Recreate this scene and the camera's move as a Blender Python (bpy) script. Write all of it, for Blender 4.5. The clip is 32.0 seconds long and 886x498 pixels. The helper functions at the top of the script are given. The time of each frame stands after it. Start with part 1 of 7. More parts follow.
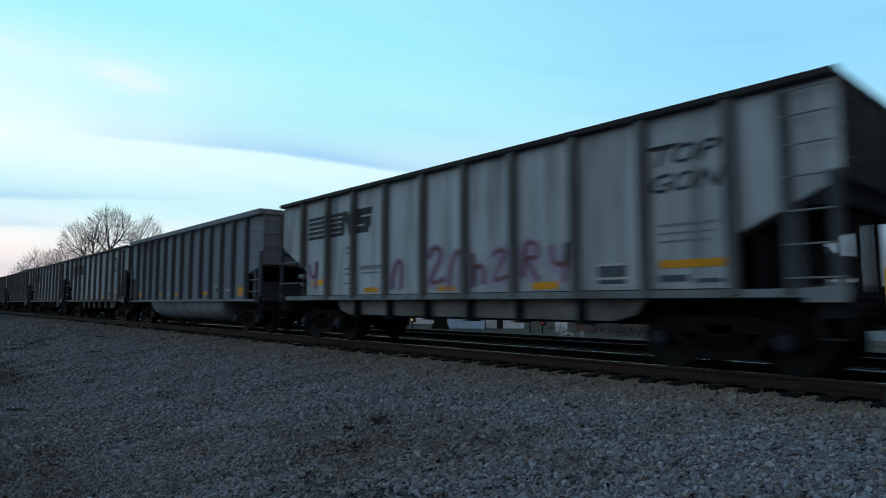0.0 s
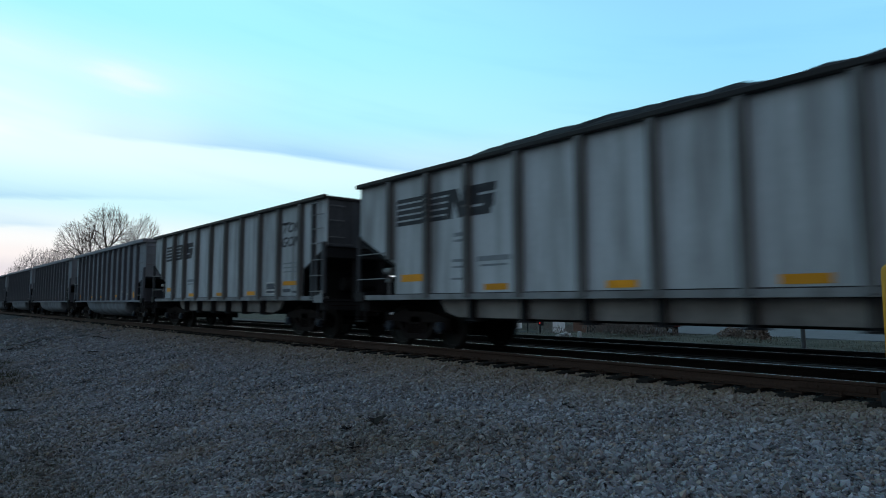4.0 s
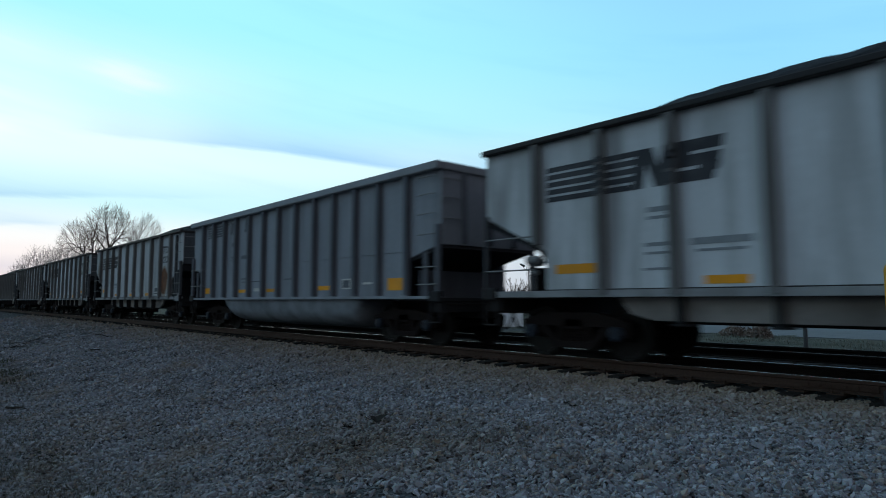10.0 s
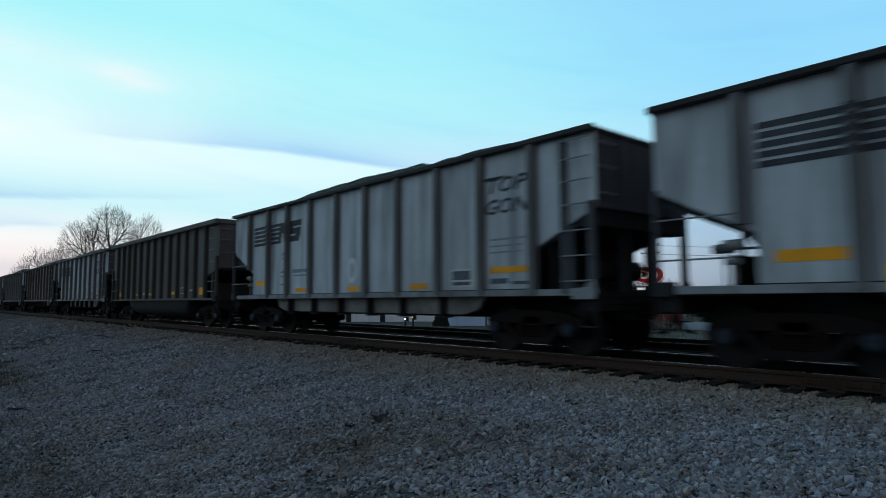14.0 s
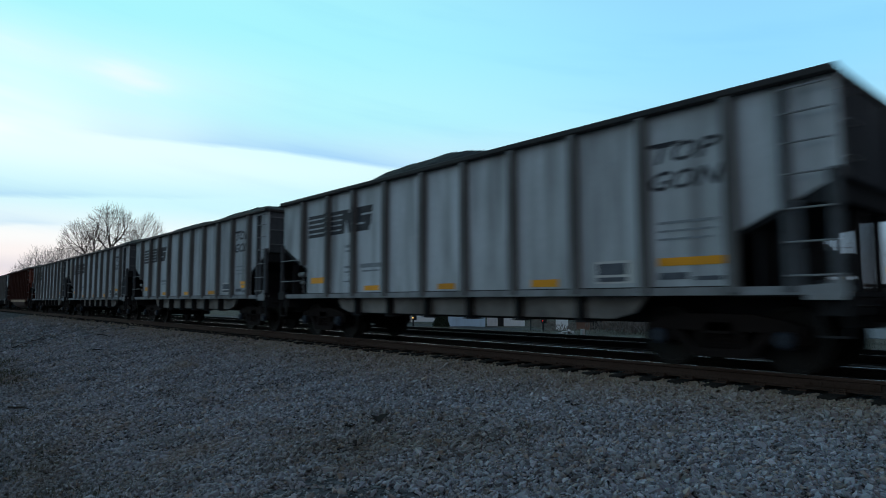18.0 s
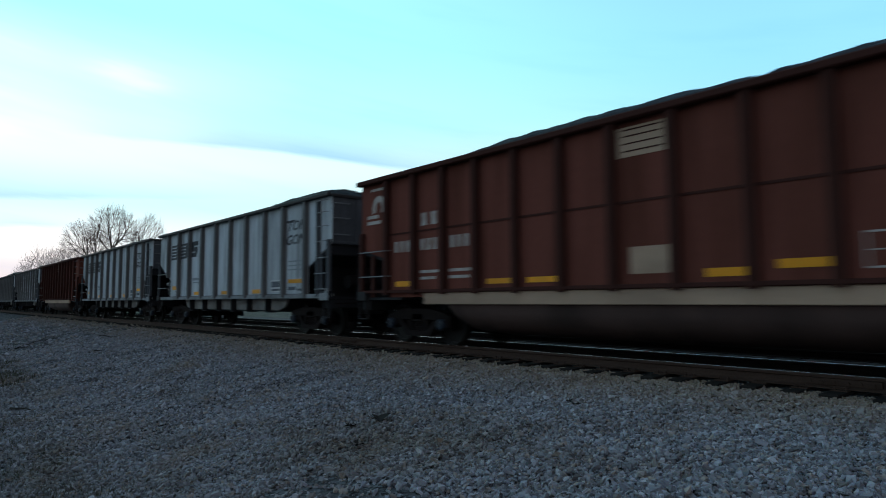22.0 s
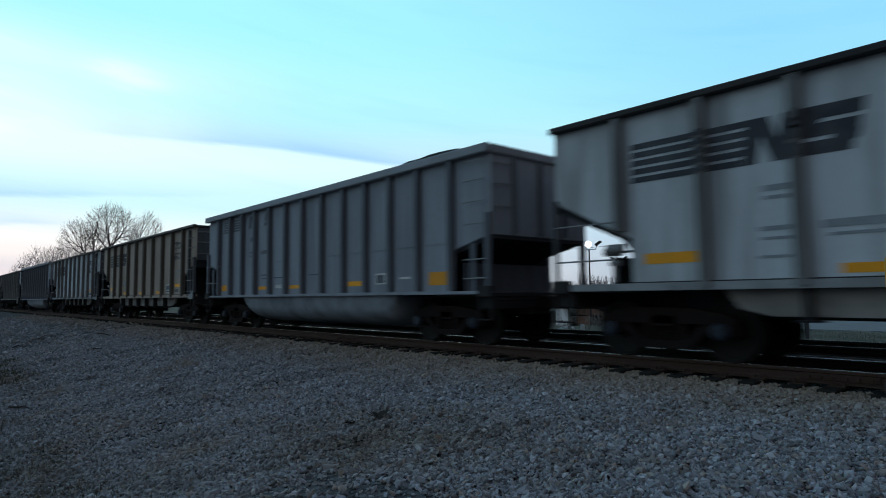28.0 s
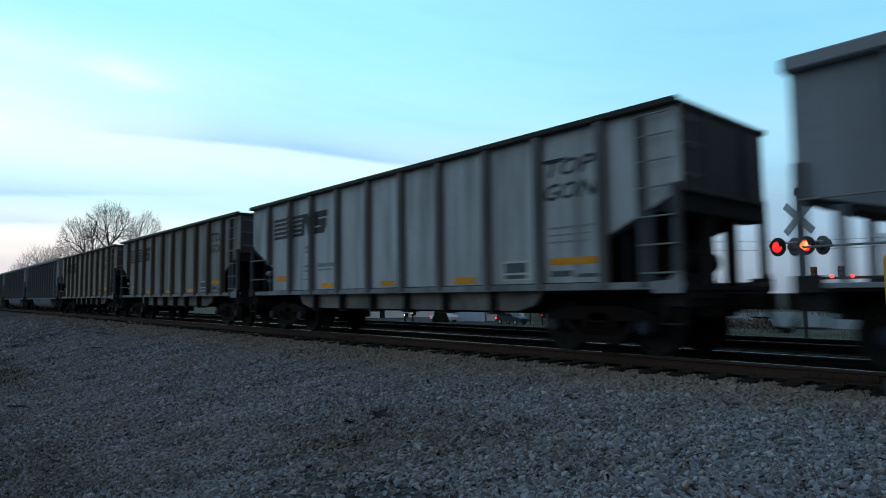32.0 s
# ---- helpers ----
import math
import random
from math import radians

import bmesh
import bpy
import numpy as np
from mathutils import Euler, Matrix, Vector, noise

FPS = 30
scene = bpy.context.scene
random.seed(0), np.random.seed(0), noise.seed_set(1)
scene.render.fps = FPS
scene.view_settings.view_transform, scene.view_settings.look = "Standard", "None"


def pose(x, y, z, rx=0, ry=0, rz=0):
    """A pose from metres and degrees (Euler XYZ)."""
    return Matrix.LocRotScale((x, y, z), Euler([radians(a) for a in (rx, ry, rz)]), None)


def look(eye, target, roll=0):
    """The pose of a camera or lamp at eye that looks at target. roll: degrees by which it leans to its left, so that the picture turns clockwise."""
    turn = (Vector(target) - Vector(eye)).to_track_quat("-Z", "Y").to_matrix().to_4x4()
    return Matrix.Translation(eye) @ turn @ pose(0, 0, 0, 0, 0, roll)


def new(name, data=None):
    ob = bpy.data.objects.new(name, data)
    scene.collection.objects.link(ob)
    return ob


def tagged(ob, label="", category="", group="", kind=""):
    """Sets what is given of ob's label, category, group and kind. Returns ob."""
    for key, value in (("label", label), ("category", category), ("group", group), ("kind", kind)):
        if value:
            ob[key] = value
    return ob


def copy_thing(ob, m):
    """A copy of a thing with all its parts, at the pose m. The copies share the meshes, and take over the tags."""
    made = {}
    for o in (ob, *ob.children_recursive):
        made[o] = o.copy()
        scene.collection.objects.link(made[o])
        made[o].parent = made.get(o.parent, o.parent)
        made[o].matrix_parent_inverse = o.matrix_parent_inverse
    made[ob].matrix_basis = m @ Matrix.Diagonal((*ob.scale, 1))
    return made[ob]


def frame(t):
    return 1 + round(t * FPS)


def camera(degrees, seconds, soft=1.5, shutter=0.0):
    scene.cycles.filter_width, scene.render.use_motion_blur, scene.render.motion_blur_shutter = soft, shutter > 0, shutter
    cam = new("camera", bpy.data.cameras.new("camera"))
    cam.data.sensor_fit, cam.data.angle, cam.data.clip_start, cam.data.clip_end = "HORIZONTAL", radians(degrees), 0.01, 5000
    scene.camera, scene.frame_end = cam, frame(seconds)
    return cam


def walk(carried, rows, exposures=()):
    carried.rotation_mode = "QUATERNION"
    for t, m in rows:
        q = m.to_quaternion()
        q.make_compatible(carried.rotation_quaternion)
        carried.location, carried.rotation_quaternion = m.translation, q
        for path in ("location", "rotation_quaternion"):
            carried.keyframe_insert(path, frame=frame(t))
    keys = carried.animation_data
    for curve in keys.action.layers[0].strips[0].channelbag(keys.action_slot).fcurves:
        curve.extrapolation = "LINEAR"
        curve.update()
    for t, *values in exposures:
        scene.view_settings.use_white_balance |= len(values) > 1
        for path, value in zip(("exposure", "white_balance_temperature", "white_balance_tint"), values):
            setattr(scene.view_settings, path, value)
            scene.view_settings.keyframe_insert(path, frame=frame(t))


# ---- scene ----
# The track runs along x, the train goes towards +x; z = 0 is the top of the rails.
cam = camera(71.2, 32.0, soft=1.0, shutter=0.32)
EYE = Vector((0.0, 0.0, 1.01))


def aim(yaw, pitch, roll, dx, dy, dz):
    a, p = radians(yaw), radians(pitch)
    way = Vector((-math.sin(a) * math.cos(p), math.cos(a) * math.cos(p), math.sin(p)))
    eye = EYE + Vector((dx, dy, dz))
    return look(eye, eye + way, roll)


# seconds, turn from the track's normal towards the oncoming train, tilt, roll, drift: the small sway of a held camera
SWAY = [
    (0, 48.881, 4.901, -0.063, -0.000, -0.007, -0.002), (0.5, 48.888, 4.921, -0.027, -0.000, -0.007, -0.002), (1, 48.913, 4.936, 0.090, -0.001, -0.006, -0.002),
    (1.5, 48.848, 4.959, 0.110, -0.001, -0.005, -0.002), (2, 48.737, 4.903, 0.035, -0.001, -0.005, -0.002), (2.5, 48.719, 4.891, -0.066, -0.001, -0.004, -0.001),
    (3, 48.697, 4.913, -0.103, -0.001, -0.003, -0.001), (3.5, 48.677, 4.907, -0.106, -0.001, -0.002, 0.000), (5.5, 48.739, 4.832, -0.042, -0.003, 0.004, 0.003),
    (6, 48.745, 4.783, -0.105, -0.002, 0.005, 0.003), (6.5, 48.775, 4.827, -0.138, -0.002, 0.005, 0.003), (7, 48.782, 4.851, -0.148, -0.001, 0.005, 0.003),
    (7.5, 48.822, 4.856, -0.241, -0.001, 0.005, 0.003), (8, 48.827, 4.777, -0.282, -0.001, 0.004, 0.002), (8.5, 48.883, 4.785, -0.243, -0.001, 0.004, 0.002),
    (9, 48.891, 4.829, -0.168, -0.002, 0.003, 0.001), (9.5, 48.880, 4.830, -0.045, -0.003, 0.003, 0.000), (10, 48.843, 4.752, -0.037, -0.003, 0.003, -0.000),
    (10.5, 48.847, 4.658, -0.001, -0.004, 0.003, -0.000), (11, 48.821, 4.582, -0.079, -0.004, 0.003, -0.000), (11.5, 48.839, 4.552, -0.101, -0.004, 0.003, -0.000),
    (12, 48.889, 4.535, -0.151, -0.004, 0.003, 0.000), (12.5, 48.861, 4.558, -0.227, -0.004, 0.004, 0.000), (13, 48.850, 4.622, -0.260, -0.003, 0.004, 0.001),
    (13.5, 48.862, 4.665, -0.320, -0.003, 0.005, 0.001), (14, 48.912, 4.655, -0.354, -0.002, 0.005, 0.001), (14.5, 48.931, 4.643, -0.347, -0.003, 0.005, 0.001),
    (16.5, 48.890, 4.530, -0.142, -0.005, 0.004, -0.001), (17, 48.892, 4.592, -0.112, -0.005, 0.003, -0.001), (17.5, 48.931, 4.656, -0.081, -0.005, 0.003, -0.001),
    (18, 48.949, 4.700, -0.123, -0.005, 0.002, -0.001), (18.5, 48.956, 4.702, -0.118, -0.005, 0.002, -0.001), (19, 48.958, 4.686, -0.078, -0.005, 0.003, -0.001),
    (19.5, 48.970, 4.703, -0.058, -0.005, 0.003, -0.001), (20, 48.978, 4.703, -0.116, -0.004, 0.004, -0.001), (20.5, 48.989, 4.685, -0.164, -0.003, 0.005, -0.001),
    (21, 48.980, 4.680, -0.290, -0.003, 0.006, -0.001), (21.5, 49.029, 4.680, -0.299, -0.002, 0.007, -0.001), (22, 49.047, 4.643, -0.371, -0.001, 0.008, -0.001),
    (22.5, 49.046, 4.561, -0.408, -0.000, 0.008, -0.001), (23, 49.004, 4.531, -0.490, 0.000, 0.008, -0.001), (23.5, 48.982, 4.547, -0.544, 0.001, 0.008, -0.002),
    (24, 48.974, 4.578, -0.596, 0.001, 0.009, -0.002), (24.5, 49.003, 4.656, -0.433, 0.001, 0.009, -0.002), (25, 48.991, 4.666, -0.367, 0.000, 0.009, -0.002),
    (25.5, 48.996, 4.539, -0.414, -0.000, 0.009, -0.002), (27.5, 48.999, 4.426, -0.458, -0.002, 0.012, -0.002), (28, 48.926, 4.360, -0.572, -0.001, 0.013, -0.001),
    (28.5, 48.898, 4.300, -0.596, -0.001, 0.013, -0.001), (29, 48.875, 4.273, -0.654, -0.001, 0.014, -0.001), (29.5, 48.888, 4.231, -0.690, -0.001, 0.014, -0.001),
    (30, 48.857, 4.175, -0.699, -0.001, 0.014, -0.002), (30.5, 48.827, 4.164, -0.707, -0.001, 0.014, -0.002), (31, 48.848, 4.226, -0.559, -0.001, 0.014, -0.002),
    (31.5, 48.856, 4.287, -0.558, -0.002, 0.014, -0.002), (32, 48.854, 4.259, -0.617, -0.002, 0.014, -0.002),
]
walk(cam, [(row[0], aim(*row[1:])) for row in SWAY], exposures=[(0.0, -0.03), (1.0, 0.02), (2.5, 0.0), (6.0, 0.03), (12.0, 0.0), (14.0, -0.05), (19.0, 0.0), (21.0, 0.02), (22.0, 0.20), (23.5, 0.0), (25.0, 0.18), (27.0, 0.08), (28.0, 0.05), (29.0, 0.14), (30.0, 0.13), (31.0, 0.05), (32.0, 0.05)])

# ---------------------------------------------------------------- light
SUNSET = Vector((-0.995, 0.10, 0.0)).normalized()


def build_world():
    w = bpy.data.worlds.new("dusk_sky")
    scene.world = w
    w.use_nodes = True
    nt = w.node_tree
    nt.nodes.clear()
    N, L = nt.nodes.new, nt.links.new
    out, bg = N("ShaderNodeOutputWorld"), N("ShaderNodeBackground")
    co = N("ShaderNodeTexCoord")

    def math_node(op, a, b=None, c=None, clamp=False):
        n = N("ShaderNodeMath")
        n.operation, n.use_clamp = op, clamp
        for i, v in enumerate((a, b, c)):
            if v is None:
                continue
            if isinstance(v, (int, float)):
                n.inputs[i].default_value = v
            else:
                L(v, n.inputs[i])
        return n.outputs[0]

    def ramp(fac, stops, mode="EASE"):
        n = N("ShaderNodeValToRGB")
        n.color_ramp.interpolation = mode
        els = n.color_ramp.elements
        els[0].position, els[0].color = stops[0][0], (*stops[0][1], 1)
        els[1].position, els[1].color = stops[-1][0], (*stops[-1][1], 1)
        for p, c in stops[1:-1]:
            e = els.new(p)
            e.color = (*c, 1)
        L(fac, n.inputs[0])
        return n.outputs[0]

    def mix(kind, fac, a, b):
        n = N("ShaderNodeMix")
        n.data_type, n.blend_type = "RGBA", kind
        if isinstance(fac, (int, float)):
            n.inputs[0].default_value = fac
        else:
            L(fac, n.inputs[0])
        for i, v in ((6, a), (7, b)):
            if isinstance(v, tuple):
                n.inputs[i].default_value = (*v, 1)
            else:
                L(v, n.inputs[i])
        return n.outputs[2]

    xyz = N("ShaderNodeSeparateXYZ")
    L(co.outputs["Generated"], xyz.inputs[0])
    x, y, z = xyz.outputs
    el = math_node("MAXIMUM", z, 0.0)
    # how far the direction turns from the place where the sun went down: 1 there, 0 opposite
    dot = math_node("ADD", math_node("MULTIPLY", x, SUNSET.x), math_node("MULTIPLY", y, SUNSET.y))
    west = math_node("MULTIPLY_ADD", dot, 0.5, 0.5, clamp=True)
    near = ramp(el, [(0.0, (0.66, 0.68, 0.74)), (0.045, (0.78, 0.84, 0.90)), (0.095, (0.80, 0.95, 1.0)), (0.142, (0.60, 0.93, 1.0)), (0.205, (0.74, 1.0, 1.03)), (0.29, (0.50, 0.97, 1.0)), (0.40, (0.40, 0.93, 1.0)), (1.0, (0.26, 0.33, 0.43))])
    side = ramp(el, [(0.0, (0.27, 0.34, 0.43)), (0.05, (0.30, 0.415, 0.54)), (0.10, (0.34, 0.52, 0.70)), (0.22, (0.41, 0.78, 1.0)), (0.34, (0.31, 0.73, 1.02)), (0.52, (0.285, 0.64, 1.0)), (1.0, (0.26, 0.33, 0.43))])
    back = ramp(el, [(0.0, (0.10, 0.105, 0.135)), (0.30, (0.14, 0.152, 0.195)), (1.0, (0.26, 0.33, 0.43))])
    w1 = ramp(west, [(0.70, (0, 0, 0)), (0.97, (1, 1, 1))])
    w0 = ramp(west, [(0.36, (0, 0, 0)), (0.61, (1, 1, 1))])
    blush = ramp(el, [(0.0, (0.62, 0.56, 0.60)), (0.045, (0.70, 0.73, 0.80)), (0.068, (0.88, 0.88, 0.90)), (0.088, (0.90, 0.95, 0.97)), (0.108, (0.78, 0.95, 1.0)), (0.15, (0.62, 0.92, 1.0)), (0.205, (0.76, 0.98, 1.0)), (0.29, (0.50, 0.94, 1.0)), (1.0, (0.26, 0.33, 0.43))])
    w2 = ramp(west, [(0.991, (0, 0, 0)), (0.999, (1, 1, 1))])
    sky = mix("MIX", w2, mix("MIX", w1, mix("MIX", w0, back, side), near), blush)
    # long thin cloud streaks
    az = math_node("ARCTAN2", y, math_node("MULTIPLY", x, -1.0))
    vec = N("ShaderNodeCombineXYZ")
    L(math_node("MULTIPLY", az, 1.6), vec.inputs[0])
    L(math_node("MULTIPLY_ADD", az, 2.4, math_node("MULTIPLY", el, 15.0)), vec.inputs[1])
    n1 = N("ShaderNodeTexNoise")
    n1.inputs["Scale"].default_value, n1.inputs["Detail"].default_value, n1.inputs["Roughness"].default_value = 1.5, 5.0, 0.5
    L(vec.outputs[0], n1.inputs["Vector"])
    dark = ramp(n1.outputs[0], [(0.48, (0, 0, 0)), (0.70, (1, 1, 1))])
    sky = mix("MIX", math_node("MULTIPLY", dark, 0.16), sky, mix("MULTIPLY", 1.0, sky, (0.62, 0.76, 0.98)))

    # long cloud streaks: a sharp lower edge, a soft top, and their own weight along the horizon
    n2 = N("ShaderNodeTexNoise")
    n2.inputs["Scale"].default_value, n2.inputs["Detail"].default_value, n2.inputs["Roughness"].default_value = 3.2, 6.0, 0.55
    L(vec.outputs[0], n2.inputs["Vector"])

    def streak(edge, soft, high, weights, tint, base):
        wob = math_node("MULTIPLY", math_node("SUBTRACT", n2.outputs[0], 0.5), 0.016)
        d = math_node("SUBTRACT", el, math_node("ADD", edge, wob))
        low = math_node("MULTIPLY_ADD", d, 1.0 / soft, 0.5, clamp=True)
        up = math_node("EXPONENT", math_node("MULTIPLY", math_node("MAXIMUM", d, 0.0), -1.0 / high))
        along = ramp(az, weights)
        f = math_node("MULTIPLY", math_node("MULTIPLY", low, up), math_node("MULTIPLY", along, math_node("MULTIPLY_ADD", n1.outputs[0], 1.3, 0.35)), clamp=True)
        return mix("MIX", f, base, mix("MULTIPLY", 1.0, base, tint))

    def grey(*pairs):
        return [(p, (v, v, v)) for p, v in pairs]
    # a brighter, whiter veil towards the sunset, with two small wisps
    veil = math_node("MULTIPLY", ramp(az, grey((0.05, 1), (0.22, 0.7), (0.55, 0))), ramp(el, grey((0.16, 0), (0.24, 1), (0.31, 0.75), (0.40, 0))))
    veil = math_node("MULTIPLY", veil, math_node("MULTIPLY_ADD", n1.outputs[0], 1.4, -0.1))
    sky = mix("MIX", math_node("MULTIPLY", veil, 0.9, clamp=True), sky, (0.94, 1.04, 1.04))
    for a0, e0 in ((0.222, 0.3166), (0.2535, 0.3043), (0.075, 0.226)):
        da = math_node("MULTIPLY", math_node("SUBTRACT", az, a0), 26.0)
        de = math_node("MULTIPLY", math_node("ADD", math_node("SUBTRACT", el, e0), math_node("MULTIPLY", math_node("SUBTRACT", n2.outputs[0], 0.5), 0.03)), 95.0)
        g = math_node("EXPONENT", math_node("MULTIPLY", math_node("ADD", math_node("MULTIPLY", da, da), math_node("MULTIPLY", de, de)), -1.0))
        sky = mix("MIX", math_node("MULTIPLY", g, 0.5, clamp=True), sky, (0.97, 1.0, 1.0))
    edge = math_node("MINIMUM", 0.232, math_node("MULTIPLY_ADD", az, -0.083, 0.2642))
    sky = streak(edge, 0.007, 0.036, grey((0.13, 0), (0.26, 0.38), (0.40, 0.80), (0.58, 1.0), (0.74, 0.80), (1.0, 0.15), (1.25, 0)), (0.49, 0.64, 0.93), sky)
    sky = streak(math_node("MULTIPLY_ADD", az, 0.07, 0.1305), 0.006, 0.010, grey((0.0, 0.8), (0.16, 0.7), (0.24, 0.30), (0.45, 0)), (0.50, 0.66, 0.90), sky)
    sky = streak(math_node("MULTIPLY_ADD", az, 0.06, 0.094), 0.006, 0.012, grey((0.0, 0.75), (0.10, 0.6), (0.22, 0)), (0.58, 0.76, 0.92), sky)
    nishita = N("ShaderNodeTexSky")
    nishita.sky_type, nishita.sun_disc = "NISHITA", False
    nishita.sun_elevation, nishita.sun_rotation = radians(1.0), math.atan2(SUNSET.x, SUNSET.y)
    sky = mix("ADD", 0.006, sky, nishita.outputs[0])
    L(sky, bg.inputs[0])
    bg.inputs[1].default_value = 1.0
    L(bg.outputs[0], out.inputs[0])


build_world()
glow = new("sun", bpy.data.lights.new("sun", "SUN"))
glow.data.energy, glow.data.angle, glow.data.color = 0.10, radians(35), (1.0, 0.90, 0.84)
glow.matrix_world = look((-60, 30, 30), (-60 + 60, 30 - 60 * 0.5, 30 - 16))

# ---------------------------------------------------------------- materials


def material(name, base, rough=0.7, metal=0.0, grain=0.0, grain_scale=30.0, stain=None, stain_amount=0.0, stain_scale=1.2, stretch=(1, 1, 1), bump=0.0, bump_scale=60.0, rand=0.0, glow_colour=None, glow_power=0.0, second=None, second_amount=0.0, spec=0.18):
    m = bpy.data.materials.new(name)
    m.use_nodes = True
    nt = m.node_tree
    b = nt.nodes["Principled BSDF"]
    N, L = nt.nodes.new, nt.links.new
    b.inputs["Roughness"].default_value, b.inputs["Metallic"].default_value = rough, metal
    b.inputs["Specular IOR Level"].default_value = spec
    co = N("ShaderNodeTexCoord").outputs["Object"]
    col = N("ShaderNodeRGB")
    col.outputs[0].default_value = (*base, 1)
    col = col.outputs[0]

    def noise_fac(scale, lo, hi, vec, detail=4.0):
        n = N("ShaderNodeTexNoise")
        n.inputs["Scale"].default_value, n.inputs["Detail"].default_value = scale, detail
        L(vec, n.inputs["Vector"])
        r = N("ShaderNodeMapRange")
        r.inputs["From Min"].default_value, r.inputs["From Max"].default_value = lo, hi
        L(n.outputs[0], r.inputs[0])
        return r.outputs[0]

    def mixed(fac, a, colour, amount, blend="MIX"):
        n = N("ShaderNodeMix")
        n.data_type, n.blend_type = "RGBA", blend
        s = N("ShaderNodeMath")
        s.operation = "MULTIPLY"
        L(fac, s.inputs[0])
        s.inputs[1].default_value = amount
        L(s.outputs[0], n.inputs[0])
        L(a, n.inputs[6])
        n.inputs[7].default_value = (*colour, 1)
        return n.outputs[2]

    mp = N("ShaderNodeMapping")
    mp.inputs["Scale"].default_value = stretch
    L(co, mp.inputs[0])
    if rand:
        info = N("ShaderNodeObjectInfo")
        hs = N("ShaderNodeHueSaturation")
        r = N("ShaderNodeMapRange")
        r.inputs["To Min"].default_value, r.inputs["To Max"].default_value = 1 - rand, 1 + rand
        L(info.outputs["Random"], r.inputs[0])
        L(r.outputs[0], hs.inputs["Value"])
        L(col, hs.inputs["Color"])
        col = hs.outputs[0]
    if second:
        col = mixed(noise_fac(0.35, 0.4, 0.62, co), col, second, second_amount)
    if stain:
        col = mixed(noise_fac(stain_scale, 0.42, 0.72, mp.outputs[0], 6.0), col, stain, stain_amount)
    if grain:
        col = mixed(noise_fac(grain_scale, 0.35, 0.65, co), col, tuple(c * 0.35 for c in base), grain)
    L(col, b.inputs["Base Color"])
    if bump:
        n = N("ShaderNodeTexNoise")
        n.inputs["Scale"].default_value = bump_scale
        L(co, n.inputs["Vector"])
        bp = N("ShaderNodeBump")
        bp.inputs["Strength"].default_value, bp.inputs["Distance"].default_value = bump, 0.02
        L(n.outputs[0], bp.inputs["Height"])
        L(bp.outputs[0], b.inputs["Normal"])
    if glow_colour:
        b.inputs["Emission Color"].default_value = (*glow_colour, 1)
        b.inputs["Emission Strength"].default_value = glow_power
    return m


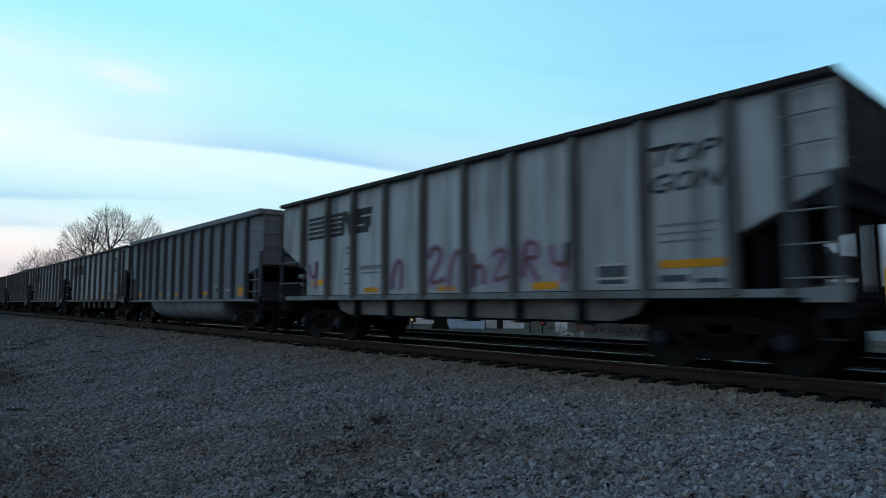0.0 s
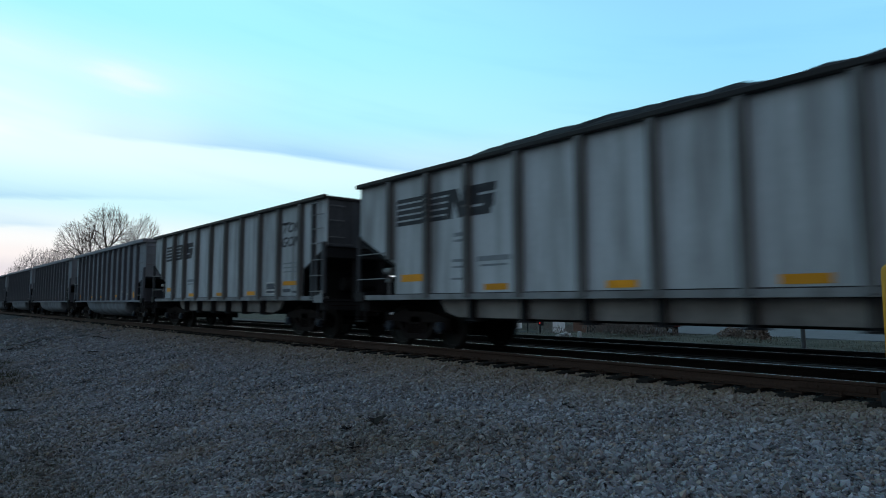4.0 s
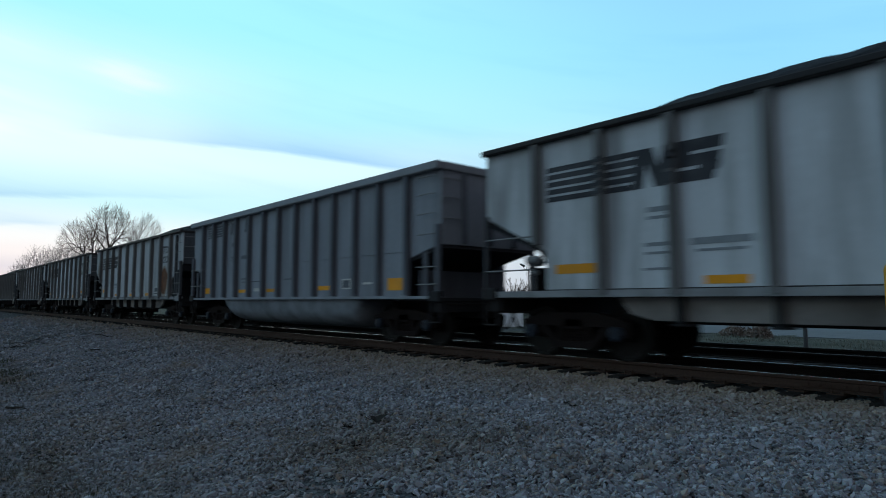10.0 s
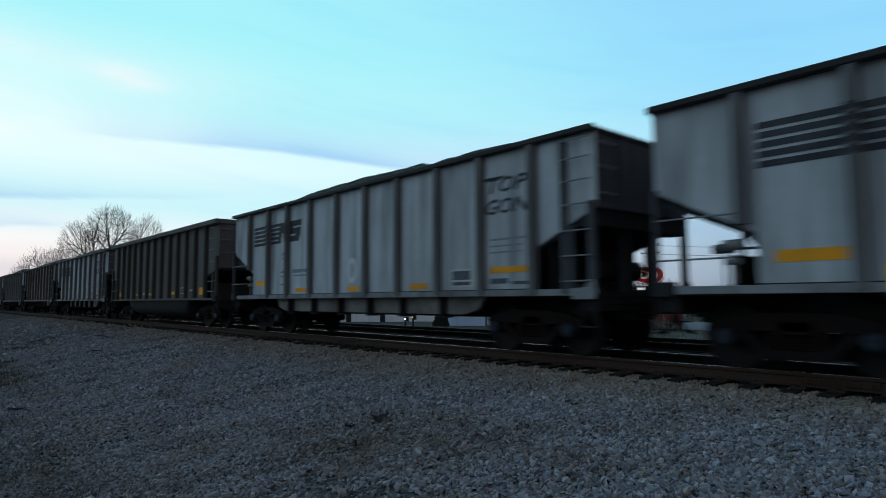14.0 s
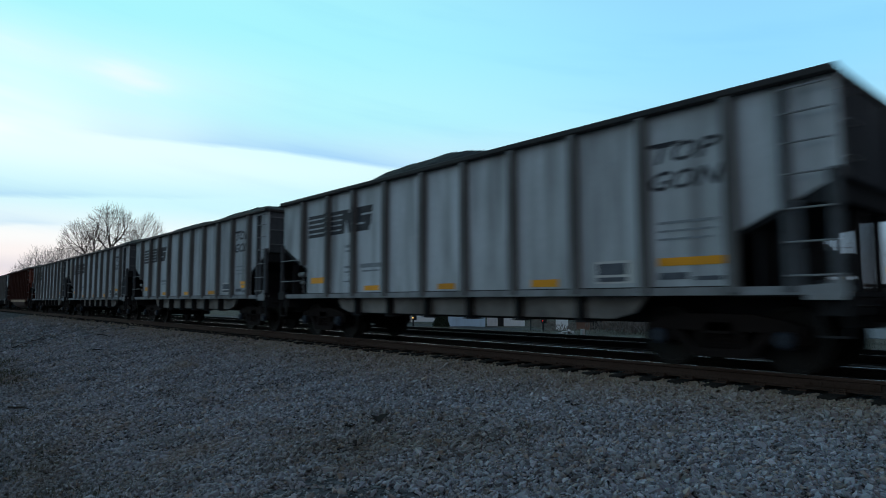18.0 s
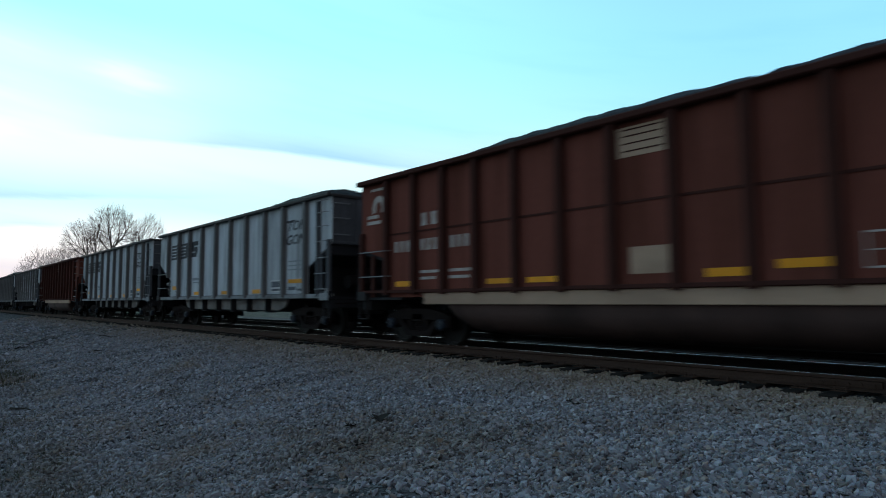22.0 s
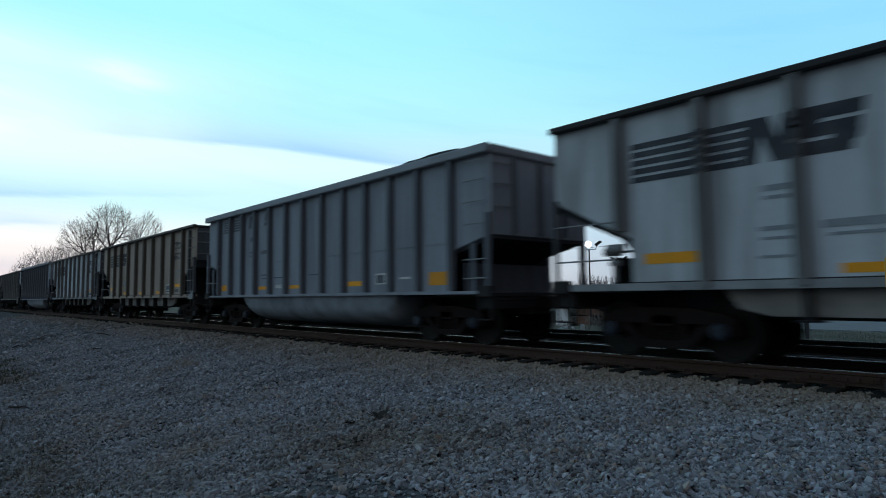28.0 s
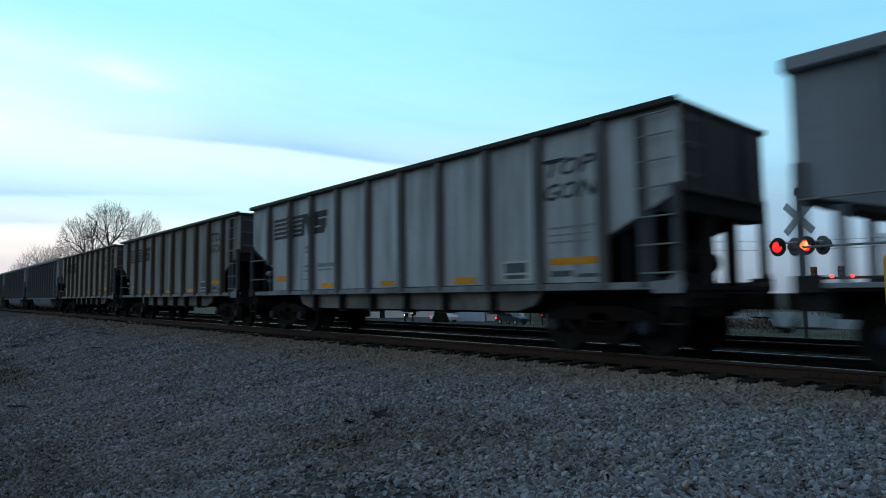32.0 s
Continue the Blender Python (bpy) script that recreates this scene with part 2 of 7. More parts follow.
def stone_material(name, tints, dust, dust_amount):
    """Crushed rock: a tint of its own for every stone, mineral speckle, brown dust near the rails."""
    m = bpy.data.materials.new(name)
    m.use_nodes = True
    nt = m.node_tree
    b = nt.nodes["Principled BSDF"]
    N, L = nt.nodes.new, nt.links.new
    b.inputs["Roughness"].default_value, b.inputs["Specular IOR Level"].default_value = 0.85, 0.25
    geo = N("ShaderNodeNewGeometry")
    rp = N("ShaderNodeValToRGB")
    rp.color_ramp.interpolation = "LINEAR"
    els = rp.color_ramp.elements
    els[0].position, els[0].color = 0.0, (*tints[0], 1)
    els[1].position, els[1].color = 1.0, (*tints[-1], 1)
    for i, c in enumerate(tints[1:-1]):
        els.new((i + 1) / (len(tints) - 1)).color = (*c, 1)
    L(geo.outputs["Random Per Island"], rp.inputs[0])
    co = N("ShaderNodeTexCoord").outputs["Object"]
    n = N("ShaderNodeTexNoise")
    n.inputs["Scale"].default_value, n.inputs["Detail"].default_value = 0.55, 3.0
    L(co, n.inputs["Vector"])
    sep = N("ShaderNodeSeparateXYZ")
    L(co, sep.inputs[0])
    r = N("ShaderNodeMapRange")
    r.inputs["From Min"].default_value, r.inputs["From Max"].default_value = 6.3, 8.7
    L(sep.outputs[1], r.inputs[0])
    r2 = N("ShaderNodeMapRange")
    r2.inputs["From Min"].default_value, r2.inputs["From Max"].default_value = 0.58, 0.95
    L(n.outputs[0], r2.inputs[0])
    mx = N("ShaderNodeMath")
    mx.operation = "MAXIMUM"
    L(r.outputs[0], mx.inputs[0])
    L(r2.outputs[0], mx.inputs[1])
    s = N("ShaderNodeMath")
    s.operation = "MULTIPLY"
    L(mx.outputs[0], s.inputs[0])
    s.inputs[1].default_value = dust_amount
    mix = N("ShaderNodeMix")
    mix.data_type = "RGBA"
    L(s.outputs[0], mix.inputs[0])
    L(rp.outputs[0], mix.inputs[6])
    mix.inputs[7].default_value = (*dust, 1)
    g = N("ShaderNodeTexNoise")
    g.inputs["Scale"].default_value = 160.0
    L(co, g.inputs["Vector"])
    sp = N("ShaderNodeMix")
    sp.data_type, sp.blend_type = "RGBA", "OVERLAY"
    sp.inputs[0].default_value = 0.45
    L(mix.outputs[2], sp.inputs[6])
    L(g.outputs[1], sp.inputs[7])
    soil = N("ShaderNodeMapRange")
    soil.inputs["From Min"].default_value, soil.inputs["From Max"].default_value = 4.2, 1.6
    wob = N("ShaderNodeMath")
    wob.operation = "MULTIPLY_ADD"
    L(n.outputs[0], wob.inputs[0])
    wob.inputs[1].default_value = 3.0
    L(sep.outputs[1], wob.inputs[2])
    low = N("ShaderNodeMath")
    low.operation = "SUBTRACT"
    L(wob.outputs[0], low.inputs[0])
    low.inputs[1].default_value = 1.5
    L(low.outputs[0], soil.inputs[0])
    dirt = N("ShaderNodeMix")
    dirt.data_type = "RGBA"
    half = N("ShaderNodeMath")
    half.operation = "MULTIPLY"
    L(soil.outputs[0], half.inputs[0])
    half.inputs[1].default_value = 0.18
    L(half.outputs[0], dirt.inputs[0])
    L(sp.outputs[2], dirt.inputs[6])
    dirt.inputs[7].default_value = (0.078, 0.080, 0.072, 1)

    def calc(op, a, bb, clamp=False):
        k = N("ShaderNodeMath")
        k.operation, k.use_clamp = op, clamp
        for i, v in enumerate((a, bb)):
            if isinstance(v, (int, float)):
                k.inputs[i].default_value = v
            else:
                L(v, k.inputs[i])
        return k.outputs[0]

    # old muddy patches where soil has worked up between the stones: place, half lengths, weight
    rag = N("ShaderNodeTexNoise")
    rag.inputs["Scale"].default_value, rag.inputs["Detail"].default_value = 1.3, 5.0
    L(co, rag.inputs["Vector"])
    total = None
    for cx, cy, rx, ry, weight in MUD:
        dx = calc("DIVIDE", calc("SUBTRACT", sep.outputs[0], cx), rx)
        dy = calc("DIVIDE", calc("SUBTRACT", sep.outputs[1], cy), ry)
        d = calc("SQRT", calc("ADD", calc("MULTIPLY", dx, dx), calc("MULTIPLY", dy, dy)), 0.0)
        d = calc("ADD", d, calc("MULTIPLY", calc("SUBTRACT", rag.outputs[0], 0.5), 2.2))
        f = calc("MULTIPLY", calc("MULTIPLY", calc("SUBTRACT", 1.25, d), 0.9, True), weight)
        total = f if total is None else calc("MAXIMUM", total, f)
    mud = N("ShaderNodeMix")
    mud.data_type, mud.blend_type = "RGBA", "MULTIPLY"
    L(total, mud.inputs[0])
    L(dirt.outputs[2], mud.inputs[6])
    mud.inputs[7].default_value = (0.66, 0.58, 0.48, 1)
    L(mud.outputs[2], b.inputs["Base Color"])
    return m


MUD = ((-6.0, 4.3, 2.7, 1.5, 0.95), (-3.9, 4.6, 1.3, 0.5, 0.5), (-9.6, 3.3, 2.2, 0.5, 0.5), (-7.9, 2.4, 1.6, 0.45, 0.6), (-10.9, 1.7, 2.4, 0.7, 0.75), (-13.6, 4.5, 1.6, 0.35, 0.4), (-22.5, 2.6, 4.5, 0.7, 0.8))
M = {}
STREAK = (1.0, 1.0, 0.12)
M["light"] = material("light_grey_car_paint", (0.520, 0.541, 0.560), 0.88, rand=0.10, stain=(0.17, 0.165, 0.16), stain_amount=0.75, stain_scale=3.2, stretch=STREAK, grain=0.10, grain_scale=9, second=(0.37, 0.38, 0.38), second_amount=0.5, bump=0.06, bump_scale=4, spec=0.05)
M["grey_tan"] = material("dusty_taupe_grey_car_paint", (0.31, 0.29, 0.275), 0.88, stain=(0.12, 0.105, 0.09), stain_amount=0.75, stain_scale=3.0, stretch=STREAK, grain=0.12, grain_scale=9, bump=0.06, bump_scale=4, spec=0.05)
M["tan"] = material("dusty_tan_car_paint", (0.375, 0.305, 0.255), 0.88, stain=(0.16, 0.12, 0.09), stain_amount=0.6, stain_scale=2.0, stretch=STREAK, grain=0.12, grain_scale=9, bump=0.06, bump_scale=4, spec=0.05)
# rib paints: darker side paints with the ribs' shade and their grime coloured in
M["rib_grey_shaded"] = material("grimy_shaded_rib_paint", (0.185, 0.183, 0.182), 0.88, stain=(0.07, 0.065, 0.06), stain_amount=0.7, stain_scale=3.0, stretch=STREAK, grain=0.2, grain_scale=14, spec=0.05)
M["rib_tan_shaded"] = material("grimy_shaded_tan_rib_paint", (0.12, 0.105, 0.09), 0.88, stain=(0.06, 0.05, 0.042), stain_amount=0.7, stain_scale=3.0, stretch=STREAK, grain=0.2, grain_scale=14, spec=0.05)
M["steel_blue"] = material("blue_grey_car_paint", (0.268, 0.284, 0.312), 0.88, stain=(0.14, 0.143, 0.152), stain_amount=0.55, stain_scale=2.0, stretch=STREAK, grain=0.10, grain_scale=9, second=(0.25, 0.264, 0.288), second_amount=0.5, bump=0.06, bump_scale=4, spec=0.05)
M["steel_rib_shaded"] = material("shaded_blue_grey_rib_paint", (0.14, 0.148, 0.168), 0.88, stain=(0.065, 0.067, 0.073), stain_amount=0.6, stain_scale=3.0, stretch=STREAK, grain=0.15, grain_scale=14, spec=0.05)
M["steel_belly"] = material("grimy_blue_grey_belly", (0.225, 0.238, 0.258), 0.88, stain=(0.075, 0.075, 0.08), stain_amount=0.65, stain_scale=1.5, grain=0.12, grain_scale=9, spec=0.05)
M["cap"] = material("pale_grey_rim_paint", (0.28, 0.295, 0.32), 0.88, stain=(0.18, 0.18, 0.18), stain_amount=0.5, grain=0.1, spec=0.05)
M["taupe"] = material("taupe_car_paint", (0.16, 0.147, 0.138), 0.88, stain=(0.075, 0.066, 0.057), stain_amount=0.6, stain_scale=2.0, stretch=STREAK, grain=0.12, grain_scale=9, spec=0.05)
M["taupe_rib_shaded"] = material("shaded_taupe_rib_paint", (0.080, 0.072, 0.064), 0.88, stain=(0.06, 0.055, 0.05), stain_amount=0.6, stretch=STREAK, grain=0.15, spec=0.05)
M["red"] = material("oxide_red_car_paint", (0.165, 0.054, 0.039), 0.88, stain=(0.075, 0.024, 0.015), stain_amount=0.75, stain_scale=2.0, stretch=STREAK, grain=0.12, grain_scale=9, bump=0.06, bump_scale=4, spec=0.05)
M["red_rib_shaded"] = material("shaded_oxide_red_rib_paint", (0.060, 0.024, 0.019), 0.88, stain=(0.05, 0.021, 0.017), stain_amount=0.6, stretch=STREAK, grain=0.15, spec=0.05)
M["red_belly"] = material("grimy_red_belly", (0.088, 0.052, 0.044), 0.8, stain=(0.025, 0.017, 0.015), stain_amount=0.7, grain=0.2, spec=0.12)
M["dull_white"] = material("weathered_white_lettering", (0.44, 0.38, 0.34), 0.75, stain=(0.20, 0.13, 0.10), stain_amount=0.6, stain_scale=5.0)
M["cream"] = material("faded_cream_paint", (0.43, 0.285, 0.195), 0.75, stain=(0.17, 0.11, 0.08), stain_amount=0.6, stain_scale=1.5, stretch=(0.4, 1, 1), grain=0.12)
M["rim_dark"] = material("coal_blackened_rim", (0.030, 0.029, 0.030), 0.6, grain=0.3, stain=(0.07, 0.06, 0.055), stain_amount=0.4, spec=0.12)
M["black"] = material("black_lettering", (0.030, 0.030, 0.036), 0.6, stain=(0.12, 0.12, 0.125), stain_amount=0.35, stain_scale=3.0)
M["faded_black"] = material("faded_black_lettering", (0.075, 0.08, 0.092), 0.7, stain=(0.17, 0.18, 0.2), stain_amount=0.5, stain_scale=3.0)
M["faint"] = material("faint_stencil_paint", (0.20, 0.215, 0.23), 0.7, stain=(0.28, 0.29, 0.3), stain_amount=0.5, stain_scale=4.0)
M["white"] = material("off_white_lettering", (0.55, 0.53, 0.50), 0.65, stain=(0.26, 0.22, 0.2), stain_amount=0.5, stain_scale=4.0)
M["yellow"] = material("yellow_reflective_sheet", (0.74, 0.29, 0.010), 0.45, stain=(0.45, 0.20, 0.02), stain_amount=0.4, stain_scale=3.0, rand=0.25)
M["under"] = material("black_underframe", (0.026, 0.026, 0.028), 0.8, stain=(0.040, 0.033, 0.030), stain_amount=0.5, grain=0.25, spec=0.12)
M["belly"] = material("grimy_side_beam_paint", (0.26, 0.235, 0.215), 0.85, stain=(0.075, 0.065, 0.058), stain_amount=0.75, stain_scale=1.2, grain=0.2, grain_scale=12)
M["truck"] = material("oily_cast_steel", (0.016, 0.0115, 0.0105), 0.85, stain=(0.030, 0.020, 0.016), stain_amount=0.5, grain=0.25, spec=0.06)
M["bearing"] = material("greasy_blue_bearing_paint", (0.024, 0.031, 0.044), 0.5, stain=(0.02, 0.02, 0.022), stain_amount=0.7, stain_scale=9.0, grain=0.2)
M["sill"] = material("grimy_sill_paint", (0.27, 0.275, 0.28), 0.88, stain=(0.10, 0.09, 0.08), stain_amount=0.85, stain_scale=1.6, stretch=(1, 1, 0.4), grain=0.2, grain_scale=12, spec=0.05)
# the car ends' shade is put into this darker paint, plus dark streaks
M["shaded_end"] = material("shaded_end_paint", (0.105, 0.112, 0.122), 0.88, stain=(0.05, 0.047, 0.045), stain_amount=0.8, stain_scale=2.2, stretch=STREAK, grain=0.2, grain_scale=12, spec=0.05)
M["rung"] = material("worn_rung_steel", (0.22, 0.225, 0.23), 0.6, stain=(0.10, 0.085, 0.075), stain_amount=0.6, grain=0.1)
# twig colour lightened to paint in the haze of distance
M["hazed_twig"] = material("haze_paled_twigs", (0.19, 0.17, 0.175), 0.9, stain=(0.13, 0.115, 0.115), stain_amount=0.5, spec=0.12)
M["wheel"] = material("rolled_wheel_steel", (0.020, 0.017, 0.015), 0.7, 0.1, stain=(0.012, 0.015, 0.013), stain_amount=0.6, grain=0.2, spec=0.12)
M["coal"] = material("crushed_coal", (0.012, 0.012, 0.014), 0.7, grain=0.5, grain_scale=25, bump=1.0, bump_scale=14, stain=(0.028, 0.028, 0.032), stain_amount=0.5, spec=0.06)
M["rust"] = material("rust_patch", (0.17, 0.075, 0.04), 0.85, stain=(0.08, 0.04, 0.028), stain_amount=0.7, stain_scale=3.0, grain=0.25)
M["stain_brown"] = material("faint_brown_stain", (0.29, 0.255, 0.215), 0.8, stain=(0.20, 0.16, 0.13), stain_amount=0.6, stain_scale=2.0, grain=0.15)
M["graffiti_violet"] = material("faded_violet_spray_paint", (0.37, 0.30, 0.41), 0.7, stain=(0.40, 0.37, 0.43), stain_amount=0.7, stain_scale=2.5)
M["graffiti_red"] = material("faded_red_spray_paint", (0.20, 0.085, 0.095), 0.7, stain=(0.27, 0.18, 0.20), stain_amount=0.6, stain_scale=2.5)
M["graffiti_white"] = material("white_spray_paint", (0.60, 0.62, 0.64), 0.6, stain=(0.36, 0.38, 0.4), stain_amount=0.5, stain_scale=3.0)
M["graffiti_blue"] = material("dull_grey_spray_paint", (0.135, 0.095, 0.095), 0.6, stain=(0.13, 0.06, 0.05), stain_amount=0.9, stain_scale=2.5)
M["rail_side"] = material("rusty_rail_steel", (0.064, 0.038, 0.028), 0.85, stain=(0.05, 0.03, 0.022), stain_amount=0.6, stain_scale=2.0, grain=0.3, grain_scale=40, bump=0.15, spec=0.12)
# near-black steel for every rail but the nearest
M["rail_dull"] = material("black_rail_steel", (0.022, 0.017, 0.015), 0.85, stain=(0.014, 0.012, 0.011), stain_amount=0.6, grain=0.3, grain_scale=40, spec=0.1)
M["rail_worn"] = material("dull_worn_rail_head", (0.16, 0.15, 0.145), 0.45, 0.6, stain=(0.07, 0.06, 0.055), stain_amount=0.5)
M["rail_top"] = material("polished_rail_head", (0.62, 0.62, 0.63), 0.22, 1.0, stain=(0.4, 0.4, 0.4), stain_amount=0.3)
M["tie"] = material("creosoted_timber", (0.018, 0.015, 0.013), 0.9, stain=(0.035, 0.029, 0.025), stain_amount=0.6, stretch=(1, 0.15, 1), grain=0.3, bump=0.4, rand=0.2, spec=0.12)
M["stones"] = stone_material("crushed_granite", [(0.062, 0.063, 0.066), (0.255, 0.267, 0.295), (0.108, 0.115, 0.13), (0.31, 0.325, 0.354), (0.139, 0.129, 0.121), (0.218, 0.232, 0.265), (0.372, 0.382, 0.409), (0.083, 0.084, 0.089), (0.293, 0.252, 0.22), (0.144, 0.153, 0.174), (0.304, 0.319, 0.354), (0.098, 0.101, 0.112), (0.267, 0.279, 0.314)], (0.240, 0.178, 0.120), 0.80)
M["asphalt"] = material("worn_asphalt", (0.045, 0.046, 0.048), 0.9, spec=0.08, stain=(0.09, 0.088, 0.085), stain_amount=0.5, grain=0.3, grain_scale=120, bump=0.3, bump_scale=150)
M["concrete"] = material("pale_concrete", (0.085, 0.085, 0.083), 0.85, stain=(0.075, 0.073, 0.07), stain_amount=0.5, grain=0.15, bump=0.2)
M["lime"] = material("lime_washed_concrete", (0.42, 0.42, 0.41), 0.85, stain=(0.26, 0.25, 0.24), stain_amount=0.5, stain_scale=4.0, grain=0.15, bump=0.2)
M["truck_red"] = material("faded_red_pickup_paint", (0.22, 0.055, 0.045), 0.6, stain=(0.12, 0.045, 0.04), stain_amount=0.6, stain_scale=2.0, grain=0.1)
M["rust_brush"] = material("rust_brown_dead_stalks", (0.20, 0.155, 0.13), 0.95, stain=(0.13, 0.10, 0.085), stain_amount=0.6, spec=0.1)
M["lot"] = material("pale_lot_concrete", (0.13, 0.137, 0.145), 0.85, stain=(0.09, 0.09, 0.093), stain_amount=0.5, grain=0.15, bump=0.2)
M["rubber"] = material("crossing_rubber", (0.030, 0.030, 0.030), 0.8, stain=(0.06, 0.058, 0.055), stain_amount=0.5, grain=0.2)
M["galv"] = material("galvanised_steel", (0.42, 0.43, 0.44), 0.5, 0.7, stain=(0.28, 0.28, 0.28), stain_amount=0.5)
M["sign_back"] = material("weathered_aluminium_blade", (0.42, 0.44, 0.46), 0.55, 0.2, stain=(0.27, 0.27, 0.28), stain_amount=0.5)
M["lamp_black"] = material("black_enamel", (0.018, 0.018, 0.020), 0.5, grain=0.2, stain=(0.04, 0.04, 0.04), stain_amount=0.4)
M["red_lamp"] = material("lit_red_lens", (0.6, 0.03, 0.02), 0.3, glow_colour=(1.0, 0.03, 0.03), glow_power=0.9)
M["red_lamp_bright"] = material("bright_red_lens", (0.8, 0.06, 0.03), 0.3, glow_colour=(1.0, 0.035, 0.03), glow_power=2.2)
M["lamp_core"] = material("hot_lamp_filament_glow", (0.9, 0.4, 0.1), 0.3, glow_colour=(1.0, 0.30, 0.07), glow_power=7.0)
M["gate_red"] = material("lit_gate_lamp", (0.8, 0.06, 0.05), 0.3, glow_colour=(1.0, 0.07, 0.08), glow_power=3.0)
M["lamp_back"] = material("weathered_lamp_back", (0.13, 0.135, 0.14), 0.6, stain=(0.07, 0.07, 0.07), stain_amount=0.5)
M["mast"] = material("weathered_mast_steel", (0.12, 0.122, 0.125), 0.6, 0.3, stain=(0.08, 0.08, 0.08), stain_amount=0.5)
M["amber_lamp"] = material("lit_amber_lens", (0.8, 0.4, 0.1), 0.3, glow_colour=(1.0, 0.45, 0.12), glow_power=4.0)
M["white_lamp"] = material("lit_lamp_globe", (0.9, 0.9, 0.88), 0.3, glow_colour=(1.0, 0.97, 0.92), glow_power=8.0)
M["bark"] = material("grey_brown_bark", (0.085, 0.072, 0.066), 0.9, stain=(0.06, 0.05, 0.045), stain_amount=0.6, grain=0.3, spec=0.12)
M["twig"] = material("bare_twigs", (0.095, 0.078, 0.072), 0.9, stain=(0.06, 0.048, 0.045), stain_amount=0.5, spec=0.12)
M["brush"] = material("dry_brush", (0.19, 0.165, 0.15), 0.95, spec=0.1, stain=(0.10, 0.09, 0.08), stain_amount=0.6)
M["rough"] = material("rough_winter_grass", (0.165, 0.165, 0.135), 0.95, stain=(0.105, 0.11, 0.09), stain_amount=0.6, spec=0.1)
M["bush"] = material("evergreen_leaves", (0.030, 0.042, 0.025), 0.8, rand=0.2, grain=0.3)
M["grass"] = material("dull_winter_grass", (0.050, 0.055, 0.030), 0.9, stain=(0.075, 0.066, 0.042), stain_amount=0.6)
M["shed_white"] = material("white_metal_siding", (0.82, 0.84, 0.86), 0.6, stain=(0.5, 0.52, 0.54), stain_amount=0.4, stretch=(1, 1, 0.2))
M["shed_blue"] = material("pale_blue_metal_siding", (0.50, 0.64, 0.78), 0.6, stain=(0.33, 0.40, 0.47), stain_amount=0.4, stretch=(1, 1, 0.2))
M["roof"] = material("grey_roofing", (0.16, 0.165, 0.17), 0.8, stain=(0.1, 0.1, 0.1), stain_amount=0.5)
M["brick"] = material("brown_brick", (0.20, 0.12, 0.09), 0.85, stain=(0.12, 0.08, 0.06), stain_amount=0.5, grain=0.2)
M["pole"] = material("weathered_pole_timber", (0.10, 0.085, 0.07), 0.9, stain=(0.05, 0.045, 0.04), stain_amount=0.6, stretch=(1, 1, 0.1))
M["sign_red"] = material("red_sign_face", (0.42, 0.025, 0.03), 0.4, stain=(0.3, 0.02, 0.02), stain_amount=0.3, glow_colour=(0.8, 0.03, 0.04), glow_power=0.12)
M["sign_white"] = material("white_sign_face", (0.8, 0.8, 0.78), 0.4, stain=(0.65, 0.65, 0.62), stain_amount=0.3, glow_colour=(1, 0.98, 0.9), glow_power=0.45)
M["sign_blue"] = material("blue_sign_edge", (0.05, 0.09, 0.25), 0.4, stain=(0.04, 0.06, 0.15), stain_amount=0.3)
M["marker"] = material("yellow_marker_plastic", (0.52, 0.25, 0.02), 0.5, stain=(0.33, 0.2, 0.03), stain_amount=0.5, grain=0.1)
M["glass"] = material("dark_window_glass", (0.02, 0.025, 0.03), 0.08, spec=0.8)
M["car_paint"] = material("dark_grey_car_finish", (0.05, 0.052, 0.058), 0.3, 0.3, stain=(0.07, 0.07, 0.07), stain_amount=0.3)
M["car_white"] = material("white_car_finish", (0.72, 0.73, 0.74), 0.35, stain=(0.6, 0.6, 0.6), stain_amount=0.3)
M["tyre"] = material("tyre_rubber", (0.02, 0.02, 0.02), 0.85, grain=0.2)
M["leafdark"] = material("dead_leaf", (0.020, 0.017, 0.015), 0.9, grain=0.3)
M["stick"] = material("dark_dead_stick", (0.035, 0.030, 0.027), 0.9, grain=0.3)


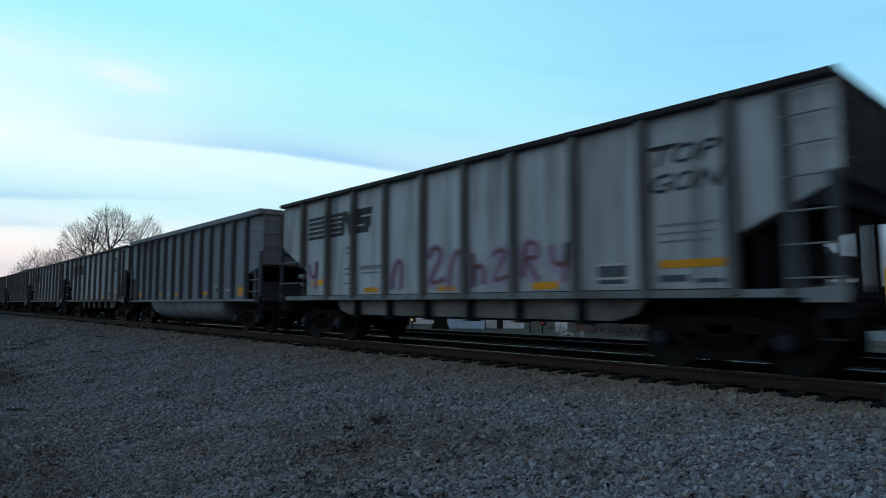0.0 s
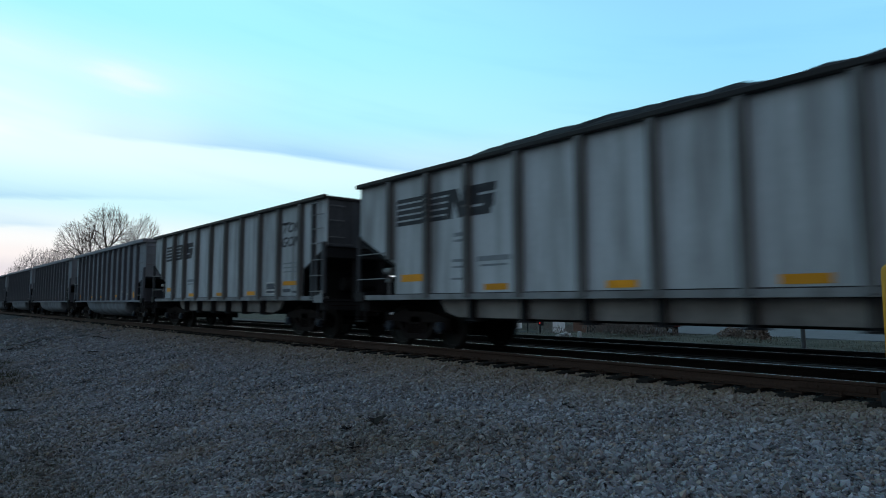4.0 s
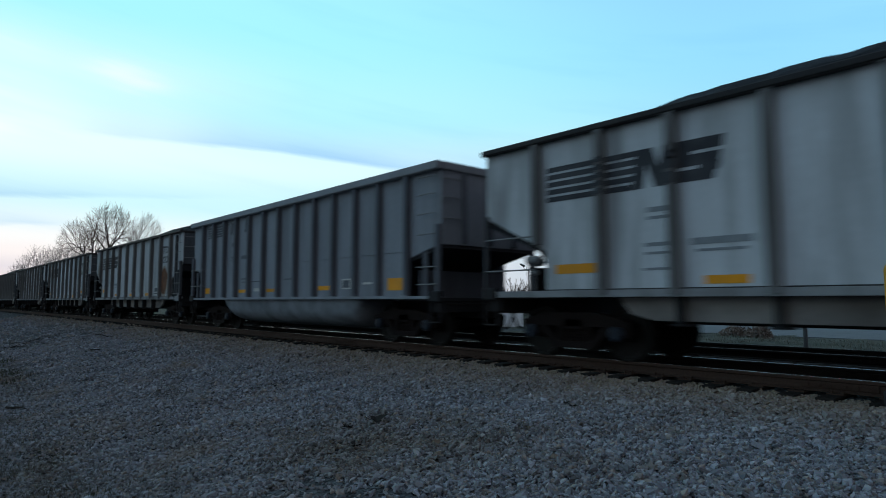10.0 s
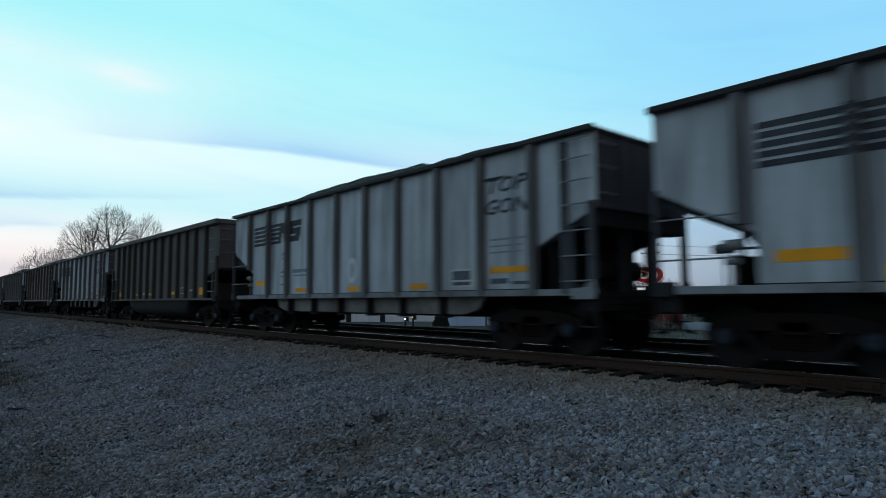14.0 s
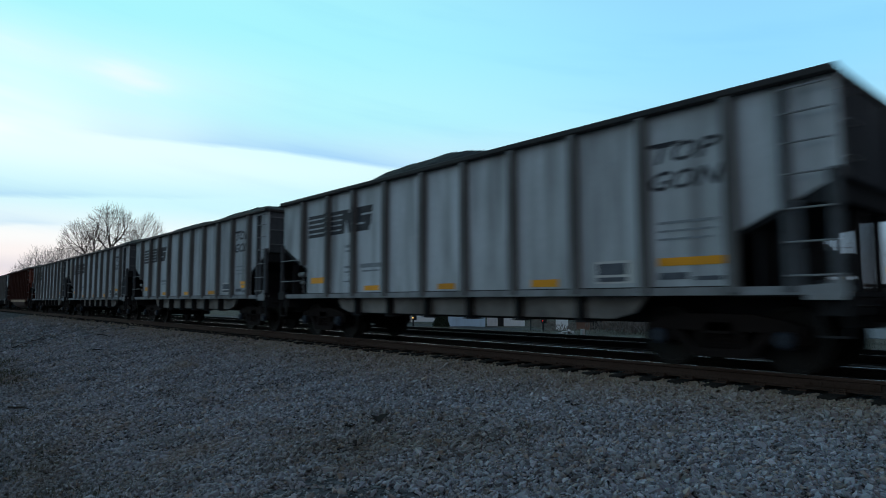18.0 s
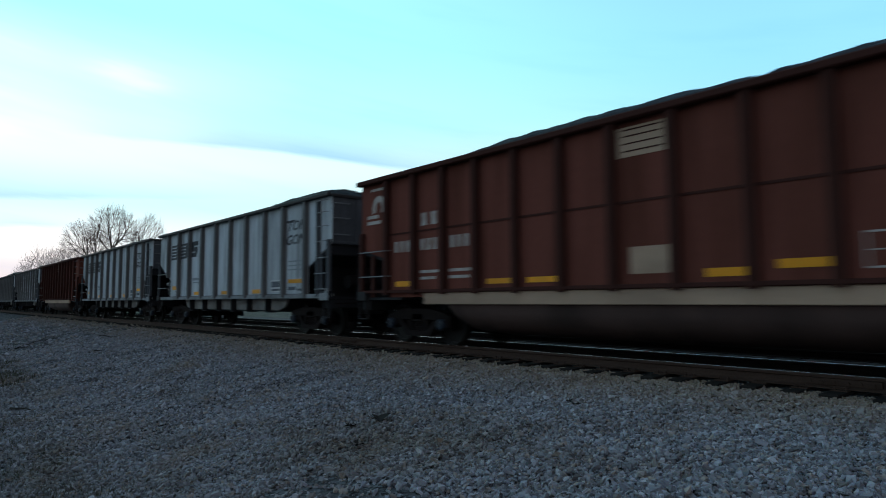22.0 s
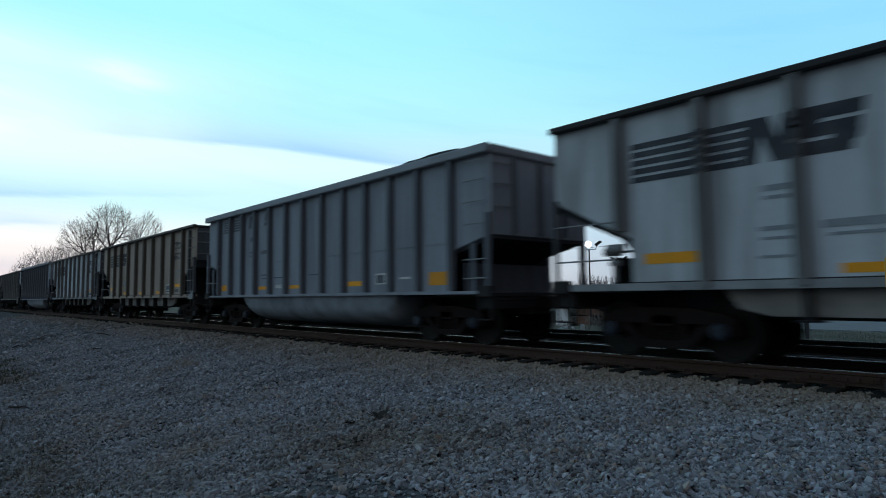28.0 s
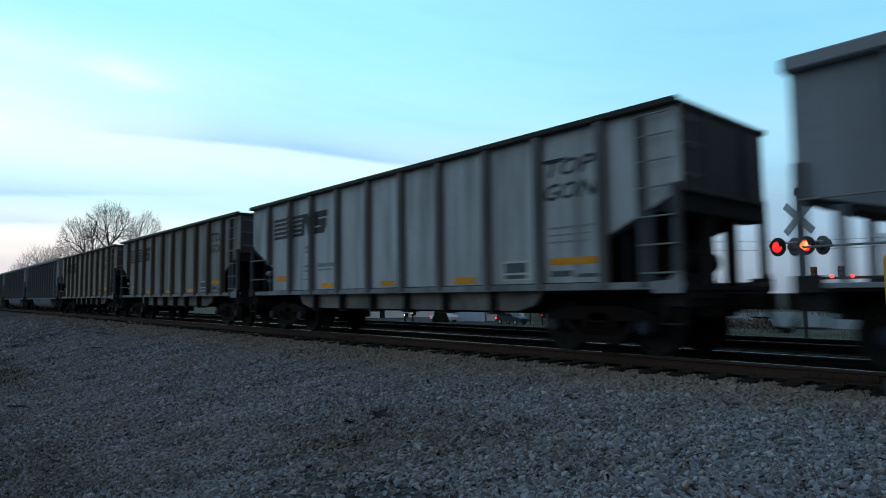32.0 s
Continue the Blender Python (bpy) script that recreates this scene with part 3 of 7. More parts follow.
def ground_material():
    m = bpy.data.materials.new("gravel_and_winter_grass")
    m.use_nodes = True
    nt = m.node_tree
    b = nt.nodes["Principled BSDF"]
    N, L = nt.nodes.new, nt.links.new
    b.inputs["Roughness"].default_value, b.inputs["Specular IOR Level"].default_value = 0.95, 0.1
    co = N("ShaderNodeTexCoord").outputs["Object"]
    vor = N("ShaderNodeTexVoronoi")
    vor.inputs["Scale"].default_value = 17.0
    L(co, vor.inputs["Vector"])
    # gravel cells stay darker than the stones, painting in the shade of their gaps
    rp = N("ShaderNodeValToRGB")
    els = rp.color_ramp.elements
    els[0].position, els[0].color = 0.0, (0.012, 0.012, 0.013, 1)
    els[1].position, els[1].color = 1.0, (0.11, 0.115, 0.122, 1)
    sepc = N("ShaderNodeSeparateColor")
    L(vor.outputs["Color"], sepc.inputs[0])
    L(sepc.outputs[0], rp.inputs[0])
    gr = N("ShaderNodeTexNoise")
    gr.inputs["Scale"].default_value, gr.inputs["Detail"].default_value = 0.8, 6.0
    L(co, gr.inputs["Vector"])
    grass = N("ShaderNodeValToRGB")
    els = grass.color_ramp.elements
    els[0].position, els[0].color = 0.35, (0.045, 0.050, 0.038, 1)
    els[1].position, els[1].color = 0.68, (0.105, 0.102, 0.082, 1)
    L(gr.outputs[0], grass.inputs[0])
    sep = N("ShaderNodeSeparateXYZ")
    L(co, sep.inputs[0])

    def mathn(op, a, bb, clamp=False):
        n = N("ShaderNodeMath")
        n.operation, n.use_clamp = op, clamp
        for i, v in enumerate((a, bb)):
            if isinstance(v, (int, float)):
                n.inputs[i].default_value = v
            else:
                L(v, n.inputs[i])
        return n.outputs[0]

    wob = mathn("MULTIPLY", mathn("SUBTRACT", gr.outputs[0], 0.5), 1.6)
    yy = mathn("ADD", sep.outputs[1], wob)
    a = mathn("MULTIPLY", mathn("SUBTRACT", yy, 0.6), 2.0, True)
    c = mathn("MULTIPLY", mathn("SUBTRACT", 17.2, yy), 1.5, True)
    fac = mathn("MULTIPLY", a, c)
    mix = N("ShaderNodeMix")
    mix.data_type = "RGBA"
    L(fac, mix.inputs[0])
    L(grass.outputs[0], mix.inputs[6])
    L(rp.outputs[0], mix.inputs[7])
    # near-black tone between and beside the rails
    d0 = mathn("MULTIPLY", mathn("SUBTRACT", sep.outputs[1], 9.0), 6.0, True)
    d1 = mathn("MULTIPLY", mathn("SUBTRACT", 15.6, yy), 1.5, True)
    dark_bed = N("ShaderNodeMix")
    dark_bed.data_type = "RGBA"
    L(mathn("MULTIPLY", mathn("MULTIPLY", d0, d1), 0.93), dark_bed.inputs[0])
    L(mix.outputs[2], dark_bed.inputs[6])
    dark_bed.inputs[7].default_value = (0.014, 0.013, 0.012, 1)
    L(dark_bed.outputs[2], b.inputs["Base Color"])
    bp = N("ShaderNodeBump")
    bp.inputs["Strength"].default_value, bp.inputs["Distance"].default_value = 0.9, 0.04
    L(vor.outputs["Distance"], bp.inputs["Height"])
    L(bp.outputs[0], b.inputs["Normal"])
    return m


M["ground"] = ground_material()
# ---------------------------------------------------------------- building helpers


def box(bm, x0, x1, y0, y1, z0, z1, bevel=0.0):
    m = Matrix.Translation(((x0 + x1) / 2, (y0 + y1) / 2, (z0 + z1) / 2)) @ Matrix.Diagonal((abs(x1 - x0), abs(y1 - y0), abs(z1 - z0), 1))
    vs = bmesh.ops.create_cube(bm, size=1, matrix=m)["verts"]
    if bevel:
        es = list({e for v in vs for e in v.link_edges})
        bmesh.ops.bevel(bm, geom=es, offset=bevel, segments=1, affect="EDGES")
    return bm


def rod(bm, a, b, r0, r1=None, sides=8, cap=True):
    a, b = Vector(a), Vector(b)
    d = b - a
    m = Matrix.Translation((a + b) / 2) @ d.to_track_quat("Z", "Y").to_matrix().to_4x4()
    bmesh.ops.create_cone(bm, cap_ends=cap, segments=sides, radius1=r0, radius2=r0 if r1 is None else r1, depth=d.length, matrix=m)
    return bm


def slab(bm, outline, axis, lo, hi):
    """Extrude an outline of two coordinates along an axis: 'y' takes (x, z), 'x' takes (y, z), 'z' takes (x, y)."""
    def at(p, q):
        return {"y": (p[0], q, p[1]), "x": (q, p[0], p[1]), "z": (p[0], p[1], q)}[axis]
    v0 = [bm.verts.new(at(p, lo)) for p in outline]
    v1 = [bm.verts.new(at(p, hi)) for p in outline]
    n = len(outline)
    bm.faces.new(v0)
    bm.faces.new(v1[::-1])
    for i in range(n):
        j = (i + 1) % n
        bm.faces.new((v0[j], v0[i], v1[i], v1[j]))
    return bm


def lathe(bm, profile, origin=(0, 0, 0), axis="y", sides=20):
    """Turn a closed profile of (radius, place along the axis) round the axis."""
    rings = []
    for i in range(sides):
        a = 2 * math.pi * i / sides
        c, s = math.cos(a), math.sin(a)
        ring = []
        for r, h in profile:
            p = (r * c, h, r * s) if axis == "y" else ((r * c, r * s, h) if axis == "z" else (h, r * c, r * s))
            ring.append(bm.verts.new(Vector(p) + Vector(origin)))
        rings.append(ring)
    k = len(profile)
    for i in range(sides):
        a, b = rings[i], rings[(i + 1) % sides]
        for j in range(k):
            jj = (j + 1) % k
            bm.faces.new((a[j], a[jj], b[jj], b[j]))
    return bm


def finish(bm, name, mat, smooth=False):
    bmesh.ops.recalc_face_normals(bm, faces=bm.faces)
    me = bpy.data.meshes.new(name)
    bm.to_mesh(me)
    bm.free()
    me.materials.append(mat)
    if smooth:
        for p in me.polygons:
            p.use_smooth = True
    return me


def part(name, bm, mat, parent, label="", smooth=False, at=None):
    """One mesh object under a thing or under a part. bm: a bmesh, or a mesh to share."""
    me = finish(bm, name, mat, smooth) if isinstance(bm, bmesh.types.BMesh) else bm
    ob = new(name, me)
    ob.parent = parent
    if at is not None:
        ob.matrix_basis = at
    if label:
        tagged(ob, label)
    return ob


def thing(name, label, category, m=None, group="", kind="", data=None):
    ob = new(name, data)
    if m is not None:
        ob.matrix_basis = m
    return tagged(ob, label, category, group, kind)


def structure(name, bm, mat, label, category, smooth=False):
    me = finish(bm, name, mat, smooth) if isinstance(bm, bmesh.types.BMesh) else bm
    return tagged(new(name, me), label, category, kind="structure")


def raw_mesh(name, verts, faces, mat, smooth=False):
    me = bpy.data.meshes.new(name)
    me.from_pydata(verts, [], faces)
    me.materials.append(mat)
    if smooth:
        me.polygons.foreach_set("use_smooth", [True] * len(me.polygons))
    me.update()
    return me


def B():
    return bmesh.new()


# ---------------------------------------------------------------- ground
TRACKS = (9.955, 13.98)


def sstep(a, b, x):
    t = np.clip((x - a) / (b - a), 0, 1)
    return t * t * (3 - 2 * t)


def ground_height(x, y):
    """Shoulder of the track bed, a slope that falls towards a ditch away from the crossing, level ground beyond."""
    x, y = np.asarray(x, float), np.asarray(y, float)
    drop = 0.30 + 1.05 * sstep(-2.0, -11.0, x)
    f = np.clip((8.75 - y) / 7.2, 0, 1.2)
    z = -0.215 - drop * f ** 1.15
    z = np.where(y < 1.2, z + 0.10 * np.clip(1.2 - y, 0, 6), z)
    z = np.where(y > 8.75, -0.215, z)
    z = z - 0.026 * np.exp(-((y - 8.75) / 0.42) ** 2)
    z = z - 0.42 * sstep(15.6, 18.2, y) - 0.5 * sstep(22, 60, y) - 1.8 * sstep(20, 52, y) * sstep(-19, -27, x)
    bumps = 0.035 * np.sin(1.7 * x + 0.6 * y) * np.sin(0.9 * y - 0.7 * x) + 0.02 * np.sin(4.1 * x - 2.0 * y)
    z = z + bumps * np.where((y > 8.4) & (y < 15.8), 0.15, 1.0)
    return z


def build_ground():
    xs = np.concatenate([np.linspace(-900, -120, 14)[:-1], np.linspace(-120, -36, 22)[:-1], np.linspace(-36, 6, 150)[:-1], np.linspace(6, 60, 12)[:-1], np.linspace(60, 700, 9)])
    ys = np.concatenate([np.linspace(-400, -30, 8)[:-1], np.linspace(-30, -2, 12)[:-1], np.linspace(-2, 19, 90)[:-1], np.linspace(19, 80, 20)[:-1], np.linspace(80, 1400, 14)])
    X, Y = np.meshgrid(xs, ys, indexing="ij")
    Z = ground_height(X, Y)
    nx, ny = X.shape
    verts = np.stack([X, Y, Z], -1).reshape(-1, 3).tolist()
    i = (np.arange(nx - 1)[:, None] * ny + np.arange(ny - 1)[None, :]).ravel()
    faces = np.stack([i, i + ny, i + ny + 1, i + 1], 1).tolist()
    ob = new("ground", raw_mesh("ground", verts, faces, M["ground"], True))
    tagged(ob, "gravel slope and dull winter grass beside the railway", "ground", kind="structure")


build_ground()

SHARD_V = np.array([(-1, -1, -1), (1, -1, -1), (1, 1, -1), (-1, 1, -1), (-0.85, -0.8, 1), (0.95, -0.35, 1), (-0.1, 0.95, 1)], float)
SHARD_F = np.array([(4, 5, 6), (0, 1, 4), (1, 5, 4), (1, 2, 5), (2, 6, 5), (2, 3, 6), (3, 4, 6), (3, 0, 4)])


def stones(name, xs, ys, sizes, rng):
    """Many angular stones in one mesh: for each a chipped block, squashed, turned and tilted."""
    n = len(xs)
    v = SHARD_V[None] * rng.uniform(0.5, 1.05, (n, 7, 3))
    s = np.stack([rng.uniform(0.85, 1.5, n), rng.uniform(0.6, 1.0, n), rng.uniform(0.30, 0.66, n)], 1)
    v = v * s[:, None, :]
    tilt = rng.normal(0, 0.33, (n, 2))
    a = rng.uniform(0, 2 * np.pi, n)
    ca, sa = np.cos(a)[:, None], np.sin(a)[:, None]
    x, y, z = v[:, :, 0], v[:, :, 1], v[:, :, 2]
    z = z + x * tilt[:, :1] + y * tilt[:, 1:]
    v = np.stack([x * ca - y * sa, x * sa + y * ca, z], -1) * sizes[:, None, None]
    low = np.where(ys > 8.35, -0.5, 0.0)
    base = np.stack([xs, ys, ground_height(xs, ys) + sizes * (low + np.where(rng.random(n) < 0.62, rng.uniform(-0.5, 0.3, n), rng.uniform(0.4, 1.1, n)))], -1)
    v = v + base[:, None, :]
    f = SHARD_F[None] + (np.arange(n) * 7)[:, None, None]
    me = bpy.data.meshes.new(name)
    V, F = v.reshape(-1, 3), f.reshape(-1, 3)
    me.vertices.add(len(V))
    me.vertices.foreach_set("co", V.ravel())
    me.loops.add(F.size)
    me.loops.foreach_set("vertex_index", F.ravel())
    me.polygons.add(len(F))
    me.polygons.foreach_set("loop_start", np.arange(0, F.size, 3))
    me.polygons.foreach_set("loop_total", np.full(len(F), 3))
    me.update(calc_edges=True)
    me.shade_flat()
    me.materials.append(M["stones"])
    return me


def scatter(rng, n, x0, x1, y0, y1):
    return rng.uniform(x0, x1, n), rng.uniform(y0, y1, n)


def build_ballast():
    rng = np.random.default_rng(5)
    px, py, ps = [], [], []
    # dense and small near the crossing, sparser and coarser as the bank runs away
    for n, x0, x1, y0, y1, s in ((84000, -6.0, -0.3, 3.2, 9.0, 0.0195), (82000, -11.0, -5.5, 0.9, 9.0, 0.0200), (60000, -18.0, -10.5, 0.7, 9.0, 0.0225), (46000, -32.0, -17.5, 1.0, 9.0, 0.027), (12000, -64.0, -31.0, 1.8, 9.0, 0.045), (3500, -6.0, 0.6, 0.6, 3.3, 0.023), (3000, -14.0, 0.0, 15.2, 17.0, 0.04)):
        x, y = scatter(rng, n, x0, x1, y0, y1)
        keep = (y > 0.95 + 0.4 * np.sin(0.9 * x) + rng.normal(0, 0.35, n)) | (x > -3)
        px.append(x[keep]); py.append(y[keep]); ps.append(s * rng.lognormal(0, 0.27, n)[keep])
    x, y, s = np.concatenate(px), np.concatenate(py), np.concatenate(ps)
    ob = new("ballast", stones("ballast", x, y, s, rng))
    tagged(ob, "blue-grey crushed stone ballast heaped along the track", "ballast", kind="stuff")


build_ballast()

# ---------------------------------------------------------------- track
RAIL = [(-0.070, -0.180), (0.070, -0.180), (0.070, -0.168), (0.016, -0.150), (0.009, -0.120), (0.009, -0.060), (0.036, -0.044), (0.036, -0.012), (0.028, -0.003), (-0.028, -0.003), (-0.036, -0.012), (-0.036, -0.044), (-0.009, -0.060), (-0.009, -0.120), (-0.016, -0.150), (-0.070, -0.168)]


def build_rail(y, number):
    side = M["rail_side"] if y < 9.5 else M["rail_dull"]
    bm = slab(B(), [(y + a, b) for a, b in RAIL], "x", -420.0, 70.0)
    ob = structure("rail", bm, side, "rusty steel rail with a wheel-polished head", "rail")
    wide = 0.006 if y < 9.5 else 0.010 if number == 0 else 0.012
    part("running_surface", box(B(), -420, 70, y - wide, y + wide, -0.004, 0.0), M["rail_top"] if number == 0 else M["rail_worn"], ob, "bright polished top of the rail")
    # joint bars with bolts where two rails meet
    me = B()
    box(me, -0.45, 0.45, -0.030, -0.010, -0.14, -0.055, 0.006)
    for bx in (-0.36, -0.22, -0.08, 0.08, 0.22, 0.36):
        rod(me, (bx, -0.030, -0.098), (bx, -0.055, -0.098), 0.017, sides=6)
    me = finish(me, "joint_bar", side)
    for jx in (-2.75 - 0.9 * number, -14.6 + 1.3 * number):
        part("joint_bar", me, None, ob, at=pose(jx, y, 0))
    return ob


def build_track(yc, number):
    for s in (-1, 1):
        build_rail(yc + s * 0.755, number)
    tie = finish(box(B(), -0.115, 0.115, -1.3, 1.3, -0.36, -0.195, 0.012), "tie", M["tie"])
    plate = B()
    box(plate, -0.10, 0.10, -0.19, 0.17, -0.195, -0.180)
    for sx, sy in ((-0.06, -0.12), (0.06, -0.09), (-0.06, 0.10), (0.06, 0.13)):
        box(plate, sx - 0.012, sx + 0.012, sy - 0.012, sy + 0.012, -0.182, -0.145)
    plate = finish(plate, "tie_plate", M["rail_side"])
    bed = tagged(new("track_ties"), "dark creosoted timber ties under rusty rails", "railway ties", kind="structure")
    rng = random.Random(number)
    count = 74 if number == 0 else 44
    for i in range(count):
        x = 2.4 - i * 0.51 + rng.uniform(-0.03, 0.03)
        o = part("tie", tie, None, bed, at=pose(x, yc + rng.uniform(-0.06, 0.06), rng.uniform(-0.012, 0.006), 0, 0, rng.uniform(-1.5, 1.5)))
        if i < 44 and number == 0:
            for s in (-1, 1):
                part("tie_plate", plate, None, o, at=pose(0, s * 0.755 * 1.0, 0))
    far = B()
    for i in range(count, 330):
        x = 2.4 - i * 0.51
        box(far, x - 0.115, x + 0.115, yc - 1.3, yc + 1.3, -0.36, -0.195)
    tagged(part("far_ties", far, M["tie"], bed), kind="stuff")


for number, yc in enumerate(TRACKS):
    build_track(yc, number)
# ---------------------------------------------------------------- the train
HALF = 7.29          # half of a body's length
FACE = 1.455         # outer face of a side sheet
PROUD = 1.592        # outer face of the ribs and rims
SHARED = {}


def shared(key, make):
    if key not in SHARED:
        SHARED[key] = make()
    return SHARED[key]


def wheel_mesh():
    bm = B()
    for s in (-1, 1):
        y = s * 0.755
        prof = [(0.457, -0.07), (0.462, 0.03), (0.487, 0.042), (0.487, 0.062), (0.40, 0.066), (0.385, 0.02), (0.16, 0.035), (0.15, 0.085), (0.09, 0.085), (0.09, -0.075), (0.15, -0.075), (0.16, -0.02), (0.385, -0.035), (0.40, -0.07)]
        lathe(bm, [(r, y - s * h) for r, h in prof], axis="y", sides=16)
        rod(bm, (0, y + s * 0.07, 0), (0, y + s * 0.34, 0), 0.115, 0.095, sides=12)
        for a in range(3):
            c, q = math.cos(a * 2.094), math.sin(a * 2.094)
            rod(bm, (c * 0.055, y + s * 0.33, q * 0.055), (c * 0.055, y + s * 0.36, q * 0.055), 0.018, sides=6)
    rod(bm, (0, -0.8, 0), (0, 0.8, 0), 0.085, sides=12)
    return finish(bm, "wheelset", M["wheel"])


def side_frame_mesh():
    bm = B()
    # a cast frame: top member, bottom member and two columns, with openings between them
    slab(bm, [(-1.12, 0.56), (-1.12, 0.64), (-0.95, 0.71), (-0.45, 0.80), (0.45, 0.80), (0.95, 0.71), (1.12, 0.64), (1.12, 0.56)], "y", -0.09, 0.09)
    slab(bm, [(-0.78, 0.58), (-0.62, 0.58), (-0.34, 0.30), (0.34, 0.30), (0.62, 0.58), (0.78, 0.58), (0.42, 0.19), (-0.42, 0.19)], "y", -0.08, 0.08)
    for s in (-1, 1):
        slab(bm, [(s * 0.25, 0.28), (s * 0.34, 0.28), (s * 0.34, 0.72), (s * 0.25, 0.72)], "y", -0.07, 0.07)
        slab(bm, [(s * 1.02, 0.40), (s * 1.12, 0.40), (s * 1.12, 0.60), (s * 1.02, 0.60)], "y", -0.08, 0.08)
        slab(bm, [(s * 0.70, 0.40), (s * 0.78, 0.40), (s * 0.78, 0.60), (s * 0.70, 0.60)], "y", -0.08, 0.08)
        box(bm, s * 0.90 - 0.13, s * 0.90 + 0.13, -0.10, 0.10, 0.38, 0.56, 0.03)
    return finish(bm, "side_frame", M["truck"])


def spring_mesh():
    bm = B()
    for x in (-0.14, 0.0, 0.14):
        prof = []
        for i in range(9):
            z = 0.30 + i * 0.026
            prof += [(0.060 if i % 2 else 0.048, z)]
        lathe(bm, prof + [(0.02, 0.52), (0.02, 0.30)], origin=(x, 0, 0), axis="z", sides=8)
    return finish(bm, "spring", M["truck"])


def bolster_mesh():
    bm = B()
    slab(bm, [(-1.12, 0.52), (1.12, 0.52), (1.12, 0.68), (0.5, 0.76), (-0.5, 0.76), (-1.12, 0.68)], "x", -0.20, 0.20)
    for s in (-1, 1):
        box(bm, -0.62, 0.62, s * 0.55 - 0.05, s * 0.55 + 0.05, 0.36, 0.46)   # brake beams
    return finish(bm, "truck", M["truck"])


def bearing_mesh():
    bm = lathe(B(), [(0.125, -0.10), (0.125, -0.17), (0.09, -0.20), (0.03, -0.205), (0.0, -0.19), (0.0, -0.10)], axis="y", sides=14)
    for a in range(3):
        c, q = math.cos(a * 2.094), math.sin(a * 2.094)
        rod(bm, (c * 0.06, -0.20, q * 0.06), (c * 0.06, -0.225, q * 0.06), 0.018, sides=6)
    return finish(bm, "bearing_cap", M["bearing"])



def add_truck(car, x):
    t = part("truck", shared("bolster", bolster_mesh), None, car, "black oily cast steel four-wheel truck", at=pose(x, 0, 0))
    for s in (-1, 1):
        part("side_frame", shared("side", side_frame_mesh), None, t, at=pose(0, s * 1.03, 0))
        part("spring", shared("spring", spring_mesh), None, t, at=pose(0, s * 1.03, 0))
        for q in (-0.90, 0.90):
            part("bearing_cap", shared("cap_mesh", bearing_mesh), None, t, "blue-grey axle bearing cap with a bright bolt ring", at=pose(q, s * 1.03, 0.457) if s < 0 else pose(q, s * 1.03, 0.457, 0, 0, 180))
    for s in (-1, 1):
        w = part("wheelset", shared("wheel", wheel_mesh), None, t, "two steel wheels on an axle")
        w.matrix_parent_inverse = Matrix.Translation((s * 0.89, 0, 0.457))


def coupler_mesh():
    bm = B()
    box(bm, -0.55, 0.12, -0.16, 0.16, 0.70, 1.00, 0.02)
    slab(bm, [(0.10, -0.08), (0.42, -0.10), (0.58, -0.17), (0.66, -0.06), (0.56, 0.02), (0.66, 0.10), (0.62, 0.17), (0.42, 0.14), (0.10, 0.08)], "z", 0.74, 0.98)
    rod(bm, (0.05, -1.35, 0.92), (0.05, 1.35, 0.92), 0.014, sides=6)
    rod(bm, (0.35, 0.25, 0.85), (0.52, 0.30, 0.45), 0.03, sides=6)
    rod(bm, (0.52, 0.30, 0.45), (0.72, 0.20, 0.42), 0.03, sides=6)
    return finish(bm, "coupler", M["truck"])


def stripe_bm(x0, x1, z0, z1, ribs, half_rib, slant=0.0, rib_face=PROUD):
    """A painted stripe: on the side sheet, and where it runs over a rib on the rib's face too."""
    bm = B()

    def quad(a, b, face):
        slab(bm, [(a, z0), (b, z0), (b + slant, z1), (a + slant, z1)], "y", -face - 0.006, -face - 0.002)
    quad(x0, x1, FACE)
    for r in ribs:
        a, b = max(x0, r - half_rib), min(x1, r + half_rib)
        if b > a:
            slab(bm, [(a, z0), (b, z0), (b, z1), (a, z1)], "y", -rib_face - 0.006, -rib_face - 0.002)
    return bm


def words_mesh(body, width, height, mat, shear=0.28):
    cu = bpy.data.curves.new("words", "FONT")
    cu.body, cu.size, cu.extrude, cu.shear, cu.resolution_u = body, 1.0, 0.004, shear, 2
    cu.offset = 0.022
    ob = new("words", cu)
    me = bpy.data.meshes.new_from_object(ob)
    bpy.data.objects.remove(ob)
    v = np.array([p.co[:] for p in me.vertices])
    lo, hi = v.min(0), v.max(0)
    sx, sy = width / (hi[0] - lo[0]), height / (hi[1] - lo[1])
    me.transform(Matrix.Rotation(radians(90), 4, "X") @ Matrix.Diagonal((sx, sy, 0.5, 1)) @ Matrix.Translation((-lo[0], -lo[1], 0)))
    me.materials.clear()
    me.materials.append(mat)
    return me


def blob_bm(cx, cz, rx, rz, face, seed, n=18, rough=0.18):
    rng = random.Random(seed)
    pts = []
    waves = [(j, rng.uniform(0, 6.28), rough / j) for j in range(2, 9)]
    for i in range(n):
        a = 2 * math.pi * i / n
        k = 1 + sum(h * 0.5 * math.sin(j * a + p) for j, p, h in waves)
        pts.append((cx + rx * k * math.cos(a), cz + rz * k * math.sin(a)))
    return slab(B(), pts, "y", -face - 0.006, -face - 0.002)


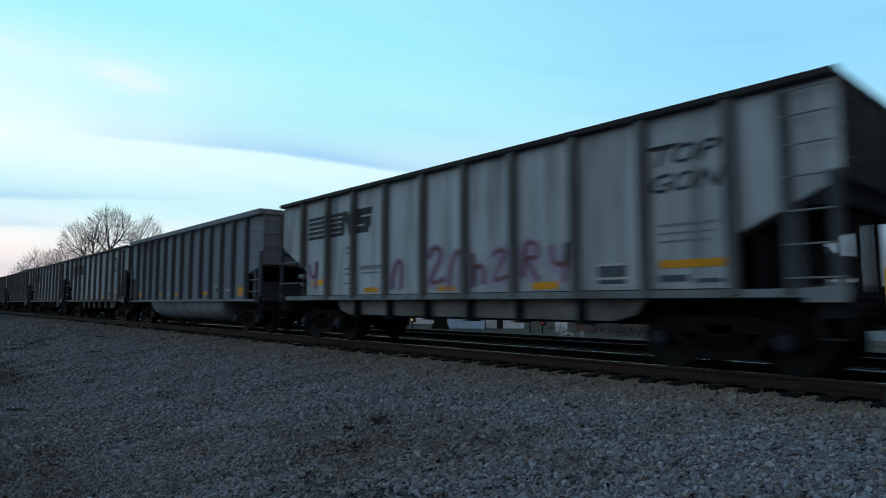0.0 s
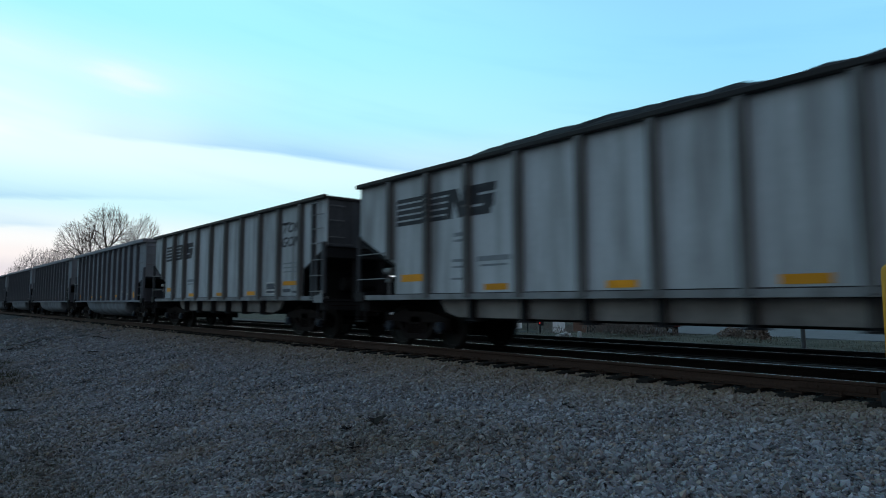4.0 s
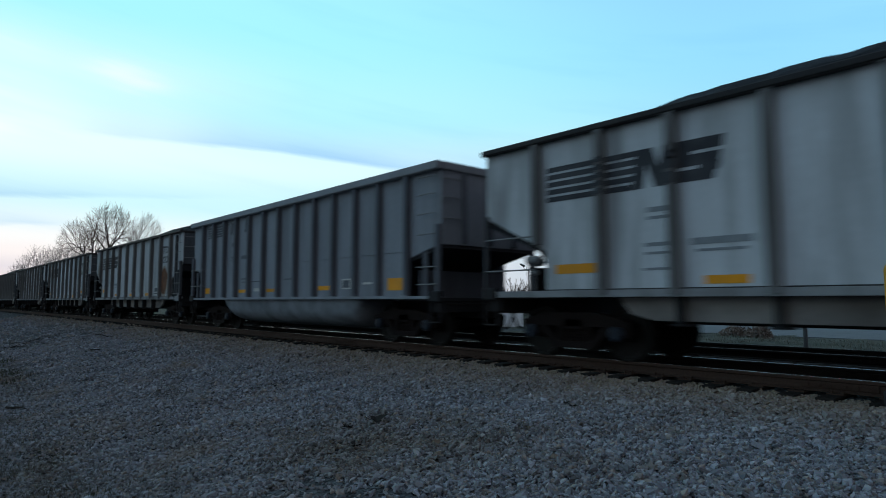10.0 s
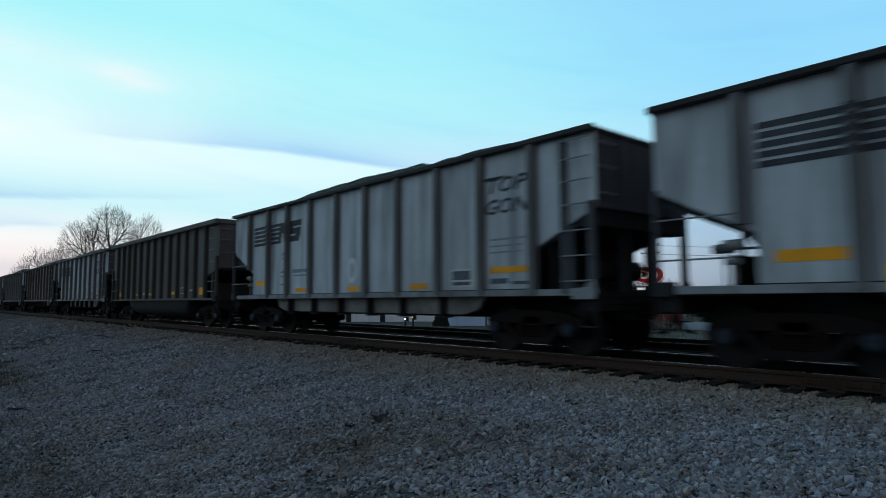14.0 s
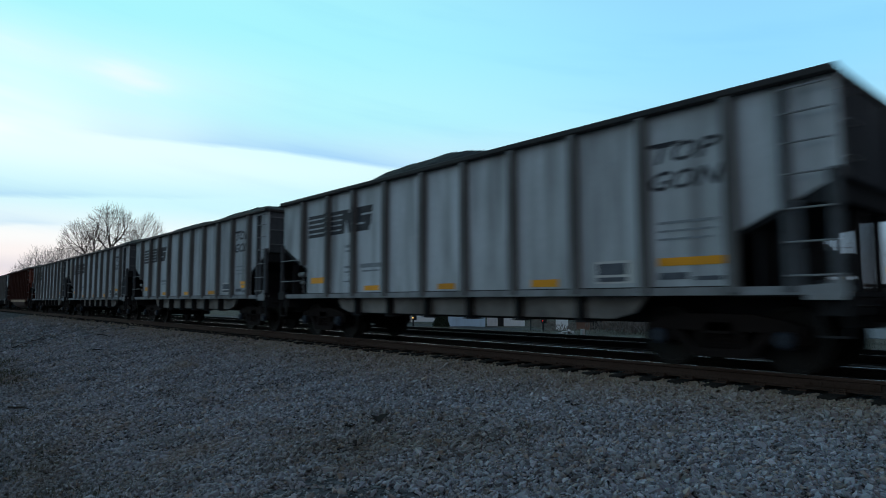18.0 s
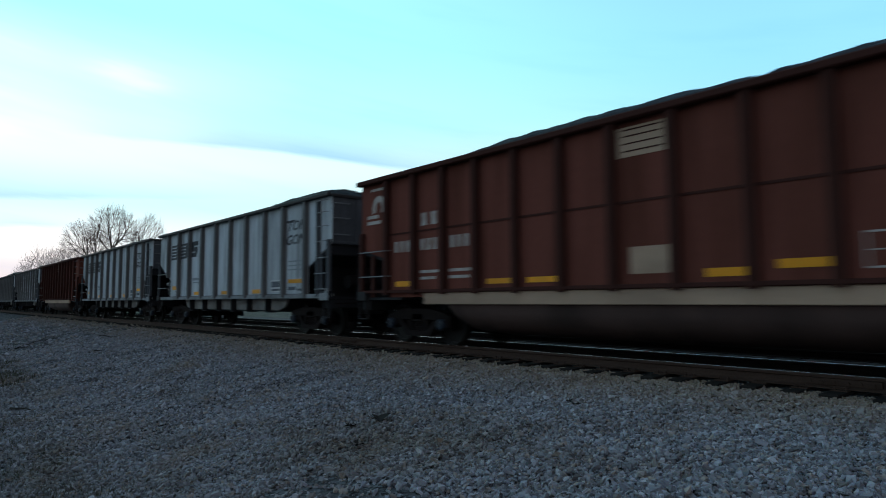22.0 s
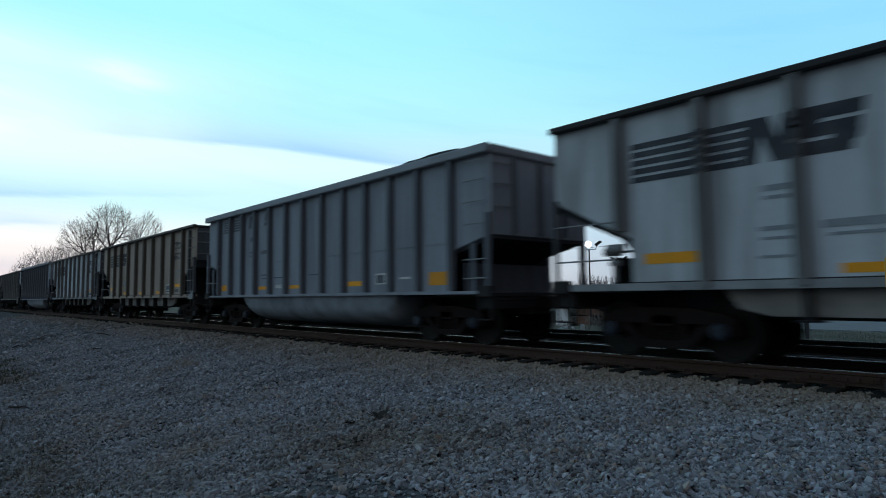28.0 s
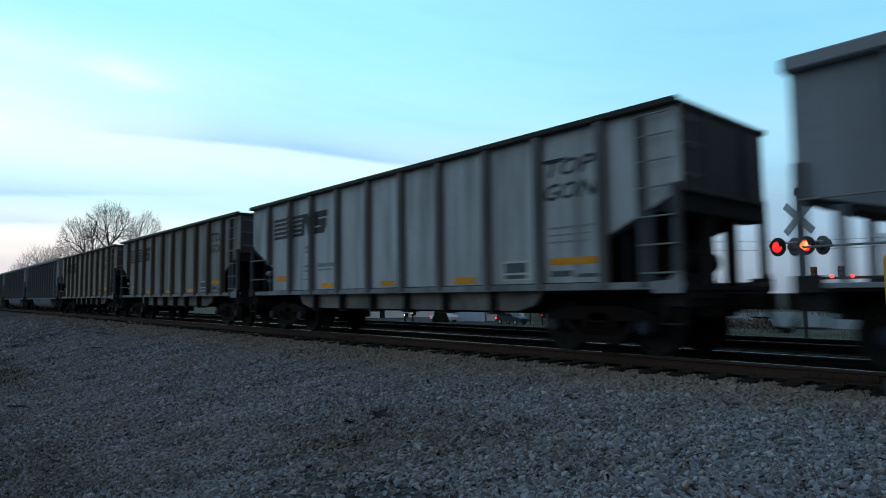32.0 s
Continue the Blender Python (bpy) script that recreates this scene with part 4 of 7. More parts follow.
def stroke_bm(path, half, face):
    """A sprayed line of even width along a path on the side sheet, with rounded joints."""
    bm = B()
    fine = []
    for i in range(len(path) - 1):
        p0, p1, p2, p3 = path[max(i - 1, 0)], path[i], path[i + 1], path[min(i + 2, len(path) - 1)]
        for j in range(4):
            t = j / 4
            fine.append(tuple(0.5 * (2 * b + (c - a) * t + (2 * a - 5 * b + 4 * c - d) * t * t + (3 * b - a - 3 * c + d) * t ** 3) for a, b, c, d in zip(p0, p1, p2, p3)))
    fine.append(path[-1])
    sides = []
    for i, (x, z) in enumerate(fine):
        (ax, az), (bx, bz) = fine[max(i - 1, 0)], fine[min(i + 1, len(fine) - 1)]
        n = math.hypot(bx - ax, bz - az)
        ux, uz = -(bz - az) / n * half, (bx - ax) / n * half
        sides.append((bm.verts.new((x + ux, -face - 0.004, z + uz)), bm.verts.new((x - ux, -face - 0.004, z - uz))))
    for (a, b), (c, d) in zip(sides, sides[1:]):
        bm.faces.new((a, b, d, c))
    return bm


def rung_mesh(length):
    bm = B()
    rod(bm, (0, 0, 0), (length, 0, 0), 0.014, sides=6)
    for x in (0.015, length - 0.015):
        rod(bm, (x, 0, 0), (x, 0.085, 0), 0.012, sides=6)
    return bm


def rib_mesh(z0, z1, width, mat):
    """A folded hat-section stiffener, tapered at its foot."""
    bm = B()
    slab(bm, [(-width * 0.56, -FACE), (-width * 0.48, -PROUD + 0.004), (width * 0.48, -PROUD + 0.004), (width * 0.56, -FACE)], "z", z0, z1)
    return finish(bm, "rib", mat)


def coal_mesh(key, top):
    """A loaded heap of coal: humps given as (place, height), uneven at the edges."""
    humps, seed = key
    rng = np.random.default_rng(seed)
    nx, ny = 60, 13
    xs, ys = np.linspace(-HALF + 0.12, HALF - 0.12, nx), np.linspace(-1.40, 1.40, ny)
    X, Y = np.meshgrid(xs, ys, indexing="ij")
    H = np.zeros_like(X)
    for c, w, h in humps:
        H = np.maximum(H, h * np.exp(-((X - c) / w) ** 4))
    across = np.clip(1 - (np.abs(Y) / 1.55) ** 2.2, 0, 1)
    ends = np.clip((HALF - np.abs(X)) / 1.0, 0, 1) ** 0.7
    Z = top - 0.10 + H * across * ends + rng.normal(0, 0.022, X.shape) * across
    v = np.stack([X, Y, Z], -1).reshape(-1, 3).tolist()
    i = (np.arange(nx - 1)[:, None] * ny + np.arange(ny - 1)[None, :]).ravel()
    f = np.stack([i, i + ny, i + ny + 1, i + 1], 1).tolist()
    return raw_mesh("coal_load", v, f, M["coal"])


LOADS = {
    "low": (((0.0, 6.5, 0.12),), 1),
    "mid": (((-1.0, 4.5, 0.69), (3.6, 2.2, 0.60)), 2),
    "fore": (((-0.3, 3.6, 0.55), (4.2, 2.45, 0.71)), 3),
    "aft": (((-2.4, 3.2, 0.58), (2.6, 2.0, 0.40)), 4),
    "hump": (((-1.6, 2.6, 0.74), (3.4, 2.2, 0.34)), 7),
    "long": (((-1.5, 3.4, 0.62), (3.6, 2.8, 0.64)), 8),
    "rise": (((-1.0, 4.5, 0.60), (3.8, 2.6, 0.57)), 13),
    "soft": (((-1.0, 4.5, 0.52), (3.6, 2.2, 0.40)), 12),
    "easy": (((-0.3, 3.6, 0.50), (4.3, 2.6, 0.64)), 9),
    "crest": (((-1.3, 4.3, 0.67), (4.0, 2.9, 0.70)), 6),
    "full": (((-3.0, 2.4, 0.42), (1.0, 2.6, 0.52), (4.6, 1.9, 0.62)), 5),
}

N_RIBS = (-6.0, -4.66, -3.42, -2.06, -0.68, 0.65, 1.96, 3.35, 4.64, 5.96)
B_RIBS = (-6.17, -5.16, -4.18, -3.20, -2.15, -1.10, -0.08, 0.98, 2.06, 3.06, 4.08, 5.09, 6.18)


def logo(car, x0, x1, n0, n1, s0, s1, z, h, mat, ribs, half_rib):
    """Five dark speed stripes and two dark slanted marks: the owner's mark as plain shapes."""
    for i in range(5):
        zz = z + h * i * 0.213
        part("painted_stripe", stripe_bm(x0, x1 - 0.12 + 0.04 * i, zz, zz + h * 0.146, ribs, half_rib, 0.015), mat, car)
    w, k = n1 - n0, 0.17 * h

    def mark(outline):
        bm = slab(B(), outline, "y", -FACE - 0.006, -FACE - 0.002)
        part("painted_block", bm, mat, car)
    mark([(n0, z), (n0 + 0.34 * w, z), (n0 + 0.34 * w + k, z + h), (n0 + k, z + h)])
    mark([(n0 + 0.30 * w, z + h), (n0 + 0.62 * w, z + h), (n0 + 0.98 * w, z), (n0 + 0.66 * w, z)])
    mark([(n0 + 0.72 * w, z), (n0 + 1.02 * w, z), (n0 + 1.02 * w + k, z + h), (n0 + 0.72 * w + k, z + h)])
    w = s1 - s0
    for i, (a, b) in enumerate(((0.0, 0.84), (0.06, 0.94), (0.14, 1.0))):
        zz = z + h * i * 0.36
        part("painted_block", stripe_bm(s0 + a * w, s0 + b * w, zz, zz + h * 0.28, ribs, half_rib, 0.03), mat, car)
    part("painted_block", stripe_bm(s0 + 0.56 * w, s0 + 0.92 * w, z + h * 0.2, z + h * 0.42, ribs, half_rib, 0.04), mat, car)
    part("painted_block", stripe_bm(s0 + 0.06 * w, s0 + 0.44 * w, z + h * 0.58, z + h * 0.80, ribs, half_rib, 0.04), mat, car)


def common_ends(car, paint, post_mat, z_floor, front_ladder):
    """Corner posts, steps and grab irons, platforms, couplers: both ends."""
    for s in (-1, 1):
        for y in (-1, 1):
            slim = 0.075 if s < 0 and front_ladder else 0.0
            part("corner_post", box(B(), s * (7.16 + slim), s * 7.29, y * 1.50 - 0.05, y * 1.50 + 0.05, z_floor, 2.62, 0.01), post_mat, car)
            foot = B()
            box(foot, s * 6.98, s * 7.34, y * 1.52 - 0.06, y * 1.52 + 0.06, z_floor - 0.08, z_floor + 0.14, 0.015)
            for q in (-0.16, 0.16):
                box(foot, s * 7.14 + q - 0.012, s * 7.14 + q + 0.012, y * 1.50 - 0.03, y * 1.50 + 0.03, 0.55, z_floor)
            box(foot, s * 7.14 - 0.17, s * 7.14 + 0.17, y * 1.50 - 0.05, y * 1.50 + 0.05, 0.54, 0.565)
            part("step", foot, M["under"], car)
        part("coupler", shared("coupler", coupler_mesh), None, car, at=pose(s * 7.30, 0, 0) @ Matrix.Rotation(0 if s > 0 else math.pi, 4, "Z"))
        part("end_sill", box(B(), s * 6.95, s * 7.30, -1.44, 1.44, z_floor - 0.30, z_floor - 0.062, 0.01), M["under"], car)
        part("end_platform", box(B(), s * 5.7, s * 7.32, -1.46, 1.46, z_floor - 0.06, z_floor), M["under"], car)
    if front_ladder:
        part("ladder_stile", box(B(), 6.62, 6.72, -1.56, -1.46, z_floor, 3.72, 0.008), post_mat, car)
        for z in (1.30, 1.72, 2.14, 2.58, 2.98, 3.36, 3.68):
            part("rung", shared("rung57", lambda: finish(rung_mesh(0.58), "rung", M["rung"])), None, car, at=pose(6.66, -1.60, z))
    else:
        for z in (1.35, 1.72):
            part("rung", shared("rung70", lambda: finish(rung_mesh(0.62), "rung", M["rung"])), None, car, at=pose(6.62, -1.58, z))
        for z in (2.42, 2.86, 3.28, 3.66):
            part("rung", shared("rung50", lambda: finish(rung_mesh(0.46), "rung", M["rung"])), None, car, at=pose(6.68, -1.60, z))
    for z in (1.55, 2.14):
        part("grab_iron", shared("grab", lambda: finish(rung_mesh(1.15), "grab_iron", M["rung"])), None, car, at=pose(-7.22, -1.57, z))
    for z in (2.75, 3.2, 3.6):
        part("grab_iron", shared("grab_end", lambda: finish(rung_mesh(0.46), "grab_iron", M["rung"])), None, car, at=pose(7.345, -1.40, z) @ Matrix.Rotation(math.pi / 2, 4, "Z"))


def hopper_gondola(label, paint, rib_paint):
    """Rib-sided coal gondola with sloped lower ends and a fish-bellied side beam."""
    car = thing("coal_gondola", label, "rail car", group="cars of the coal train")
    top, bot = 3.80, 1.10
    outline = [(-HALF, top), (HALF, top), (HALF, 2.52), (6.02, 1.93), (6.02, bot), (-5.84, bot), (-5.84, 1.87), (-HALF, 2.58)]
    for s in (-1, 1):
        part("side_sheet", slab(B(), outline, "y", s * FACE, s * (FACE - 0.03)), paint, car)
        part("side_sill", box(B(), -7.30, 7.30, s * 1.525, s * 1.40, 1.06, 1.175, 0.006), M["sill"] if paint is M["light"] else paint, car)
        part("sill_seam", box(B(), -5.85, 6.0, s * (FACE + 0.008), s * (FACE - 0.01), 1.178, 1.196), M["rim_dark"], car)
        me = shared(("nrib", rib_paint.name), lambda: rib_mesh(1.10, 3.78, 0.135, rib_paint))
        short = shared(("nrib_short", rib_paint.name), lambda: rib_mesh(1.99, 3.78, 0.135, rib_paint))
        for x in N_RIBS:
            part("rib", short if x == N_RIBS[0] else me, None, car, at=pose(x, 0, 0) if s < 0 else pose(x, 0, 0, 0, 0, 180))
        part("top_rail", box(B(), -HALF - 0.03, HALF + 0.03, s * (PROUD + 0.01), s * 1.46, 3.785, 3.885, 0.015), M["rim_dark"], car, "coal-blackened top rail")
        part("side_beam", slab(B(), [(-4.5, 1.055), (-4.3, 0.80), (-3.9, 0.70), (3.9, 0.70), (4.3, 0.80), (4.5, 1.055)], "y", s * 1.28, s * 1.20), M["belly"], car, "grimy fish-bellied side beam")
        # black plates under the ribs stand in for shadow streaks on the beam
        for x in (-3.42, -2.06, -0.68, 0.65, 1.96, 3.35):
            part("gusset", shared("gusset", lambda: finish(slab(slab(B(), [(-0.03, 1.06), (0.03, 1.06), (0.03, 0.66), (-0.03, 0.66)], "y", -1.46, -1.20), [(-0.14, 0.66), (0.14, 0.66), (0.14, 0.63), (-0.14, 0.63)], "y", -1.40, -1.15), "gusset", M["under"])), None, car, at=pose(x, 0, 0) if s < 0 else pose(x, 0, 0, 0, 0, 180))
    for s in (-1, 1):
        part("end_sheet", slab(B(), [(-1.42, 2.50), (1.42, 2.50), (1.42, 3.77), (-1.42, 3.77)], "x", s * (HALF - 0.01), s * (HALF - 0.05)), M["shaded_end"], car)
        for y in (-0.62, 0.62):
            part("end_stiffener", box(B(), s * (HALF - 0.012), s * (HALF + 0.04), y - 0.06, y + 0.06, 2.54, 3.76, 0.01), M["shaded_end"], car)
        part("end_stiffener", box(B(), s * (HALF - 0.012), s * (HALF + 0.03), -1.44, 1.44, 2.50, 2.58, 0.01), M["shaded_end"], car)
        part("end_rail", box(B(), s * (HALF - 0.08), s * (HALF + 0.035), -1.45, 1.45, 3.765, 3.862, 0.015), M["rim_dark"], car)
        # black stands in for the shade on the slope's underside
        part("slope_sheet", slab(B(), [(s * 7.26, 2.50), (s * 6.0, 1.95), (s * 5.2, 1.10), (s * 5.26, 1.06), (s * 6.05, 1.88), (s * 7.28, 2.42)], "y", -1.42, 1.42), M["under"], car, "sloped end floor with its shade painted black")
        if s < 0:
            gear = rod(rod(B(), (-6.66, -0.95, 1.72), (-6.34, -0.95, 1.72), 0.07, sides=14), (-6.34, -0.95, 1.72), (-6.0, -0.95, 1.70), 0.02, sides=8)
            rod(gear, (-6.50, -0.95, 1.66), (-6.50, -0.95, 1.10), 0.02, sides=8)
            part("brake_cylinder", gear, M["shaded_end"], car)
            valve = rod(rod(B(), (-6.30, -1.41, 1.73), (-6.02, -1.41, 1.73), 0.075, sides=14), (-6.26, -1.40, 1.50), (-6.08, -1.40, 1.50), 0.045, sides=10)
            rod(valve, (-6.16, -1.41, 1.66), (-6.16, -1.40, 1.20), 0.02, sides=6)
            part("brake_valve", valve, M["rung"], car, "pale worn brake valve")
            part("end_web", box(B(), s * 6.2, s * 6.26, -1.3, 1.3, 1.10, 1.60), M["under"], car)
            continue
        part("end_beam", box(B(), s * 6.92, s * 7.27, -1.45, 1.45, 2.20, 2.46, 0.015), M["under"], car)
        for y in (-0.42, 0.42):
            part("end_post", box(B(), s * 7.06, s * 7.22, y - 0.09, y + 0.09, 1.10, 2.20, 0.01), M["under"], car)
        part("air_reservoir", rod(B(), (s * 6.62, -0.55, 1.52), (s * 6.62, 0.75, 1.52), 0.19, sides=16), M["under"], car, "grimy round air tank")
        part("end_brace", box(B(), s * 6.60, s * 6.84, -1.50, -1.44, 1.10, 2.25, 0.01), M["shaded_end"], car)
        part("end_web", box(B(), s * 6.2, s * 6.26, -1.3, 1.3, 1.10, 1.95), M["under"], car)
    for y in (-1, 1):
        part("corner_casting", slab(B(), [(6.86, 1.0), (7.30, 1.0), (7.34, 1.12), (7.30, 1.31), (7.20, 1.33), (7.13, 1.20), (6.86, 1.178)], "y", y * 1.585, y * 1.56), M["sill"], car, "pale grey corner casting")
    part("floor", box(B(), -5.3, 5.3, -1.44, 1.44, 1.10, 1.14), M["under"], car)
    part("centre_sill", box(B(), -7.25, 7.25, -0.30, 0.30, 0.62, 1.09, 0.02), M["under"], car)
    common_ends(car, paint, M["shaded_end"], 1.10, True)
    logo(car, -5.80, -4.02, -4.13, -3.52, -3.53, -2.68, 2.72, 0.61, M["black"], N_RIBS, 0.07)
    top_w = shared("w_top", lambda: words_mesh("TOP", 1.02, 0.30, M["black"]))
    gon_w = shared("w_gon", lambda: words_mesh("GON", 1.14, 0.30, M["black"]))
    part("lettering", top_w, None, car, "black slanted words TOP", at=pose(4.80, -FACE - 0.004, 3.03))
    part("lettering", gon_w, None, car, "black slanted words GON", at=pose(4.74, -FACE - 0.004, 2.62))
    part("painted_stripe", stripe_bm(4.72, 5.25, 3.30, 3.35, (), 0), M["black"], car)
    for x0, x1, z0, z1 in ((-3.86, -3.54, 2.34, 2.42), (-3.86, -3.56, 2.23, 2.28), (-3.92, -3.55, 1.82, 1.88), (-3.92, -3.55, 1.70, 1.74), (-3.18, -2.32, 1.80, 1.90), (-3.10, -2.40, 1.70, 1.74), (-3.95, -3.56, 1.46, 1.50), (4.85, 5.75, 2.12, 2.16), (4.85, 5.7, 2.00, 2.03), (4.85, 5.65, 1.88, 1.91), (4.85, 5.3, 1.30, 1.40), (5.4, 5.8, 1.28, 1.34)):
        part("stencil_bar", stripe_bm(x0, x1, z0, z1, (), 0), M["faint"] if z0 > 1.45 else M["faded_black"], car)
    for x0, x1, z0, z1 in ((-5.62, -4.80, 1.46, 1.62), (-3.0, -2.38, 1.24, 1.36), (-0.24, 0.30, 1.23, 1.35), (2.35, 2.95, 1.23, 1.36)):
        part("reflector", stripe_bm(x0, x1, z0, z1, (), 0), M["yellow"], car, "yellow reflective sheeting")
    part("placard", stripe_bm(3.72, 4.42, 1.26, 1.62, (), 0), M["white"], car, "white-framed data panel")
    for z0, z1 in ((1.29, 1.36), (1.40, 1.58)):
        bm = slab(B(), [(3.76, z0), (4.30, z0), (4.30, z1), (3.76, z1)], "y", -FACE - 0.012, -FACE - 0.008)
        part("placard_bar", bm, M["faded_black"], car)
    for x in (-5.55, 5.55):
        add_truck(car, x)
    return car


def tub_gondola(label, paint, rib_paint, cap, belly, red=False):
    """Deep coal gondola with a rounded tub slung between its trucks."""
    car = thing("tub_gondola", label, "rail car", group="cars of the coal train")
    top, bot = 3.82, 1.06
    lift = 0.118 if red else 0.0
    outline = [(-HALF, top), (HALF, top), (HALF, 2.22), (6.12, 1.92), (6.12, bot), (-6.12, bot), (-6.12, 1.92), (-HALF, 2.22)]
    for s in (-1, 1):
        part("side_sheet", slab(B(), outline, "y", s * FACE, s * (FACE - 0.03)), paint, car)
        part("seam", box(B(), -6.15, 6.15, s * (FACE + 0.015), s * FACE, 2.49 if red else 2.10, 2.53 if red else 2.13), rib_paint if red else paint, car)
        part("side_sill", box(B(), -7.30, 7.30, s * 1.55, s * 1.40, 1.04 + lift, 1.105 + lift, 0.006), rib_paint if red else paint, car)
        # tub ribs wear a darkened side paint that holds their shade
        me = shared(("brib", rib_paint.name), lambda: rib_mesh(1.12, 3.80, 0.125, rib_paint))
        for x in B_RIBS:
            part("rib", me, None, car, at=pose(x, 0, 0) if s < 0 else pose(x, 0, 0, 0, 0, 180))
        part("top_rail", box(B(), -HALF - 0.05, HALF + 0.05, s * (PROUD + 0.035), s * 1.46, 3.785, 3.90 if red else 3.965, 0.02), cap, car, "heavy square top rail")
    for s in (-1, 1):
        part("end_sheet", slab(B(), [(-1.42, 2.20), (1.42, 2.20), (1.42, 3.80), (-1.42, 3.80)], "x", s * (HALF - 0.01), s * (HALF - 0.05)), paint, car)
        for y in (-0.8, 0.0, 0.8):
            part("end_stiffener", box(B(), s * (HALF - 0.012), s * (HALF + 0.05), y - 0.06, y + 0.06, 2.24, 3.78, 0.01), rib_paint, car)
        part("end_rail", box(B(), s * (HALF - 0.08), s * (HALF + 0.055), -1.45, 1.45, 3.785, 3.90 if red else 3.965, 0.02), cap, car)
        # the slope's shaded underside is coloured black here too
        part("slope_sheet", slab(B(), [(s * 7.26, 2.20), (s * 6.1, 1.92), (s * 4.6, 1.06), (s * 4.66, 1.02), (s * 6.12, 1.84), (s * 7.28, 2.12)], "y", -1.42, 1.42), M["under"], car, "sloped end floor with its shade painted black")
        part("end_web", box(B(), s * 6.35, s * 6.41, -1.3, 1.3, 1.06, 1.68), rib_paint, car)
        part("end_brace", box(B(), s * 6.72, s * 6.86, -1.50, -1.44, 1.06, 2.05, 0.01), rib_paint, car)
    # the rounded tub
    rings, n = [], 15
    for x, dpt in ((-4.24, 0.03), (-4.18, 0.30), (-4.02, 0.58), (-3.75, 0.74), (-3.2, 0.77), (0.0, 0.78), (3.2, 0.77), (3.75, 0.74), (4.02, 0.58), (4.18, 0.30), (4.24, 0.03)):
        ring = []
        for i in range(n):
            a = math.pi * i / (n - 1)
            ring.append((x, -1.44 * math.copysign(abs(math.cos(a)) ** 0.75, math.cos(a)), 1.04 - dpt * math.sin(a) ** 0.62))
        rings.append(ring)
    v = [p for r in rings for p in r]
    f = [(r * n + i, r * n + i + 1, (r + 1) * n + i + 1, (r + 1) * n + i) for r in range(len(rings) - 1) for i in range(n - 1)]
    part("tub", shared(("tub", belly.name), lambda: raw_mesh("tub", v, f, belly, True)), None, car, "rounded tub slung below the side sill")
    part("centre_sill", box(B(), -7.25, 7.25, -0.30, 0.30, 0.62, 1.07, 0.02), M["under"], car)
    common_ends(car, paint, rib_paint, 1.06, False)
    if red:
        part("belly_band", box(B(), -4.85, 4.85, -1.50, -1.40, 0.905, 1.15, 0.01), M["cream"], car, "cream band along the tub")
        # the former owner's round mark and its numbers, as plain white shapes
        bm = B()
        pts = [(-6.58 + 0.26 * math.cos(a), 3.20 + 0.30 * math.sin(a)) for a in np.linspace(-0.6, 3.6, 14)] + [(-6.58 + 0.12 * math.cos(a), 3.20 + 0.15 * math.sin(a)) for a in np.linspace(3.6, -0.6, 14)]
        slab(bm, pts, "y", -FACE - 0.006, -FACE - 0.002)
        part("painted_block", bm, M["dull_white"], car)
        for x0, x1, z0, z1 in ((-7.05, -6.5, 2.82, 2.90), (-7.05, -6.6, 2.96, 3.04), (-6.9, -6.3, 3.62, 3.68), (-4.95, -4.78, 2.62, 2.90), (-4.62, -4.45, 2.62, 2.90), (-5.93, -5.82, 2.08, 2.33), (-5.72, -5.61, 2.08, 2.33), (-5.51, -5.40, 2.08, 2.33), (-4.98, -4.87, 2.08, 2.33), (-4.77, -4.66, 2.08, 2.33), (-4.56, -4.45, 2.08, 2.33), (-4.00, -3.89, 2.08, 2.33), (-3.79, -3.68, 2.08, 2.33), (-3.58, -3.47, 2.08, 2.33), (-5.0, -4.4, 1.58, 1.64), (-5.0, -4.5, 1.44, 1.50), (-4.05, -3.4, 1.58, 1.64), (-4.05, -3.45, 1.44, 1.50)):
            part("painted_bar", stripe_bm(x0, x1, z0, z1, (), 0), M["dull_white"], car)
        part("placard", stripe_bm(0.03, 0.90, 3.22, 3.70, (), 0), M["cream"], car, "cream data panel")
        for z in (3.30, 3.42, 3.54, 3.64):
            part("placard_bar", slab(B(), [(0.12, z), (0.80, z), (0.80, z + 0.022), (0.12, z + 0.022)], "y", -FACE - 0.012, -FACE - 0.008), M["red_rib_shaded"], car)
        part("placard", stripe_bm(0.20, 0.88, 1.38, 1.80, (), 0), M["cream"], car, "cream square panel")
        for x0, x1, z0, z1 in ((5.42, 6.06, 1.355, 1.45), (5.42, 6.06, 1.625, 1.655), (5.42, 5.98, 1.73, 1.755), (5.42, 6.02, 1.80, 1.825), (5.42, 5.90, 1.87, 1.89), (3.33, 3.92, 1.34, 1.365), (3.33, 3.92, 1.76, 1.785), (3.33, 3.92, 1.55, 1.565), (4.30, 4.76, 1.62, 1.65), (4.30, 4.70, 1.52, 1.55), (4.34, 4.66, 1.44, 1.46)):
            part("painted_bar", stripe_bm(x0, x1, z0, z1, (), 0), M["dull_white"], car)
        for x in (3.33, 3.895):
            part("painted_bar", stripe_bm(x, x + 0.025, 1.366, 1.759, (), 0), M["dull_white"], car)
        part("reflector", stripe_bm(5.42, 6.06, 1.48, 1.60, (), 0), M["yellow"], car, "yellow reflective sheeting")
